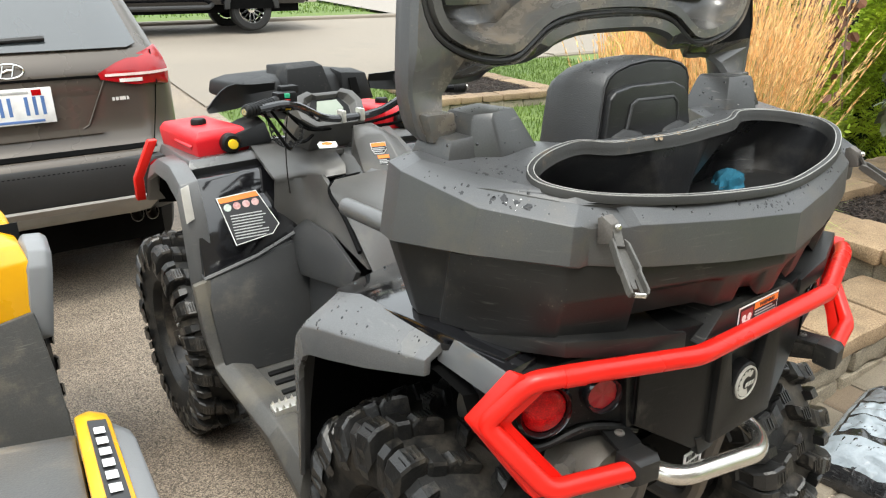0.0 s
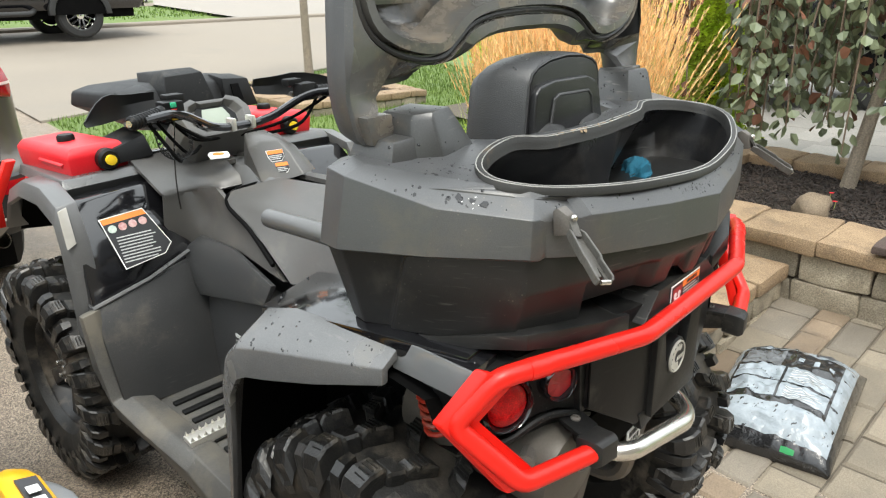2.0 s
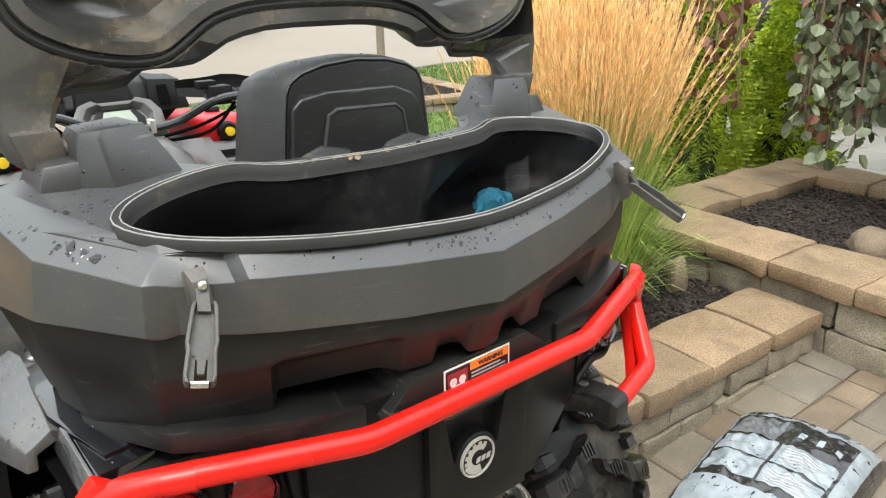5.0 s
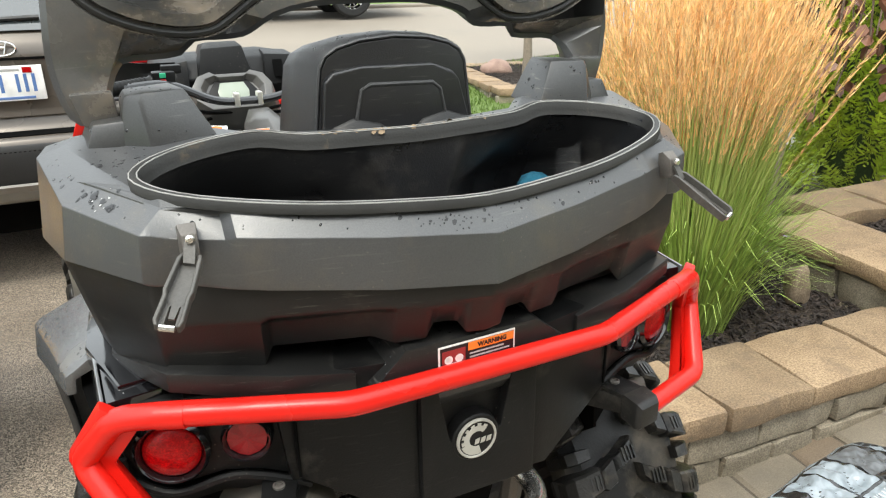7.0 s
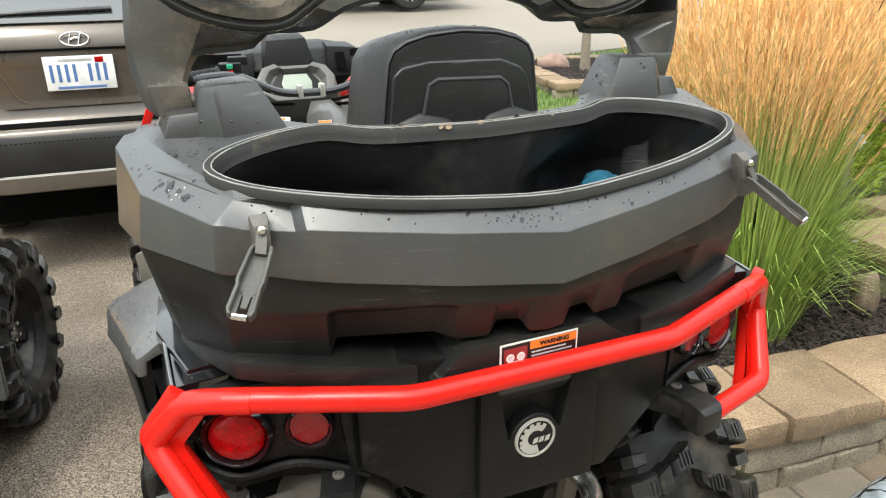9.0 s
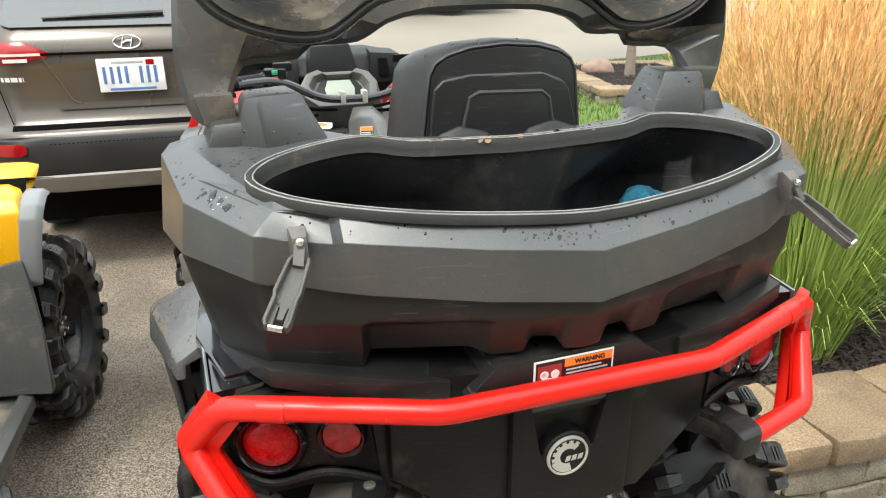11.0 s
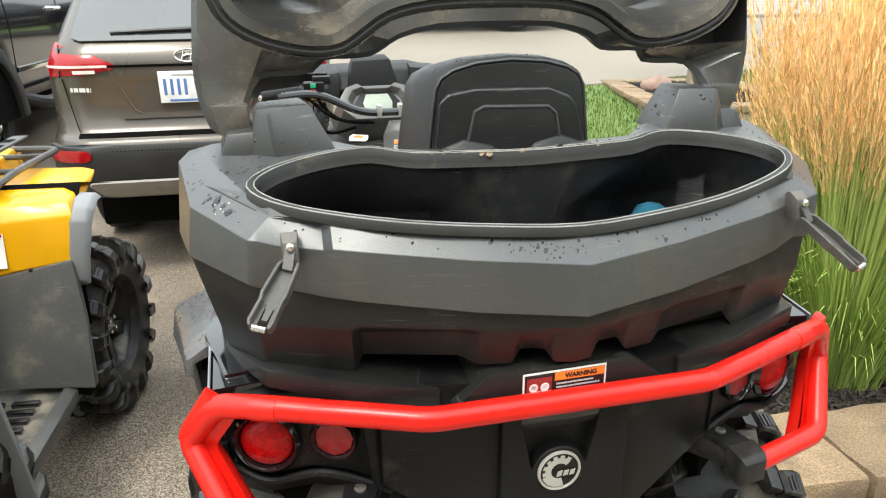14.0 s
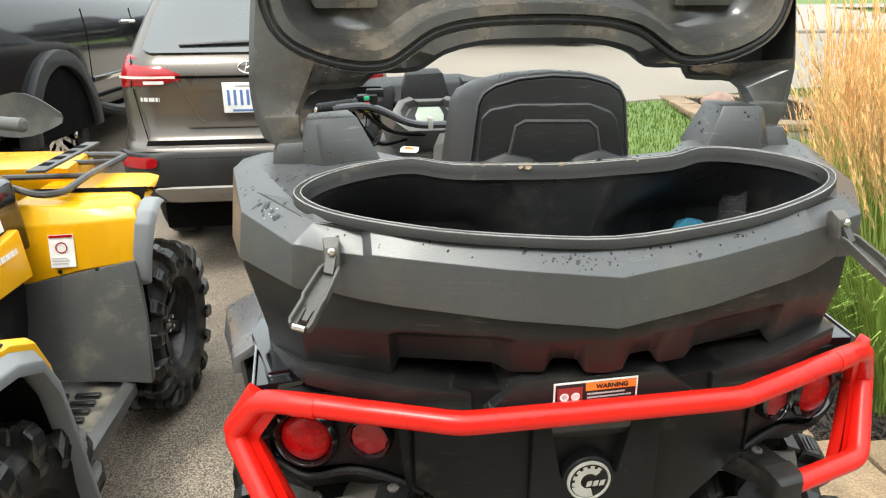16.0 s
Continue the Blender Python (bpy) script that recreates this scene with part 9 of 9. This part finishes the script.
rock((1.765, 0.96, 0.255), (0.055, 0.05, 0.115), 9.6, "rough brown standing rock in the low bed")


def flower_patch(cx, cy, z, n, m, seed, label, tall=(0.14, 0.26)):
    t = thing("flower", (cx, cy, z), label, "flower")
    rnd = random.Random(seed)
    V, F = [], []
    for _ in range(n):
        x, y, h = cx + rnd.uniform(-0.10, 0.10), cy + rnd.uniform(-0.10, 0.10), rnd.uniform(*tall)
        part("stalk", tube([(x, y, z), (x + rnd.uniform(-0.02, 0.02), y, z + h)], 0.0016, 4), M_STALK, t)
        c = Vector((x, y, z + h))
        for k in range(6):
            a = k * 1.047
            leaf(V, F, c, Vector((math.cos(a), math.sin(a), 0.2)), Vector((0, 0, 1)), 0.014, 0.005)
    ob = from_lists("petals", V, F, m)
    ob.data.transform(Matrix.Translation((-cx, -cy, -z)))
    ob.parent = t
    return t


flower_patch(1.80, 1.20, 0.19, 5, M_FLOWER, 81, "small violet flowers beside the tall grass")
flower_patch(2.64, 0.50, 0.325, 2, mat("red_petal", (0.55, 0.02, 0.03), 0.6, bump=0), 82, "small red flower in the mulch bed", (0.04, 0.06))

# ---------------------------------------------------------------- bag of garden soil on the patio
def make_bag():
    M_FOIL = mat("black_bag_film", (0.014, 0.014, 0.015), 0.16, scale=8, grain=0.0, grain_scale=60, bump=0.8, coat=0.6, scratch=1.0, dirt=(0.10, 0.10, 0.10), dirt_scale=26, dirt_at=0.58)
    M_PALE = mat("pale_blue_print", (0.21, 0.245, 0.27), 0.22, col2=(0.33, 0.37, 0.40), scale=14, grain=0.08, grain_scale=60, bump=0.7, coat=0.4, scratch=0.4, dirt=(0.12, 0.13, 0.14), dirt_scale=22, dirt_at=0.60)
    # corners: far, right, near, left as the bag lies
    A, Bc, C, D = Vector((1.395, 0.385, 0.06)), Vector((1.495, -0.020, 0.07)), Vector((0.905, -0.105, 0.035)), Vector((0.840, 0.274, 0.03))
    t = thing("soil_bag", ((A.x + C.x) / 2, (A.y + C.y) / 2, 0.05), "plump black plastic bag of garden soil lying on pavers", "soil bag")

    def at(u, v, lift=0.0):
        """Top of the bag: u along from the near-left edge, v across."""
        p = D.lerp(C, v).lerp(A.lerp(Bc, v), u)
        e = max(0.0, (1 - abs(2 * u - 1) ** 3.2)) ** 0.6 * max(0.0, (1 - abs(2 * v - 1) ** 3.2)) ** 0.6
        wr = 0.009 * noise.noise((u * 7, v * 7, 1.3)) + 0.008 * noise.noise((u * 19, v * 15, 4.3)) + 0.004 * noise.noise((u * 34 + v * 18, v * 9 - u * 6, 7.7)) + 0.003 * noise.noise((u * 4, v * 34, 2.0)) * (1 - e)
        return Vector((p.x, p.y, p.z + 0.112 * e + (0.008 + wr) * (0.3 + e) + lift))

    bm = bmesh.new()
    n, m = 56, 56
    g = [[bm.verts.new(at(i / n, j / m)) for j in range(m + 1)] for i in range(n + 1)]
    for i in range(n):
        for j in range(m):
            bm.faces.new((g[i][j], g[i][j + 1], g[i + 1][j + 1], g[i + 1][j]))
    rim = [g[i][0] for i in range(n + 1)] + [g[n][j] for j in range(1, m + 1)] + [g[i][m] for i in range(n - 1, -1, -1)] + [g[0][j] for j in range(m - 1, 0, -1)]
    low = [bm.verts.new((v.co.x + (t.location.x - v.co.x) * 0.03, v.co.y + (t.location.y - v.co.y) * 0.03, ground_z(v.co.x, v.co.y) + 0.008)) for v in rim]
    for i in range(len(rim)):
        j = (i + 1) % len(rim)
        bm.faces.new((rim[i], low[i], low[j], rim[j]))
    bm.faces.new(low)
    part("bag_film", bm, M_FOIL, t, "glossy black film with creases", angle=70)

    def panel(name, u0, u1, v0, v1, mtl, lift=0.0012, k=24):
        b = bmesh.new()
        gg = [[b.verts.new(at(u0 + (u1 - u0) * i / k, v0 + (v1 - v0) * j / k, lift)) for j in range(k + 1)] for i in range(k + 1)]
        for i in range(k):
            for j in range(k):
                b.faces.new((gg[i][j], gg[i][j + 1], gg[i + 1][j + 1], gg[i + 1][j]))
        return part(name, b, mtl, t, angle=70)

    # pale border and fields of print
    panel("print_band", 0.05, 0.22, 0.05, 0.95, M_PALE)
    panel("print_band", 0.82, 0.97, 0.05, 0.90, M_PALE)
    panel("print_border", 0.22, 0.95, 0.86, 0.95, M_PALE)
    panel("print_border", 0.22, 0.82, 0.03, 0.09, M_PALE)
    for u0, u1, v0, v1 in ((0.27, 0.405, 0.11, 0.46), (0.27, 0.405, 0.48, 0.84), (0.42, 0.57, 0.11, 0.46), (0.42, 0.57, 0.48, 0.84)):
        panel("print_field", u0, u1, v0, v1, M_PALE)
    panel("print_field", 0.59, 0.79, 0.12, 0.42, mat("grey_bag_print", (0.10, 0.105, 0.11), 0.3, bump=0.5, grain_scale=60, coat=0.3))
    for k in range(3):
        panel("print_sign", 0.65, 0.705, 0.53 + 0.115 * k, 0.57 + 0.115 * k, M_PALE, 0.0016, 8)
    for k in range(9):
        panel("title_mark", 0.86, 0.915, 0.10 + 0.05 * k, 0.138 + 0.05 * k, M_BLACKP, 0.0024, 6)
    panel("seal_mark", 0.86, 0.93, 0.62, 0.76, mat("dark_bag_print", (0.05, 0.05, 0.055), 0.3, bump=0.3, coat=0.3), 0.0024, 8)
    for k in range(6):
        for j in range(2):
            panel("text_line", 0.275 + 0.018 * k + 0.17 * j, 0.281 + 0.018 * k + 0.17 * j, 0.52, 0.80 - 0.03 * (k % 3), M_PRINT, 0.0018, 10)
    panel("green_mark", 0.010, 0.026, 0.63, 0.73, mat("green_bag_print", (0.03, 0.25, 0.08), 0.3, bump=0.2), 0.0016, 8)
    return t


make_bag()

# ---------------------------------------------------------------- stone walls and paving, piece by piece
def stone(lo, hi, bev, seed, jitter=0.006):
    """A hewn block with worn edges and slightly uneven faces."""
    b = box(lo, hi, bev, seg=2)
    bmesh.ops.subdivide_edges(b, edges=[e for e in b.edges if e.calc_length() > 0.06], cuts=2, use_grid_fill=True)
    for v in b.verts:
        n = noise.noise_vector(v.co * 9 + Vector((seed, 0, 0)))
        v.co += n * jitter
    return b


def wall_run(name, axis, a0, a1, front, depth, facing, z0, ztop, courses, seed, cap_h=0.072, cap_over=0.022, label=""):
    """A dry stone retaining wall along x or y. front: the place of its face; facing: -1 or 1, the way it looks."""
    rnd = random.Random(seed)

    def span(s0, s1, f0, f1, h0, h1):
        if axis == "x":
            return (s0, min(f0, f1), h0), (s1, max(f0, f1), h1)
        return (min(f0, f1), s0, h0), (max(f0, f1), s1, h1)

    inner = front - facing * depth
    lo, hi = span(a0 + 0.01, a1 - 0.01, front - facing * 0.03, inner + facing * 0.02, z0 - 0.15, ztop - cap_h - 0.004)
    core = part(name, box(lo, hi, 0.0), M_SOIL)
    tagged(core, label or "tan stone garden wall with flat cap stones", "wall", kind="structure")
    zc = ztop - cap_h
    hs = [(zc - z0) / courses] * courses
    z = z0
    for c in range(courses):
        s = a0 - rnd.uniform(0, 0.1)
        while s < a1:
            L = rnd.uniform(0.16, 0.30)
            e = min(s + L, a1)
            if e - max(s, a0) > 0.03:
                lo, hi = span(max(s, a0) + 0.003, e - 0.003, front + facing * rnd.uniform(-0.006, 0.006), front - facing * 0.10, z + 0.003, z + hs[c] - 0.003)
                part("block", stone(lo, hi, 0.010, rnd.uniform(0, 99), 0.013), M_BLOCK, core)
            s = e
        z += hs[c]
    s = a0
    while s < a1 - 0.02:
        L = rnd.uniform(0.26, 0.36)
        e = s + L
        if a1 - e < 0.14:
            e = a1
        dz = rnd.uniform(-0.003, 0.003)
        lo, hi = span(s + 0.003, e - 0.003, front + facing * (cap_over + rnd.uniform(-0.004, 0.004)), inner, zc, ztop + dz)
        part("cap_stone", stone(lo, hi, 0.018, rnd.uniform(0, 99), 0.012), M_STONE, core)
        s = e
    return core


wall_run("garden_wall", "y", -1.5, 1.32, 1.915, 0.34, -1, 0.075, 0.390, 2, 201)
wall_run("garden_wall", "x", 2.26, 3.55, 1.24, 0.30, -1, 0.20, 0.390, 1, 202)
wall_run("garden_wall", "y", -1.5, 1.24, 3.26, 0.28, -1, 0.25, 0.390, 1, 203)
wall_run("low_garden_wall", "x", 0.62, 1.91, 0.450, 0.27, -1, 0.0, 0.265, 2, 204)
wall_run("low_garden_wall", "y", 0.725, 2.7, 0.62, 0.26, -1, 0.0, 0.265, 2, 205)

# raised bed across the lawn, slightly turned
BX, BY, BZ = 2.94, 5.86, 0.10
TX, TY = 3.78, 6.80
BED_TURN = Matrix.Translation((BX, BY, 0)) @ Matrix.Rotation(radians(-7.0), 4, "Z") @ Matrix.Translation((-BX, -BY, 0))


def turned(ob):
    ob.matrix_basis = BED_TURN @ ob.matrix_basis
    return ob


turned(wall_run("lawn_bed_wall", "x", BX, BX + 1.70, BY, 0.26, -1, BZ - 0.03, BZ + 0.150, 1, 206, label="tan stone wall of a small bed on the lawn"))
turned(wall_run("lawn_bed_wall", "y", BY + 0.27, BY + 2.32, BX, 0.26, -1, BZ - 0.03, BZ + 0.150, 1, 207, label="tan stone wall of a small bed on the lawn"))
turned(wall_run("lawn_bed_wall", "x", BX + 0.27, BX + 1.70, BY + 2.06, 0.26, -1, BZ - 0.03, BZ + 0.150, 1, 208, label="tan stone wall of a small bed on the lawn"))
turned(wall_run("lawn_bed_wall", "y", BY + 0.27, BY + 2.05, BX + 1.70, 0.24, 1, BZ - 0.03, BZ + 0.150, 1, 209, label="tan stone wall of a small bed on the lawn"))
turned(bed("bed_soil", BX + 0.22, BX + 1.50, BY + 0.22, BY + 2.10, BZ + 0.125))
turned(chips("bark_mulch", BX + 0.24, BX + 1.48, BY + 0.24, BY + 2.08, BZ + 0.135, 5000, 13, "dark grey gravelly mulch in the bed on the lawn"))
rock((3.58, 7.20, BZ + 0.17), (0.23, 0.19, 0.14), 3.4, "reddish brown boulder in the bed on the lawn", M_BOULDER)
st = thing("street_tree", (TX, TY, BZ + 0.10), "slim grey street tree in the bed on the lawn", "tree")
part("trunk", tube(smooth_ring([(TX, TY, 0.15), (TX, TY, 1.2), (TX + 0.02, TY, 2.4), (TX, TY, 3.6)], 4, False), [0.075, 0.058] + [0.050 - 0.0025 * i for i in range(11)], 12), M_TRUNK, st, "pale grey bark trunk")
lv, lf = [], []
rt = random.Random(90)
limbs = bmesh.new()
for i in range(26):
    a, h = rt.uniform(0, 6.28), rt.uniform(2.3, 3.6)
    e = Vector((TX + math.cos(a) * rt.uniform(0.5, 1.4), TY + math.sin(a) * rt.uniform(0.5, 1.4), h + rt.uniform(0.4, 1.3)))
    tube([(TX, TY, h), tuple((Vector((TX, TY, h)) + e) / 2 + Vector((0, 0, 0.12))), tuple(e)], [0.03, 0.018, 0.006], 6, bm=limbs)
    for _ in range(70):
        u = rt.uniform(0.3, 1.1)
        p = Vector((TX, TY, h)).lerp(e, u) + Vector((rt.gauss(0, 0.16), rt.gauss(0, 0.16), rt.gauss(0, 0.14)))
        leaf(lv, lf, p, Vector((rt.uniform(-1, 1), rt.uniform(-1, 1), -0.6)), Vector((rt.uniform(-1, 1), rt.uniform(-1, 1), 1)), 0.09, 0.03)
part("limbs", limbs, M_TRUNK, st)
ob = from_lists("crown", lv, lf, mat("tree_leaf", (0.06, 0.13, 0.025), 0.5, col2=(0.1, 0.2, 0.04), scale=4, bump=0))
ob.data.transform(Matrix.Translation(-Vector(st.location)))
ob.parent = st
ob["kind"] = "stuff"

tagged(part("loose_stone", stone((1.865, -0.08, 0.396), (2.045, 0.14, 0.430), 0.010, 7.0, 0.008), mat("dark_brown_paver", (0.065, 0.045, 0.038), 0.9, col2=(0.11, 0.078, 0.064), scale=14, grain=0.25, grain_scale=180, bump=0.5)), "dark brown paving stone lying loose on the wall cap", "paving stone")

# paving of the patio
joint = ground_part("patio", sheet(0.56, 1.99, -2.2, 0.46, 0.2, 0.004), M_JOINT, "patio of tan and grey concrete pavers", "paving")
rp = random.Random(300)
y = -1.75
row = 0
while y < 0.46:
    h = rp.choice((0.12, 0.15, 0.18, 0.18))
    h = min(h, 0.47 - y)
    if h < 0.05:
        break
    x = 0.60 + rp.uniform(-0.05, 0.0)
    while x < 1.96:
        w = rp.choice((0.13, 0.17, 0.21, 0.26))
        x1 = min(x + w, 1.97)
        if x1 - x > 0.04:
            xa, xb, ya, yb = x + 0.0035, x1 - 0.0035, y + 0.0035, y + h - 0.0035
            dz = rp.uniform(-0.003, 0.003)
            tilt = [rp.uniform(-0.002, 0.002) for _ in range(4)]
            cs = [(px + rp.uniform(-0.005, 0.004), py + rp.uniform(-0.005, 0.004)) for px, py in ((xa, ya), (xb, ya), (xb, yb), (xa, yb))]
            e = 0.010
            ins = [(cs[0][0] + e, cs[0][1] + e), (cs[1][0] - e, cs[1][1] + e), (cs[2][0] - e, cs[2][1] - e), (cs[3][0] + e, cs[3][1] - e)]
            b = loft([[(cx, cy, ground_z(cx, cy) - 0.05) for cx, cy in cs], [(cx, cy, ground_z(cx, cy) + 0.006 + dz) for cx, cy in cs], [(cx, cy, ground_z(cx, cy) + 0.013 + dz + tl) for (cx, cy), tl in zip(ins, tilt)]], cap0=False)
            grey = (0.20 < (y + h / 2) - 0.16 * (x - 1.3) < 0.36 and rp.random() < 0.8) or rp.random() < 0.06
            part("paver", b, M_PAVERG if grey else (M_PAVERB if rp.random() < 0.3 else M_PAVER), joint, smooth=False)
        x = x1
    y += h
    row += 1


# ---------------------------------------------------------------- rain on the plastic
by_name = {}
for ob in bpy.data.objects:
    if ob.type == "MESH":
        by_name.setdefault(ob.name.split(".")[0], []).append(ob)
rain(by_name["upper_shell"], 260, 61, 0.0010, 0.0024)
rain(by_name["upper_shell"], 1300, 67, 0.0012, 0.0048, 0.7, ((-0.392, 0.135, 1.14), 0.075), 0.12, M_BLACKP, "film_scraps", "torn black scraps of old film on the box", "film")
rain(by_name["upper_shell"], 500, 68, 0.0005, 0.0014, 0.7, ((-0.41, 0.11, 1.135), 0.045), 0.15, M_WHITE, "film_scraps", "torn pale scraps of old film on the box", "film")
rain(by_name["upper_shell"], 1500, 69, 0.0008, 0.0028, 0.6, ((0.02, -0.045, 1.10), 0.17), 0.12, M_BLACKP, "film_scraps", "torn black scraps of old film on the box", "film")
rain(by_name["rim_seal"], 420, 70, 0.0012, 0.0050, 0.6, ((-0.02, 0.226, 1.155), 0.20), 0.10, mat("dried_mud", (0.22, 0.16, 0.10), 0.9, scale=30, bump=0.2), "mud_marks", "dried tan mud marks on the rubber seal", "mud")
rain(by_name["hinge_post"] + by_name["hinge_step"], 80, 62, 0.0010, 0.0026, 0.15)
rain([o for o in by_name["rear_fender_flare"]], 110, 63, 0.0012, 0.0032)
rain(by_name["fender_top"] + by_name["fender_tail"], 200, 64, 0.0010, 0.0030)
rain(by_name["front_fender_panel"] + by_name["tank_pad"] + by_name["fender_deck"], 320, 65, 0.0010, 0.0026, 0.3)
rain(by_name["backrest"] + by_name["tail_panel"] + by_name["rack_middle"], 140, 66, 0.0010, 0.0024)
